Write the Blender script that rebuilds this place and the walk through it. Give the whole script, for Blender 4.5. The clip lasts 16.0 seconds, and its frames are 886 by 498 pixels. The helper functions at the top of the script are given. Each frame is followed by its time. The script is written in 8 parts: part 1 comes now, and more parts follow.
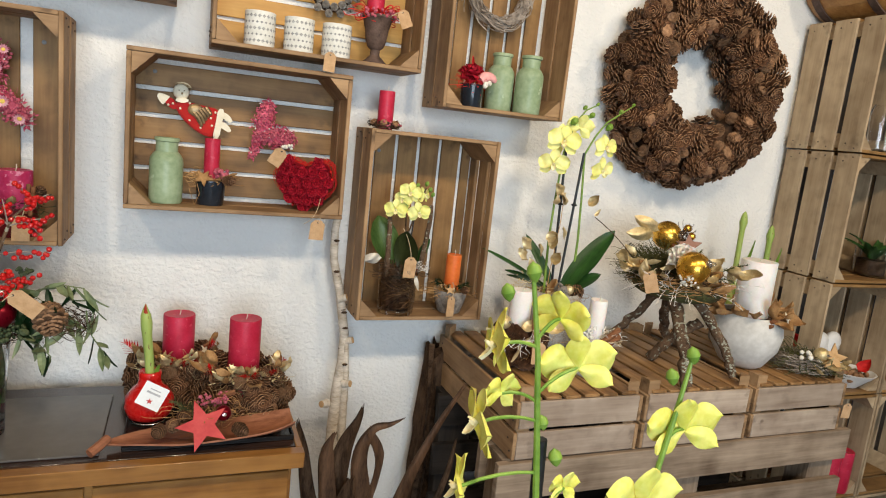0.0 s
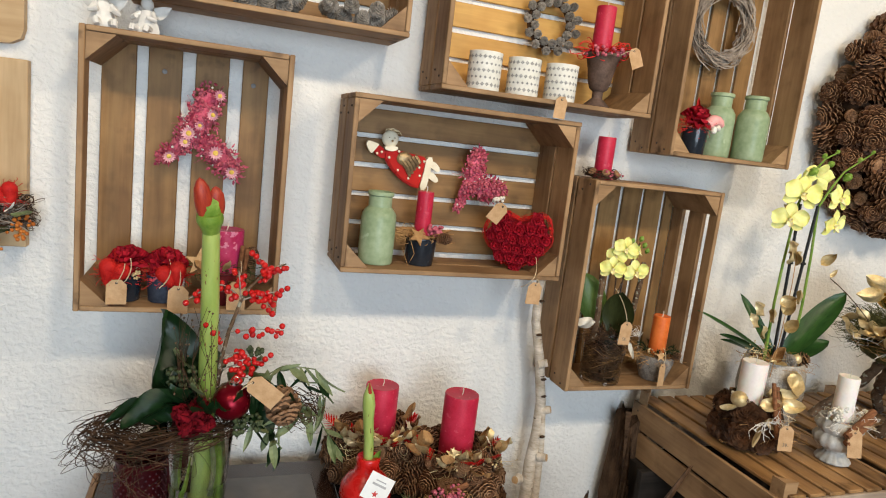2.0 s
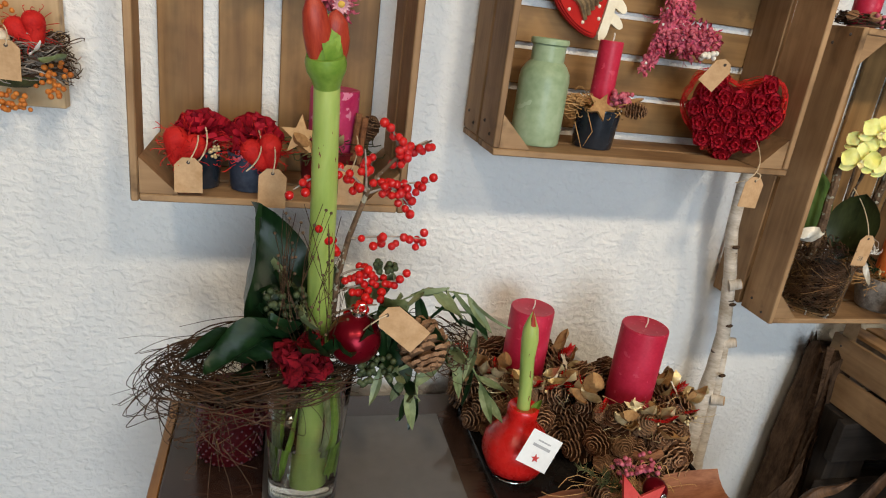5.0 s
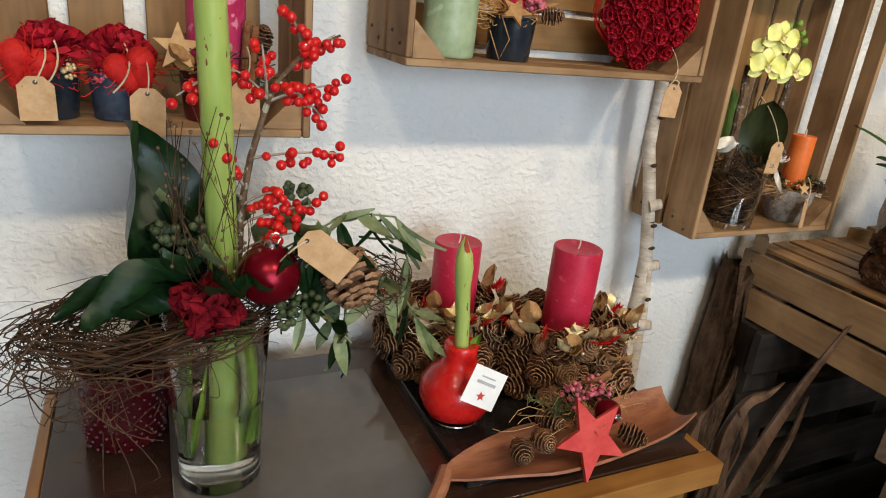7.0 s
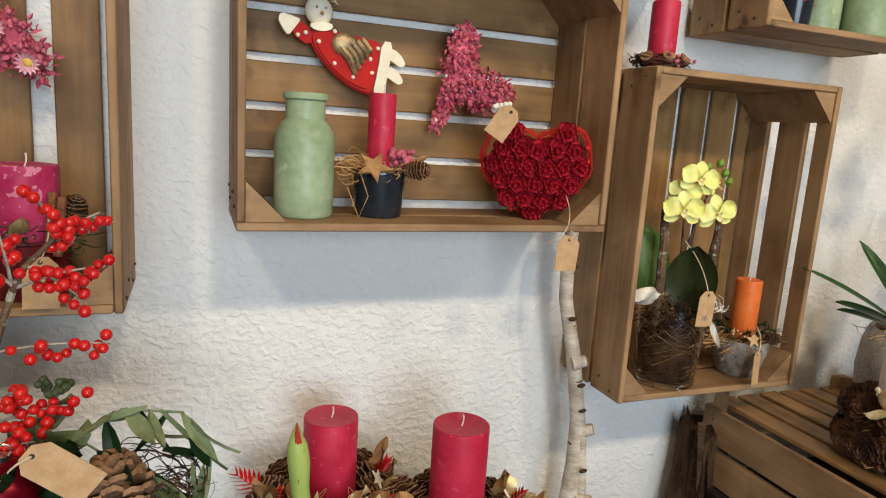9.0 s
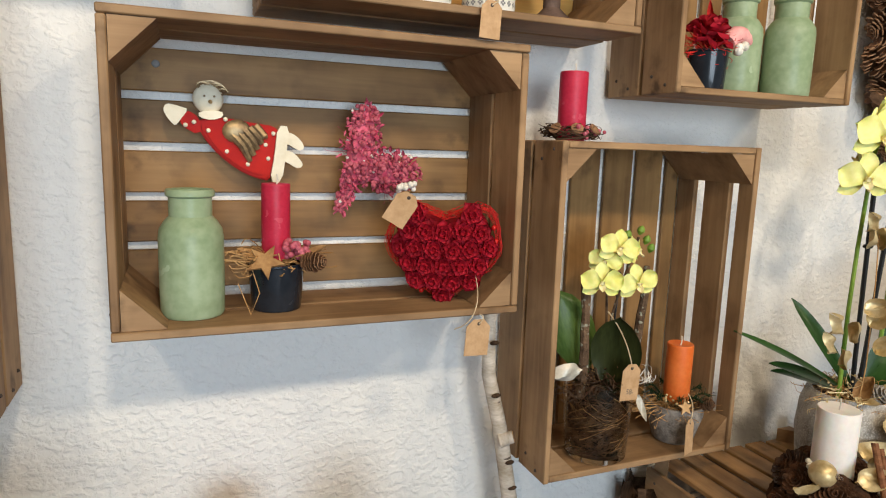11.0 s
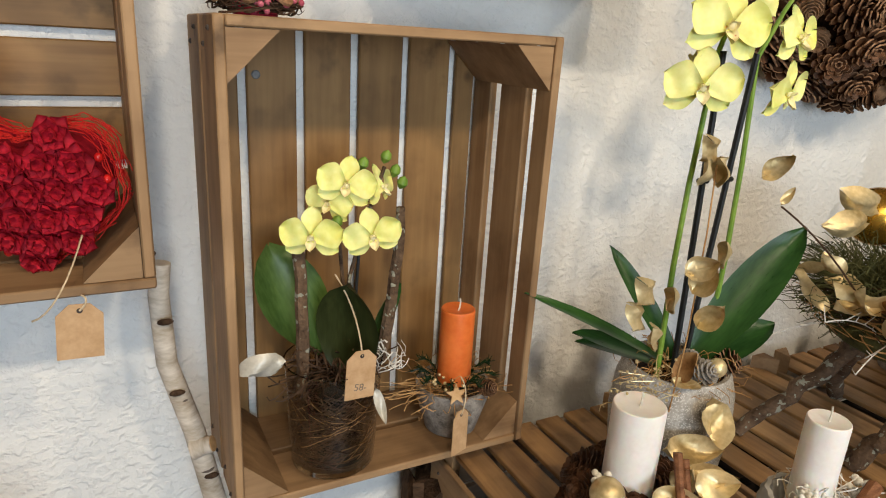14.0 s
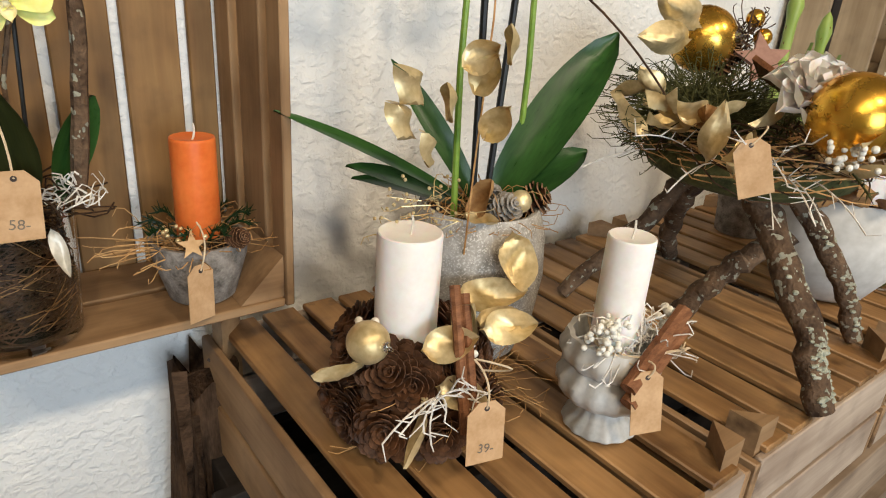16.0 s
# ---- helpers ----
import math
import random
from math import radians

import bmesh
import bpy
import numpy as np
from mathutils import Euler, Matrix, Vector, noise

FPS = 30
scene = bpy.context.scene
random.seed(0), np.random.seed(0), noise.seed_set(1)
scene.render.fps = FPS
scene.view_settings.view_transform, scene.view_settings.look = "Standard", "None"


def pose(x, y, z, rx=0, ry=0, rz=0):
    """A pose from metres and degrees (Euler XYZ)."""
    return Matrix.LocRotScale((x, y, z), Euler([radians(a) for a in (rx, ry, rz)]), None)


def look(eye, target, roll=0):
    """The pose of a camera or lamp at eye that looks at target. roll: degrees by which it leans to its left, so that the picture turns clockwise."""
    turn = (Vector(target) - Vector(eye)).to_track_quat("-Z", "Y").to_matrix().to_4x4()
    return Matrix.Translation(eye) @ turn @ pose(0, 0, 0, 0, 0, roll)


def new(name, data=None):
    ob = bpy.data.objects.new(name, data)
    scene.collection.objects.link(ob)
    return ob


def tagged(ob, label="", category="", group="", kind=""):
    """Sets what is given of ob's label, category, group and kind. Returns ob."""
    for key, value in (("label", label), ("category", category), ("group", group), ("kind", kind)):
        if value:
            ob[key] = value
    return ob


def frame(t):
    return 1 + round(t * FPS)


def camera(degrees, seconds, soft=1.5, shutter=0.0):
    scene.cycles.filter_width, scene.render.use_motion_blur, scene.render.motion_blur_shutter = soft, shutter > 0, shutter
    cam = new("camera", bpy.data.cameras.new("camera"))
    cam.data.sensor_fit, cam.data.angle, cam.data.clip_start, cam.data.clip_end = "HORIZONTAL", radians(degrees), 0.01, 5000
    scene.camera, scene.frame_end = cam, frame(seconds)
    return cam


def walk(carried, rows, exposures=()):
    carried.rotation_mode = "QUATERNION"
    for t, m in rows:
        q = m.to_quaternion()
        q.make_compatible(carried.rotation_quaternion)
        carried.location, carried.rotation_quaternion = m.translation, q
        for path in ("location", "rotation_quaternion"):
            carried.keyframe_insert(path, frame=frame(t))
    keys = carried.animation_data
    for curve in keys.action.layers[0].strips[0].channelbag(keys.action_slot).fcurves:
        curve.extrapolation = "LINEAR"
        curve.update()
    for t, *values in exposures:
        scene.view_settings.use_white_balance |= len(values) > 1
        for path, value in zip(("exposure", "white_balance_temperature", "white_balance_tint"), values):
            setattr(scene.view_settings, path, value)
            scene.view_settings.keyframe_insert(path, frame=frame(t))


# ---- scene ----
cam = camera(68.7, 16.0, soft=1.1)
METRES, EYE, TILT, LEAN, TURN = 2.25, 1.45, 0.0, 0.0, -22.3
ROWS = [
    (0.0, 0.0, 0.0, 0.0, 1.06, -9.87, -6.14),
    (0.5, -0.0467, 0.0233, -0.002, 2.81, -10.17, -7.45),
    (1.0, -0.1342, 0.0583, 0.0021, 0.75, -9.39, -5.51),
    (1.5, -0.1768, 0.0676, 0.0164, 1.27, -9.48, -4.82),
    (2.0, -0.2096, 0.0778, 0.0215, 3.55, -9.53, -6.6),
    (2.5, -0.2301, 0.107, 0.0199, 5.84, -10.14, -5.96),
    (3.0, -0.2532, 0.1558, 0.0207, 10.13, -12.42, -5.39),
    (3.5, -0.2701, 0.1948, 0.0133, 11.26, -16.44, -6.9),
    (4.0, -0.2807, 0.2135, 0.003, 11.79, -18.24, -6.95),
    (6.5, -0.3195, 0.2564, -0.0637, 0.66, -21.71, -6.31),
    (7.0, -0.3153, 0.2641, -0.0704, -1.52, -20.71, -5.55),
    (7.5, -0.3032, 0.2756, -0.0709, -2.98, -17.71, -4.31),
    (8.0, -0.2756, 0.2875, -0.0646, -3.09, -13.9, -3.27),
    (8.5, -0.2401, 0.3042, -0.0561, 1.26, -11.47, -4.2),
    (11.0, -0.1637, 0.3384, -0.0049, 0.31, -9.09, -1.85),
    (11.5, -0.1589, 0.3656, 0.0031, -2.46, -8.98, -2.49),
    (12.0, -0.1512, 0.3981, 0.0086, -6.99, -8.96, -2.13),
    (12.5, -0.1415, 0.4191, 0.007, -9.77, -10.07, -1.2),
    (13.0, -0.1153, 0.4369, 0.0039, -11.0, -12.76, -1.69),
    (13.5, -0.0695, 0.4558, 0.0039, -8.15, -14.52, -3.32),
    (14.0, -0.0311, 0.4762, -0.0045, -5.16, -17.82, -3.33),
    (14.5, 0.0014, 0.4884, -0.0251, -6.79, -21.91, -3.78),
    (15.0, 0.0274, 0.498, -0.0429, -9.82, -24.23, -4.45),
    (15.5, 0.0384, 0.5051, -0.0601, -11.32, -23.77, -3.71),
    (16.0, 0.0446, 0.5142, -0.0763, -14.81, -22.45, -3.94),
]
walk(cam, [(t, pose(0, 0, EYE, TILT, LEAN, TURN) @ pose(METRES * x, METRES * y, METRES * z, 90 + pitch, roll, yaw)) for t, x, y, z, yaw, pitch, roll in ROWS],
     exposures=[(0.0, -0.06), (1.5, -0.06), (3.0, -0.03), (3.5, -0.16), (4.0, -0.20), (7.0, 0.0), (8.5, -0.08), (11.0, -0.05), (12.0, 0.03), (13.0, 0.08), (14.0, -0.12), (15.2, -0.02), (16.0, 0.08)])

# ---- light ----
world = bpy.data.worlds.new("daylight")
scene.world = world
world.use_nodes = True
sky = world.node_tree.nodes.new("ShaderNodeTexSky")
sky.sky_type, sky.sun_disc, sky.sun_elevation, sky.sun_rotation = "NISHITA", False, radians(35), radians(200)
world.node_tree.links.new(sky.outputs[0], world.node_tree.nodes["Background"].inputs[0])
world.node_tree.nodes["Background"].inputs[1].default_value = 0.1


def area_lamp(name, place, target, w, h, watts, colour):
    lamp = bpy.data.lights.new(name, "AREA")
    lamp.shape, lamp.size, lamp.size_y, lamp.energy, lamp.color = "RECTANGLE", w, h, watts, colour
    ob = new(name, lamp)
    ob.matrix_world = look(place, target)
    return ob


# daylight in the shop window behind, and warm ceiling spots in a row before the wall
area_lamp("window_daylight", (-0.08, -2.75, 1.5), (0.2, 1.8, 1.2), 2.3, 1.9, 134, (0.70, 0.85, 1.0))
for sx, sw in ((-0.95, 12), (0.10, 15.5), (1.05, 15.5), (2.05, 14.5)):
    area_lamp("ceiling_spot", (sx, -0.10, 2.62), (sx + 0.03, 1.75, 1.20), 0.14, 0.14, sw, (1.0, 0.83, 0.61))

# ---- building tools ----
WALL = 1.785


class Geo:
    """Vertices and faces gathered for one mesh; each face may name a material slot."""

    def __init__(self):
        self.v, self.f, self.s = [], [], []

    def add(self, verts, faces, slot=0, m=None):
        n = len(self.v)
        for p in verts:
            p = Vector(p)
            self.v.append(tuple(m @ p) if m else tuple(p))
        for q in faces:
            self.f.append(tuple(n + i for i in q))
            self.s.append(slot)
        return self

    def box(self, c, size, bevel=0.0015, slot=0, m=None):
        h = [d / 2 for d in size]
        b = min(bevel, min(h) * 0.6)
        verts, faces, ids = [], [], {}
        signs = [(x, y, z) for x in (-1, 1) for y in (-1, 1) for z in (-1, 1)]
        for s in signs:
            for a in range(3):
                ids[s, a] = len(verts)
                verts.append(Vector([c[k] + s[k] * (h[k] if k == a else h[k] - b) for k in range(3)]))
        for a in range(3):
            u, w = (a + 1) % 3, (a + 2) % 3
            for sg in (-1, 1):
                ring = []
                for su, sw in ((-1, -1), (1, -1), (1, 1), (-1, 1)):
                    s = [0, 0, 0]
                    s[a], s[u], s[w] = sg, su, sw
                    ring.append(ids[tuple(s), a])
                faces.append(ring)
            for su in (-1, 1):
                for sw in (-1, 1):
                    s, t = [0, 0, 0], [0, 0, 0]
                    s[a], s[u], s[w] = -1, su, sw
                    t[a], t[u], t[w] = 1, su, sw
                    s, t = tuple(s), tuple(t)
                    faces.append([ids[s, u], ids[s, w], ids[t, w], ids[t, u]])
        for s in signs:
            faces.append([ids[s, 0], ids[s, 1], ids[s, 2]])
        mid = Vector(c)
        for q in faces:
            nrm = (verts[q[1]] - verts[q[0]]).cross(verts[q[2]] - verts[q[0]])
            if nrm.dot(sum((verts[i] for i in q), Vector()) / len(q) - mid) < 0:
                q.reverse()
        return self.add(verts, faces, slot, m)

    def lathe(self, profile, segs=24, slot=0, m=None, flute=0.0, flutes=12):
        """profile: (radius, height) from below upwards on the outside; closed at the axis where a radius is 0."""
        verts, faces = [], []
        for r, z in profile:
            for i in range(segs):
                a = math.tau * i / segs
                k = 1 + flute * math.cos(flutes * a)
                verts.append((r * k * math.cos(a), r * k * math.sin(a), z))
        for j in range(len(profile) - 1):
            for i in range(segs):
                k = (i + 1) % segs
                faces.append((j * segs + i, j * segs + k, (j + 1) * segs + k, (j + 1) * segs + i))
        return self.add(verts, faces, slot, m)

    def tube(self, points, radii, segs=6, slot=0, m=None, cap=True):
        pts = [Vector(p) for p in points]
        if not isinstance(radii, (list, tuple)):
            radii = [radii] * len(pts)
        verts, faces = [], []
        side = None
        for i, p in enumerate(pts):
            d = (pts[min(i + 1, len(pts) - 1)] - pts[max(i - 1, 0)])
            d = d.normalized() if d.length > 1e-9 else Vector((0, 0, 1))
            if side is None:
                side = d.orthogonal().normalized()
            else:
                side = side - d * side.dot(d)
                side = side.normalized() if side.length > 1e-6 else d.orthogonal().normalized()
            up = d.cross(side)
            for k in range(segs):
                a = math.tau * k / segs
                verts.append(p + (side * math.cos(a) + up * math.sin(a)) * radii[i])
        for i in range(len(pts) - 1):
            for k in range(segs):
                n = (k + 1) % segs
                faces.append((i * segs + k, i * segs + n, (i + 1) * segs + n, (i + 1) * segs + k))
        if cap:
            faces.append(tuple(range(segs))[::-1])
            faces.append(tuple((len(pts) - 1) * segs + k for k in range(segs)))
        return self.add(verts, faces, slot, m)

    def ball(self, c, r, segs=12, rings=8, slot=0, m=None, squash=1.0):
        prof = [(max(r * math.sin(math.pi * j / rings), 1e-5), -r * squash * math.cos(math.pi * j / rings)) for j in range(rings + 1)]
        return self.lathe(prof, segs, slot, (m or Matrix()) @ Matrix.Translation(c))

    def blade(self, length, width, m=None, slot=0, cup=0.15, curl=0.3, nu=6, nv=4, point=0.6, wave=0.0, seed=0, round_tip=False, blunt=0.8):
        """A leaf or petal that grows along +x, its face up, cupped across and curled along."""
        verts, faces = [], []
        for i in range(nu + 1):
            u = i / nu
            if round_tip:
                w = width * (math.sin(math.pi * min(1, 0.08 + 0.92 * u)) ** 0.55) * (0.35 + 0.65 * min(1, u * 1.6))
            else:
                w = width * math.sin(math.pi * min(u, 1) ** point) ** blunt if 0 < u < 1 else width * 0.04
            w = max(w, width * 0.04)
            for j in range(nv + 1):
                v = 2 * j / nv - 1
                ang = curl * u
                x = length * (math.sin(ang) / curl if abs(curl) > 1e-4 else u)
                z = length * ((1 - math.cos(ang)) / curl if abs(curl) > 1e-4 else 0)
                z += cup * width * v * v + wave * width * math.sin(7 * u + 3 * v + seed)
                verts.append((x, v * w / 2, z))
        for i in range(nu):
            for j in range(nv):
                a = i * (nv + 1) + j
                faces.append((a, a + nv + 1, a + nv + 2, a + 1))
        return self.add(verts, faces, slot, m)

    def prism(self, outline, depth, slot=0, m=None):
        """A flat outline in x, y pulled up to a thickness."""
        n = len(outline)
        verts = [(x, y, 0) for x, y in outline] + [(x, y, depth) for x, y in outline]
        faces = [tuple(range(n))[::-1], tuple(range(n, 2 * n))]
        faces += [(i, (i + 1) % n, n + (i + 1) % n, n + i) for i in range(n)]
        return self.add(verts, faces, slot, m)

    def mesh(self, name, mats, angle=38):
        me = bpy.data.meshes.new(name)
        me.from_pydata(self.v, [], self.f)
        for mm in mats if isinstance(mats, (list, tuple)) else [mats]:
            me.materials.append(mm)
        me.polygons.foreach_set("material_index", self.s)
        me.polygons.foreach_set("use_smooth", [True] * len(self.f))
        me.set_sharp_from_angle(angle=radians(angle))
        me.update()
        return me


def part(name, geo, material, parent, label="", m=None, kind=""):
    """One mesh object under a thing or a part, from a Geo or a finished mesh."""
    me = geo.mesh(name, material) if isinstance(geo, Geo) else geo
    ob = new(name, me)
    ob.parent = parent
    if m is not None:
        ob.matrix_basis = m
    return tagged(ob, label, kind=kind)


def thing(name, m, label, category, group=""):
    ob = new(name)
    ob.empty_display_size = 0.05
    ob.matrix_world = m
    return tagged(ob, label, category, group)


def single(name, geo, material, m, label, category, group="", kind=""):
    ob = new(name, geo.mesh(name, material))
    ob.matrix_world = m
    return tagged(ob, label, category, group, kind)


def aim(place, direction, twist=0.0, scale=1.0):
    """A pose at place whose x axis points along direction."""
    q = Vector(direction).to_track_quat("X", "Z").to_matrix().to_4x4()
    return Matrix.Translation(place) @ q @ Matrix.Rotation(twist, 4, "X") @ Matrix.Scale(scale, 4)


def upright(place, direction, scale=1.0):
    """A pose at place whose z axis points along direction."""
    q = Vector(direction).to_track_quat("Z", "Y").to_matrix().to_4x4()
    return Matrix.Translation(place) @ q @ Matrix.Scale(scale, 4)


def bend(a, b, sag, n=8, jitter=0.0, rnd=random):
    a, b, sag = Vector(a), Vector(b), Vector(sag)
    out = []
    for i in range(n + 1):
        u = i / n
        p = a.lerp(b, u) + sag * (4 * u * (1 - u))
        if 0 < i < n and jitter:
            p += Vector([rnd.uniform(-jitter, jitter) for _ in range(3)])
        out.append(p)
    return out


# ---- materials ----
def base(name):
    m = bpy.data.materials.new(name)
    m.use_nodes = True
    return m, m.node_tree, m.node_tree.nodes["Principled BSDF"]


def surface(name, dark, light, rough=0.6, scale=20.0, stretch=(1, 1, 1), fine=6.0, bump=0.2, metal=0.0, sub=0.0, trans=0.0,
            specks=None, speck_scale=60.0, speck_at=0.62, vary=0.0, coat=0.0, spec=0.3, ior=1.45, depth=0.002):
    """Two scales of noise between two colours, a bump from both, and at choice specks of a third colour."""
    m, t, p = base(name)
    N, L = t.nodes.new, t.links.new
    tc, mp, oi, ad = N("ShaderNodeTexCoord"), N("ShaderNodeMapping"), N("ShaderNodeObjectInfo"), N("ShaderNodeVectorMath")
    mul = N("ShaderNodeVectorMath")
    mul.operation = "SCALE"
    mul.inputs[0].default_value = (7.3, 3.1, 5.7)
    L(oi.outputs["Random"], mul.inputs["Scale"])
    L(tc.outputs["Object"], ad.inputs[0])
    L(mul.outputs[0], ad.inputs[1])
    L(ad.outputs[0], mp.inputs[0])
    mp.inputs["Scale"].default_value = stretch
    n1, n2 = N("ShaderNodeTexNoise"), N("ShaderNodeTexNoise")
    for n, s in ((n1, scale), (n2, scale * fine)):
        L(mp.outputs[0], n.inputs["Vector"])
        n.inputs["Scale"].default_value, n.inputs["Detail"].default_value = s, 4
    add = N("ShaderNodeMath")
    add.operation = "MULTIPLY_ADD"
    L(n2.outputs[0], add.inputs[0])
    add.inputs[1].default_value = 0.5
    L(n1.outputs[0], add.inputs[2])
    ramp = N("ShaderNodeValToRGB")
    L(add.outputs[0], ramp.inputs[0])
    ramp.color_ramp.elements[0].position, ramp.color_ramp.elements[0].color = 0.5, (*dark, 1)
    ramp.color_ramp.elements[1].position, ramp.color_ramp.elements[1].color = 0.98, (*light, 1)
    out = ramp.outputs[0]
    if vary:
        hsv = N("ShaderNodeHueSaturation")
        mr = N("ShaderNodeMapRange")
        L(oi.outputs["Random"], mr.inputs[0])
        mr.inputs[3].default_value, mr.inputs[4].default_value = 1 - vary, 1 + vary
        L(mr.outputs[0], hsv.inputs["Value"])
        L(out, hsv.inputs["Color"])
        out = hsv.outputs[0]
    if specks:
        v, gt, mx = N("ShaderNodeTexNoise"), N("ShaderNodeMath"), N("ShaderNodeMix")
        L(mp.outputs[0], v.inputs["Vector"])
        v.inputs["Scale"].default_value, v.inputs["Detail"].default_value = speck_scale, 2
        gt.operation = "GREATER_THAN"
        gt.inputs[1].default_value = speck_at
        L(v.outputs[0], gt.inputs[0])
        mx.data_type = "RGBA"
        L(gt.outputs[0], mx.inputs[0])
        L(out, mx.inputs[6])
        mx.inputs[7].default_value = (*specks, 1)
        out = mx.outputs[2]
    L(out, p.inputs["Base Color"])
    rr = N("ShaderNodeMapRange")
    L(n2.outputs[0], rr.inputs[0])
    rr.inputs[3].default_value, rr.inputs[4].default_value = max(0.02, rough - 0.12), min(1, rough + 0.12)
    L(rr.outputs[0], p.inputs["Roughness"])
    if bump:
        b = N("ShaderNodeBump")
        b.inputs["Strength"].default_value, b.inputs["Distance"].default_value = bump, depth
        L(add.outputs[0], b.inputs["Height"])
        L(b.outputs[0], p.inputs["Normal"])
    p.inputs["Metallic"].default_value = metal
    p.inputs["Subsurface Weight"].default_value = sub
    p.inputs["Subsurface Radius"].default_value = (0.012, 0.006, 0.004)
    p.inputs["Transmission Weight"].default_value = trans
    p.inputs["Coat Weight"].default_value = coat
    p.inputs["Specular IOR Level"].default_value = spec
    p.inputs["IOR"].default_value = ior
    return m


def wood(name, dark, light, rough=0.6, knots=True, grain=1.0, vary=0.12, coat=0.0, bump=0.25, stain=0.0):
    """Boards with grain along the object's own x, knots, and a tone of its own for each board."""
    m, t, p = base(name)
    N, L = t.nodes.new, t.links.new
    tc, oi = N("ShaderNodeTexCoord"), N("ShaderNodeObjectInfo")
    mul, ad, mp = N("ShaderNodeVectorMath"), N("ShaderNodeVectorMath"), N("ShaderNodeMapping")
    mul.operation = "SCALE"
    mul.inputs[0].default_value = (9.1, 4.3, 6.2)
    L(oi.outputs["Random"], mul.inputs["Scale"])
    L(tc.outputs["Object"], ad.inputs[0])
    L(mul.outputs[0], ad.inputs[1])
    L(ad.outputs[0], mp.inputs[0])
    mp.inputs["Scale"].default_value = (1.6, 22 * grain, 22 * grain)
    n1, n2, n3, wv = N("ShaderNodeTexNoise"), N("ShaderNodeTexNoise"), N("ShaderNodeTexNoise"), N("ShaderNodeTexWave")
    L(mp.outputs[0], n1.inputs["Vector"])
    n1.inputs["Scale"].default_value, n1.inputs["Detail"].default_value, n1.inputs["Distortion"].default_value = 2.2, 5, 0.4
    L(mp.outputs[0], n2.inputs["Vector"])
    n2.inputs["Scale"].default_value, n2.inputs["Detail"].default_value = 9, 5
    L(ad.outputs[0], n3.inputs["Vector"])
    n3.inputs["Scale"].default_value, n3.inputs["Detail"].default_value = 9, 3
    s1, s2 = N("ShaderNodeMath"), N("ShaderNodeMath")
    s1.operation = s2.operation = "MULTIPLY_ADD"
    L(n2.outputs[0], s1.inputs[0])
    s1.inputs[1].default_value = 0.35
    L(n1.outputs[0], s1.inputs[2])
    L(n3.outputs[0], s2.inputs[0])
    s2.inputs[1].default_value = 1.25
    L(s1.outputs[0], s2.inputs[2])
    ramp = N("ShaderNodeValToRGB")
    span = N("ShaderNodeMapRange")
    L(s2.outputs[0], span.inputs[0])
    span.inputs[1].default_value, span.inputs[2].default_value = 0.90, 1.70
    L(span.outputs[0], ramp.inputs[0])
    ramp.color_ramp.elements[0].position, ramp.color_ramp.elements[0].color = 0.0, (*dark, 1)
    ramp.color_ramp.elements[1].position, ramp.color_ramp.elements[1].color = 1.0, (*light, 1)
    hsv, mr = N("ShaderNodeHueSaturation"), N("ShaderNodeMapRange")
    L(oi.outputs["Random"], mr.inputs[0])
    mr.inputs[3].default_value, mr.inputs[4].default_value = 1 - vary, 1 + vary
    L(mr.outputs[0], hsv.inputs["Value"])
    L(ramp.outputs[0], hsv.inputs["Color"])
    out = hsv.outputs[0]
    if knots:
        kp, kv, km, kx = N("ShaderNodeMapping"), N("ShaderNodeTexVoronoi"), N("ShaderNodeMapRange"), N("ShaderNodeMix")
        L(ad.outputs[0], kp.inputs[0])
        kp.inputs["Scale"].default_value = (6, 7, 7)
        L(kp.outputs[0], kv.inputs["Vector"])
        kv.inputs["Scale"].default_value = 1.0
        L(kv.outputs["Distance"], km.inputs[0])
        km.inputs[1].default_value, km.inputs[2].default_value, km.inputs[3].default_value, km.inputs[4].default_value = 0.02, 0.055, 0.6, 0
        kx.data_type = "RGBA"
        L(km.outputs[0], kx.inputs[0])
        L(out, kx.inputs[6])
        kx.inputs[7].default_value = (dark[0] * 0.35, dark[1] * 0.3, dark[2] * 0.25, 1)
        out = kx.outputs[2]
    if stain:
        # grimy blotches, and rusty streaks round the nails in the board's ends
        g, sx, ab, en, sn, mu, sm, sb, gx = (N(k) for k in ("ShaderNodeTexCoord", "ShaderNodeSeparateXYZ", "ShaderNodeMath", "ShaderNodeMapRange", "ShaderNodeTexNoise", "ShaderNodeMath", "ShaderNodeMapRange", "ShaderNodeMath", "ShaderNodeMix"))
        L(g.outputs["Generated"], sx.inputs[0])
        ab.operation, sb.operation, mu.operation = "ABSOLUTE", "SUBTRACT", "MULTIPLY"
        L(sx.outputs[0], sb.inputs[0])
        sb.inputs[1].default_value = 0.5
        L(sb.outputs[0], ab.inputs[0])
        L(ab.outputs[0], en.inputs[0])
        en.inputs[1].default_value, en.inputs[2].default_value, en.inputs[3].default_value, en.inputs[4].default_value = 0.36, 0.5, 0.25, 1.0
        L(ad.outputs[0], sn.inputs["Vector"])
        sn.inputs["Scale"].default_value, sn.inputs["Detail"].default_value = 26, 6
        L(sn.outputs[0], sm.inputs[0])
        sm.inputs[1].default_value, sm.inputs[2].default_value, sm.inputs[3].default_value, sm.inputs[4].default_value = 0.53, 0.70, 0.0, stain
        L(sm.outputs[0], mu.inputs[0])
        L(en.outputs[0], mu.inputs[1])
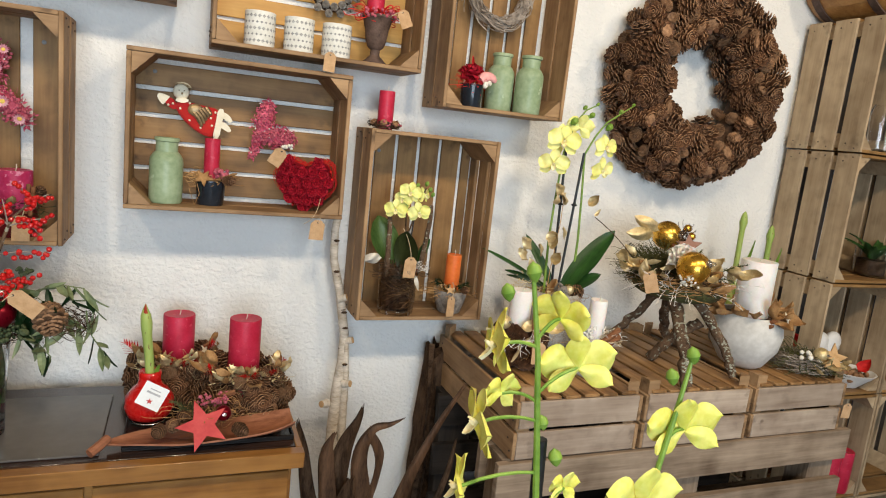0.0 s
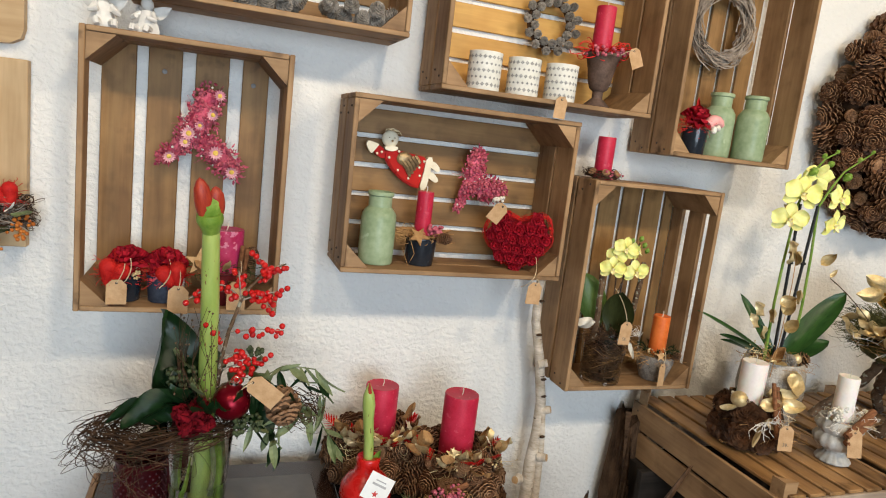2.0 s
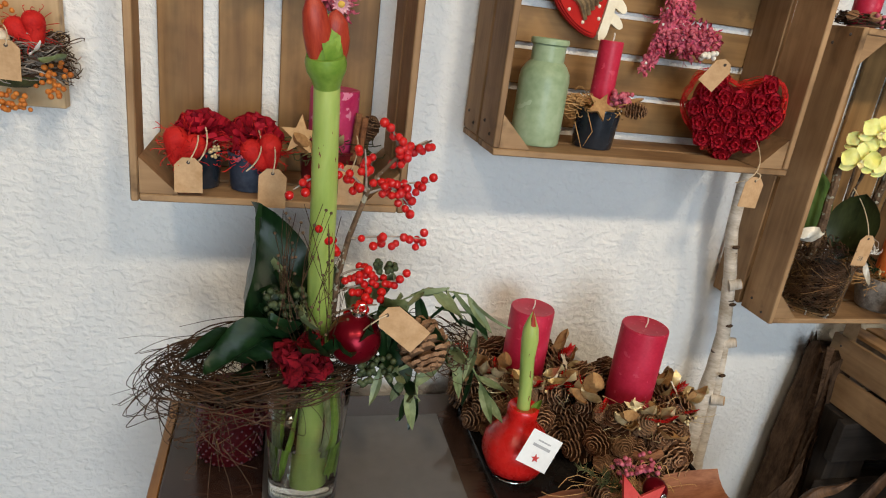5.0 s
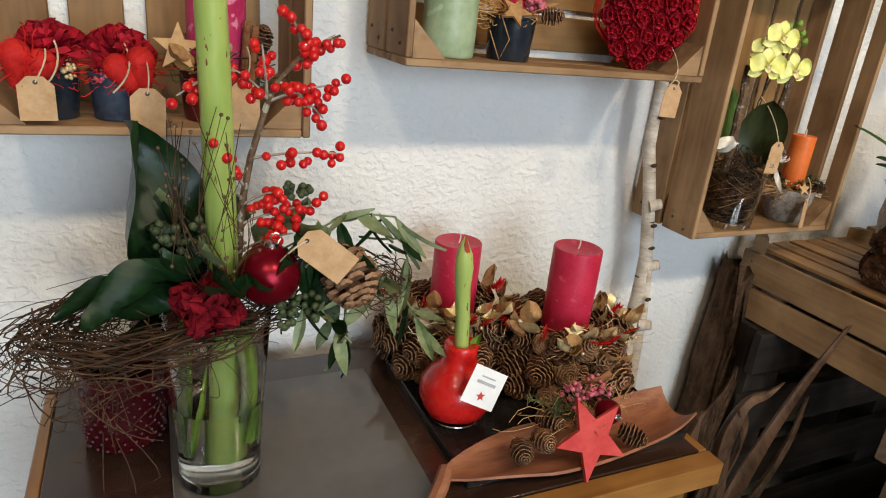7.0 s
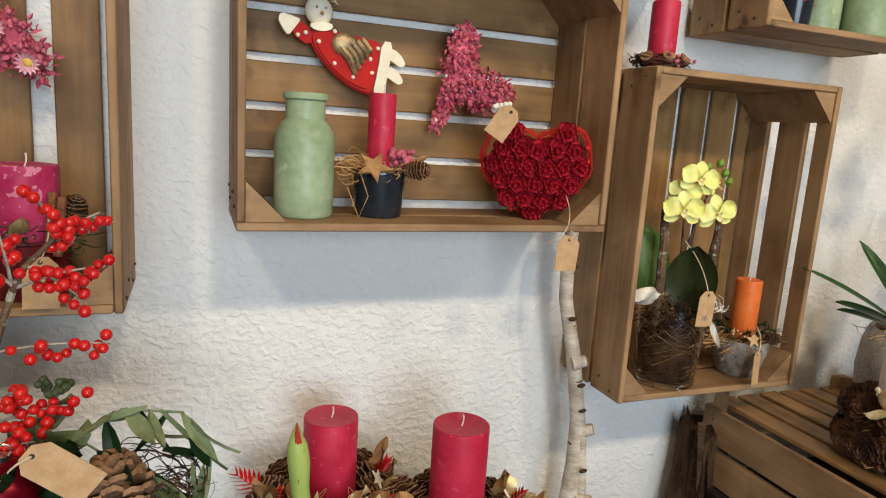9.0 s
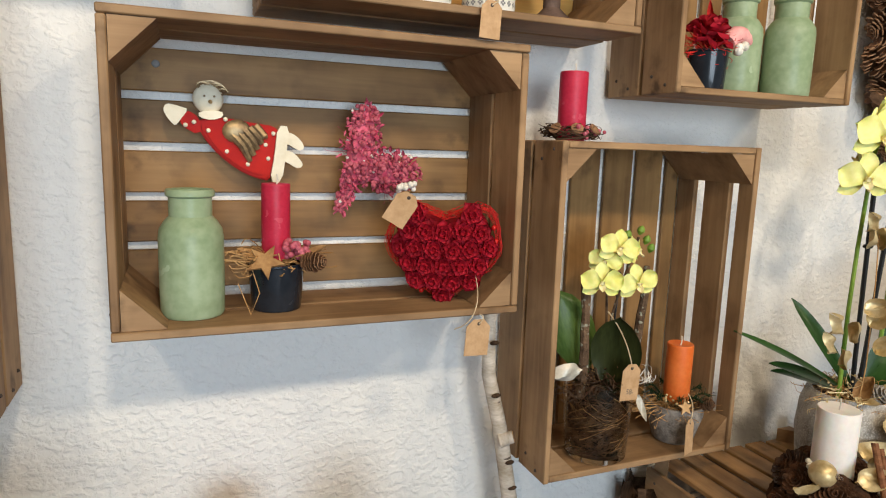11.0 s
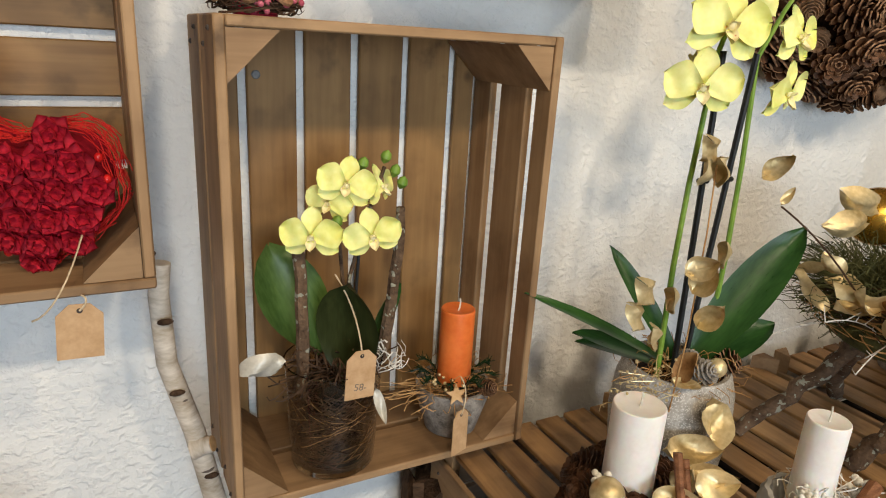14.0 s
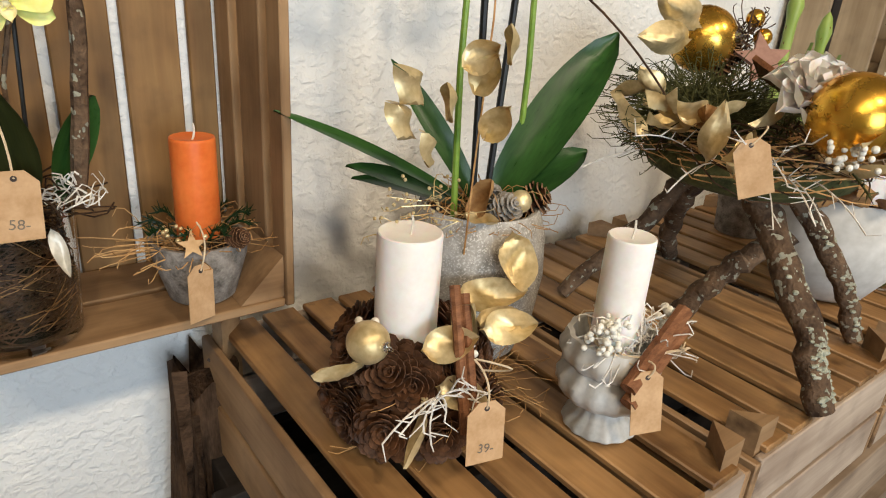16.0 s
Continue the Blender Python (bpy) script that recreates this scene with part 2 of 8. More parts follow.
        gx.data_type = "RGBA"
        L(mu.outputs[0], gx.inputs[0])
        L(out, gx.inputs[6])
        gx.inputs[7].default_value = (dark[0] * 0.28, dark[1] * 0.27, dark[2] * 0.28, 1)
        out = gx.outputs[2]
    L(out, p.inputs["Base Color"])
    p.inputs["Roughness"].default_value = rough
    p.inputs["Coat Weight"].default_value = coat
    p.inputs["Coat Roughness"].default_value = 0.15
    p.inputs["Specular IOR Level"].default_value = 0.3
    b = N("ShaderNodeBump")
    b.inputs["Strength"].default_value, b.inputs["Distance"].default_value = bump, 0.001
    L(s1.outputs[0], b.inputs["Height"])
    L(b.outputs[0], p.inputs["Normal"])
    return m


def plaster(name, colour):
    """White painted plaster with a trowelled, ridged relief."""
    m, t, p = base(name)
    N, L = t.nodes.new, t.links.new
    tc, mp = N("ShaderNodeTexCoord"), N("ShaderNodeMapping")
    L(tc.outputs["Object"], mp.inputs[0])
    mp.inputs["Scale"].default_value = (0.9, 1, 1.1)
    n1, n2, n3, n4 = (N("ShaderNodeTexNoise") for _ in range(4))
    for n, s, d, dist in ((n1, 88, 4, 0.3), (n2, 300, 3, 0.2), (n3, 2.5, 4, 0.2), (n4, 34, 3, 0.3)):
        L(mp.outputs[0], n.inputs["Vector"])
        n.inputs["Scale"].default_value, n.inputs["Detail"].default_value, n.inputs["Distortion"].default_value = s, d, dist
    ridge = N("ShaderNodeMapRange")
    ridge.interpolation_type = "SMOOTHSTEP"
    L(n1.outputs[0], ridge.inputs[0])
    ridge.inputs[1].default_value, ridge.inputs[2].default_value = 0.38, 0.66
    m1, m2 = N("ShaderNodeMath"), N("ShaderNodeMath")
    m1.operation = m2.operation = "MULTIPLY_ADD"
    L(n2.outputs[0], m1.inputs[0])
    m1.inputs[1].default_value = 0.22
    L(ridge.outputs[0], m1.inputs[2])
    L(n4.outputs[0], m2.inputs[0])
    m2.inputs[1].default_value = 1.2
    L(m1.outputs[0], m2.inputs[2])
    b = N("ShaderNodeBump")
    b.inputs["Strength"].default_value, b.inputs["Distance"].default_value = 0.62, 0.0026
    L(m2.outputs[0], b.inputs["Height"])
    L(b.outputs[0], p.inputs["Normal"])
    ramp = N("ShaderNodeValToRGB")
    L(n3.outputs[0], ramp.inputs[0])
    ramp.color_ramp.elements[0].position, ramp.color_ramp.elements[0].color = 0.3, (*[c * 0.93 for c in colour], 1)
    ramp.color_ramp.elements[1].position, ramp.color_ramp.elements[1].color = 0.65, (*colour, 1)
    L(ramp.outputs[0], p.inputs["Base Color"])
    p.inputs["Roughness"].default_value = 0.85
    return m


def clear(name, colour=(1, 1, 1), rough=0.0, ior=1.45):
    m, t, p = base(name)
    p.inputs["Base Color"].default_value = (*colour, 1)
    p.inputs["Transmission Weight"].default_value = 1
    p.inputs["Roughness"].default_value, p.inputs["IOR"].default_value = rough, ior
    return m


PLASTER = plaster("white_plaster", (0.80, 0.79, 0.76))
CRATE = wood("crate_pine", (0.160, 0.080, 0.027), (0.335, 0.187, 0.068), 0.55, stain=0.85)
CRATE_OUT = wood("crate_weathered", (0.185, 0.102, 0.047), (0.41, 0.255, 0.130), 0.65, stain=0.9)
CRATE_TOP = wood("crate_worn_slats", (0.135, 0.063, 0.022), (0.46, 0.258, 0.105), 0.5, stain=0.9)
# brighter, yellower copy of the crate pine: warm spot light put into its colour
CRATE_LIT = wood("crate_warm_lit_pine", (0.40, 0.20, 0.045), (0.62, 0.36, 0.10), 0.5)
CRATE_PALE = wood("crate_dry_pine", (0.27, 0.185, 0.105), (0.50, 0.375, 0.235), 0.75, stain=0.7)
CRATE_GREY = wood("crate_limewashed", (0.24, 0.17, 0.12), (0.48, 0.38, 0.29), 0.7, stain=0.75)
PALLET = wood("pallet_grey_wood", (0.12, 0.080, 0.05), (0.36, 0.27, 0.19), 0.8, bump=0.6)
OAK = wood("golden_oak", (0.15, 0.058, 0.013), (0.36, 0.17, 0.046), 0.28, knots=False, coat=0.35)
TABLE_DARK = wood("dark_stained_top", (0.018, 0.009, 0.006), (0.06, 0.03, 0.02), 0.22, knots=False, coat=0.5, bump=0.05)
BOARD = wood("light_board", (0.42, 0.27, 0.13), (0.62, 0.44, 0.25), 0.55)
FLOORWOOD = wood("floor_planks", (0.08, 0.05, 0.03), (0.2, 0.13, 0.08), 0.5)
BARREL = wood("barrel_stave", (0.25, 0.11, 0.03), (0.5, 0.27, 0.09), 0.4)
GLASS = clear("clear_glass")
LANTERN = surface("red_bubble_glass", (0.05, 0.002, 0.004), (0.11, 0.005, 0.008), 0.45, 20, bump=0.05, trans=0.3, spec=0.2)
# near-black copy of the wood: deep shade put into the colour
SHADED_WOOD = wood("shaded_wood", (0.012, 0.009, 0.007), (0.05, 0.04, 0.033), 0.9)
PEAT = surface("dark_peat", (0.006, 0.006, 0.003), (0.03, 0.026, 0.012), 0.95, 60, bump=0.6)
RUST = surface("rust_twig", (0.018, 0.008, 0.004), (0.17, 0.088, 0.042), 0.7, 60, bump=0.2)
WATER = clear("water", (0.93, 0.97, 0.93), 0.0, 1.33)
SLATE = surface("grey_glass_plate", (0.085, 0.075, 0.068), (0.11, 0.10, 0.092), 0.14, 8, bump=0.0, coat=0.4)
BLACKTRAY = surface("black_tray", (0.008, 0.007, 0.007), (0.02, 0.018, 0.017), 0.2, 15, bump=0.02)
WAX_RED = surface("red_wax", (0.40, 0.012, 0.038), (0.54, 0.032, 0.072), 0.42, 28, bump=0.08, sub=0.25, fine=9, specks=(0.55, 0.06, 0.10), speck_scale=75, speck_at=0.66)
WAX_PINK = surface("magenta_wax", (0.34, 0.012, 0.07), (0.52, 0.05, 0.15), 0.45, 30, bump=0.08, sub=0.25, specks=(0.6, 0.2, 0.3), speck_scale=90, speck_at=0.62)
WAX_ORANGE = surface("orange_wax", (0.64, 0.13, 0.022), (0.78, 0.20, 0.045), 0.45, 30, bump=0.06, sub=0.3)
WAX_WHITE = surface("cream_wax", (0.79, 0.73, 0.68), (0.87, 0.83, 0.79), 0.45, 30, bump=0.06, sub=0.35)
WICK = surface("wick", (0.5, 0.45, 0.38), (0.8, 0.75, 0.65), 0.9, 80)
CONE = surface("brown_cone", (0.018, 0.007, 0.003), (0.15, 0.066, 0.030), 0.6, 60, bump=0.3, vary=0.3)
CONE_TIP = surface("tan_scale_tip", (0.12, 0.056, 0.026), (0.38, 0.215, 0.115), 0.65, 70, bump=0.3, vary=0.25)
CONE_LIGHT = surface("tan_cone", (0.10, 0.048, 0.022), (0.36, 0.20, 0.105), 0.6, 50, bump=0.3, vary=0.3)
CONE_GREY = surface("silvered_cone", (0.12, 0.10, 0.08), (0.42, 0.38, 0.33), 0.6, 60, bump=0.3, vary=0.2)
TWIG = surface("brown_twig", (0.018, 0.009, 0.005), (0.10, 0.052, 0.026), 0.75, 60, bump=0.3)
TWIG_GREY = surface("grey_twig", (0.16, 0.12, 0.09), (0.42, 0.36, 0.30), 0.8, 60, bump=0.3)
STRAW = surface("straw_fibre", (0.30, 0.14, 0.04), (0.58, 0.34, 0.14), 0.7, 60, bump=0.0)
FROST = surface("frosted_twig", (0.55, 0.50, 0.44), (0.85, 0.82, 0.76), 0.7, 80)
MOSS = surface("dry_moss", (0.030, 0.034, 0.011), (0.115, 0.115, 0.042), 0.9, 60, bump=0.4)
BARKWOOD = surface("lichen_bark", (0.035, 0.019, 0.011), (0.17, 0.105, 0.062), 0.9, 35, bump=0.9, fine=5, specks=(0.27, 0.26, 0.20), speck_scale=95, speck_at=0.62, depth=0.008)
LICHEN = surface("grey_lichen", (0.20, 0.21, 0.15), (0.46, 0.46, 0.37), 0.95, 120, bump=0.5)
BARK = surface("old_bark", (0.018, 0.010, 0.006), (0.115, 0.068, 0.040), 0.95, 14, (4, 4, 1), bump=0.8, depth=0.008, spec=0.1)
BIRCH = surface("birch_bark", (0.36, 0.29, 0.21), (0.72, 0.64, 0.54), 0.7, 18, (1, 1, 3), bump=0.3, specks=(0.12, 0.09, 0.07), speck_scale=13, speck_at=0.70)
PALM = surface("dried_palm", (0.030, 0.015, 0.008), (0.15, 0.080, 0.043), 0.6, 10, (6, 1, 1), bump=0.3)
BOATBARK = surface("palm_spathe", (0.17, 0.055, 0.025), (0.36, 0.15, 0.08), 0.5, 9, (1, 6, 6), bump=0.3)
STEM = surface("amaryllis_stem", (0.18, 0.28, 0.045), (0.40, 0.49, 0.14), 0.4, 14, (1, 1, 0.25), bump=0.05, sub=0.15, specks=(0.16, 0.05, 0.03), speck_scale=190, speck_at=0.70)
GREEN = surface("fresh_green", (0.10, 0.20, 0.022), (0.24, 0.36, 0.06), 0.4, 25, bump=0.1, sub=0.1)
LEAF = surface("dark_leaf", (0.003, 0.013, 0.004), (0.012, 0.036, 0.010), 0.36, 12, (1, 5, 5), bump=0.15)
OLIVE = surface("olive_leaf", (0.07, 0.10, 0.03), (0.26, 0.30, 0.16), 0.45, 22, bump=0.1)
MIDLEAF = surface("mid_green_leaf", (0.040, 0.080, 0.014), (0.105, 0.170, 0.042), 0.35, 9, (1, 6, 6), bump=0.1)
OLDLEAF = surface("dark_olive_leaf", (0.012, 0.018, 0.005), (0.038, 0.046, 0.014), 0.35, 9, (1, 6, 6), bump=0.1)
PEARL = surface("pearl_grey_leaf", (0.40, 0.37, 0.30), (0.62, 0.58, 0.50), 0.4, 40, bump=0.3, metal=0.2)
ORCHLEAF = surface("orchid_leaf", (0.010, 0.036, 0.008), (0.032, 0.090, 0.018), 0.32, 9, (1, 6, 6), bump=0.1)
BUDRED = surface("red_bud", (0.22, 0.016, 0.010), (0.42, 0.055, 0.025), 0.4, 20, (6, 6, 1), bump=0.1, sub=0.1)
BERRY = surface("red_berry", (0.40, 0.006, 0.008), (0.58, 0.016, 0.012), 0.25, 60, bump=0.0, coat=0.4)
BERRY_ORANGE = surface("orange_berry", (0.42, 0.10, 0.015), (0.62, 0.22, 0.04), 0.4, 60, bump=0.0)
BERRY_PINK = surface("pink_berry", (0.34, 0.045, 0.075), (0.58, 0.16, 0.20), 0.45, 80, bump=0.1)
BERRY_WHITE = surface("white_berry", (0.62, 0.58, 0.48), (0.85, 0.82, 0.74), 0.5, 80, bump=0.1)
BERRY_DARK = surface("ivy_berry", (0.02, 0.03, 0.012), (0.07, 0.09, 0.04), 0.5, 60)
YELLOW = surface("yellow_petal", (0.70, 0.68, 0.16), (0.88, 0.86, 0.38), 0.5, 30, bump=0.1, sub=0.25)
LEMON = surface("lemon_petal", (0.62, 0.56, 0.055), (0.82, 0.77, 0.21), 0.45, 30, bump=0.1, sub=0.25)
LIP = surface("orchid_lip", (0.80, 0.66, 0.28), (0.92, 0.86, 0.60), 0.5, 70, bump=0.1, specks=(0.60, 0.20, 0.12), speck_scale=120, speck_at=0.70)
ROSE = surface("dark_red_rose", (0.22, 0.003, 0.010), (0.52, 0.012, 0.03), 0.7, 40, bump=0.15, spec=0.25, vary=0.15)
CARNATION = surface("crimson_petal", (0.05, 0.001, 0.004), (0.19, 0.005, 0.012), 0.9, 50, bump=0.2, spec=0.15)
SISAL = surface("red_sisal", (0.42, 0.007, 0.007), (0.64, 0.025, 0.018), 0.7, 60, bump=0.5)
PINKMIX = surface("pink_dried_flower", (0.36, 0.018, 0.06), (0.70, 0.16, 0.23), 0.8, 50, bump=0.4, vary=0.2)
PINKPALE = surface("pale_pink_petal", (0.55, 0.20, 0.27), (0.80, 0.48, 0.52), 0.6, 60)
GOLDEYE = surface("yellow_eye", (0.65, 0.42, 0.06), (0.80, 0.6, 0.15), 0.7, 80)
WHITEROSE = surface("cream_rose", (0.82, 0.75, 0.68), (0.90, 0.87, 0.82), 0.6, 40, sub=0.15)
GOLD = surface("gold_leaf", (0.46, 0.33, 0.14), (0.82, 0.67, 0.39), 0.42, 30, bump=0.25, metal=0.55)
GOLDBALL = surface("gold_bauble", (0.70, 0.36, 0.04), (0.86, 0.50, 0.09), 0.26, 9, bump=0.0, metal=0.9)
BROWNLEAF = surface("dry_brown_leaf", (0.20, 0.09, 0.03), (0.44, 0.25, 0.10), 0.6, 40, bump=0.3)
REDBALL = surface("matt_red_bauble", (0.11, 0.001, 0.007), (0.18, 0.003, 0.012), 0.3, 9, bump=0.0, metal=0.6)
SILVER = surface("silver_cap", (0.6, 0.58, 0.54), (0.85, 0.83, 0.8), 0.25, 60, metal=1.0)
GREENCERAMIC = surface("sage_ceramic", (0.21, 0.29, 0.16), (0.33, 0.41, 0.26), 0.35, 22, bump=0.08, fine=4, specks=(0.37, 0.46, 0.30), speck_scale=28, speck_at=0.70)
BLACKPOT = surface("black_lacquer_tin", (0.006, 0.009, 0.013), (0.02, 0.026, 0.036), 0.22, 12, bump=0.05, coat=0.4)
BLUETIN = surface("blue_grey_tin", (0.025, 0.035, 0.06), (0.08, 0.10, 0.14), 0.4, 25, bump=0.1, metal=0.3)
DARKREDPOT = surface("dark_red_pot", (0.06, 0.004, 0.006), (0.14, 0.012, 0.014), 0.4, 25, bump=0.05)
STONE = surface("granite_pot", (0.22, 0.20, 0.17), (0.46, 0.43, 0.39), 0.85, 60, bump=0.35, fine=5, specks=(0.58, 0.55, 0.50), speck_scale=520, speck_at=0.58)
STONEDARK = surface("rough_stone_pot", (0.10, 0.085, 0.07), (0.34, 0.30, 0.26), 0.9, 70, bump=0.6)
GREYGLAZE = surface("grey_glazed_urn", (0.32, 0.31, 0.28), (0.56, 0.54, 0.50), 0.35, 25, bump=0.1)
CONCRETE = surface("pale_concrete_pot", (0.44, 0.42, 0.38), (0.68, 0.66, 0.62), 0.7, 12, bump=0.2)
IRONURN = surface("brown_iron_urn", (0.05, 0.03, 0.022), (0.14, 0.09, 0.07), 0.7, 40, bump=0.3)
WHITETIN = surface("white_tin", (0.70, 0.68, 0.60), (0.83, 0.81, 0.74), 0.5, 30, bump=0.05)
PATTERN = surface("grey_stencil", (0.16, 0.16, 0.16), (0.30, 0.29, 0.28), 0.6, 60)
KRAFT = surface("kraft_card", (0.42, 0.25, 0.12), (0.56, 0.36, 0.20), 0.8, 60, bump=0.1, fine=5)
INK = surface("pencil", (0.14, 0.11, 0.08), (0.20, 0.16, 0.12), 0.8, 60)
TWINE = surface("twine", (0.45, 0.33, 0.20), (0.70, 0.56, 0.38), 0.9, 120)
CARDWHITE = surface("white_card", (0.74, 0.74, 0.72), (0.82, 0.82, 0.80), 0.5, 30)
CARDGREY = surface("grey_print", (0.30, 0.30, 0.30), (0.45, 0.45, 0.45), 0.6, 60)
REDPAINT = surface("red_paint", (0.34, 0.006, 0.005), (0.48, 0.016, 0.010), 0.55, 15, bump=0.1, spec=0.15)
CREAMPAINT = surface("cream_paint", (0.70, 0.62, 0.45), (0.84, 0.78, 0.62), 0.5, 30, bump=0.1)
BRONZE = surface("bronze_paint", (0.10, 0.07, 0.05), (0.45, 0.32, 0.16), 0.4, 30, metal=0.6)
REDSTAR = surface("red_wooden_star", (0.42, 0.03, 0.03), (0.56, 0.07, 0.06), 0.6, 30, bump=0.1)
BROWNSTAR = surface("brown_wooden_star", (0.24, 0.12, 0.085), (0.36, 0.20, 0.15), 0.6, 30, bump=0.1)
STARWOOD = surface("wooden_star", (0.42, 0.24, 0.10), (0.62, 0.40, 0.20), 0.6, 30, bump=0.1)
REDWAXBULB = surface("glossy_red_wax", (0.48, 0.008, 0.008), (0.62, 0.02, 0.015), 0.28, 14, bump=0.15, coat=0.3, sub=0.1)
CINNAMON = surface("cinnamon", (0.10, 0.034, 0.012), (0.27, 0.115, 0.050), 0.7, 30, (1, 6, 6), bump=0.4)
WHITECHINA = surface("white_china", (0.66, 0.64, 0.60), (0.78, 0.76, 0.72), 0.35, 30)
PINK = surface("pink_felt", (0.70, 0.28, 0.28), (0.85, 0.45, 0.42), 0.8, 60, bump=0.3)
NAIL = surface("dark_nail", (0.03, 0.02, 0.015), (0.08, 0.06, 0.05), 0.6, 80)
STAKE = surface("black_stake", (0.008, 0.008, 0.008), (0.02, 0.02, 0.02), 0.4, 40)
# unseen room surfaces: dark only to reduce fill light and deepen shadows
LOW_BOUNCE = surface("low_bounce_tone", (0.13, 0.11, 0.09), (0.19, 0.16, 0.13), 0.9, 8)

# ---- the room ----
def slab(name, c, size, material, label):
    ob = new(name, Geo().box((0, 0, 0), size, 0.001).mesh(name, material))
    ob.location = c
    return tagged(ob, label, "room shell", kind="structure")


slab("wall_north", (0.7, WALL + 0.1, 1.35), (4.8, 0.2, 2.7), PLASTER, "white wall of rough trowelled plaster")
# unseen shell added round the wall, dark so that little light bounces back
slab("wall_west", (-1.6, -0.56, 1.35), (0.2, 4.68, 2.7), LOW_BOUNCE, "unseen side wall, toned dark to cut bounced light")
slab("wall_east", (3.0, -0.56, 1.35), (0.2, 4.68, 2.7), LOW_BOUNCE, "unseen side wall, toned dark to cut bounced light")
slab("ceiling", (0.7, -0.5, 2.75), (4.8, 4.9, 0.1), LOW_BOUNCE, "unseen ceiling, toned dark to cut bounced light")
slab("wall_south", (0.7, -2.92, 0.25), (4.4, 0.2, 0.5), LOW_BOUNCE, "unseen low wall under the shop window, toned dark")
slab("wall_south.001", (0.7, -2.92, 2.58), (4.4, 0.2, 0.24), LOW_BOUNCE, "unseen wall over the shop window, toned dark")
slab("wall_south.002", (2.0, -2.92, 1.48), (1.8, 0.2, 1.96), LOW_BOUNCE, "unseen wall beside the shop window, toned dark")
slab("wall_south.003", (-1.38, -2.92, 1.48), (0.24, 0.2, 1.96), LOW_BOUNCE, "unseen wall beside the shop window, toned dark")
slab("floor", (0.7, -0.5, -0.06), (4.8, 4.9, 0.1), TWIG, "dark shop floor under worn boards")
window = tagged(new("window_1"), "large shop window, its frame in the dark room tone", "window", kind="structure")
window.location = (-0.08, -2.92, 1.48)
for fx in (-1.15, 0.0, 1.15):
    part("window_frame", Geo().box((fx, 0, 0), (0.05, 0.06, 1.94), 0.004), LOW_BOUNCE, window)
for fz in (-0.955, 0.955):
    part("window_frame", Geo().box((0, 0.002, fz), (2.35, 0.05, 0.045), 0.004), LOW_BOUNCE, window)


# ---- crates ----
BOARDS = {}
NAIL_HEAD = Geo().ball((0, 0, 0), 0.0026, 6, 4).mesh("nail_head", NAIL)


def board(parent, name, length, width, thick, m, material, label=""):
    """A board with its length along its own x, sharing its mesh with boards of the same size."""
    key = (round(length, 3), round(width, 3), round(thick, 3), material.name)
    if key not in BOARDS:
        BOARDS[key] = Geo().box((0, 0, 0), (length, width, thick), 0.0016).mesh(name, material)
    return part(name, BOARDS[key], material, parent, label, m)


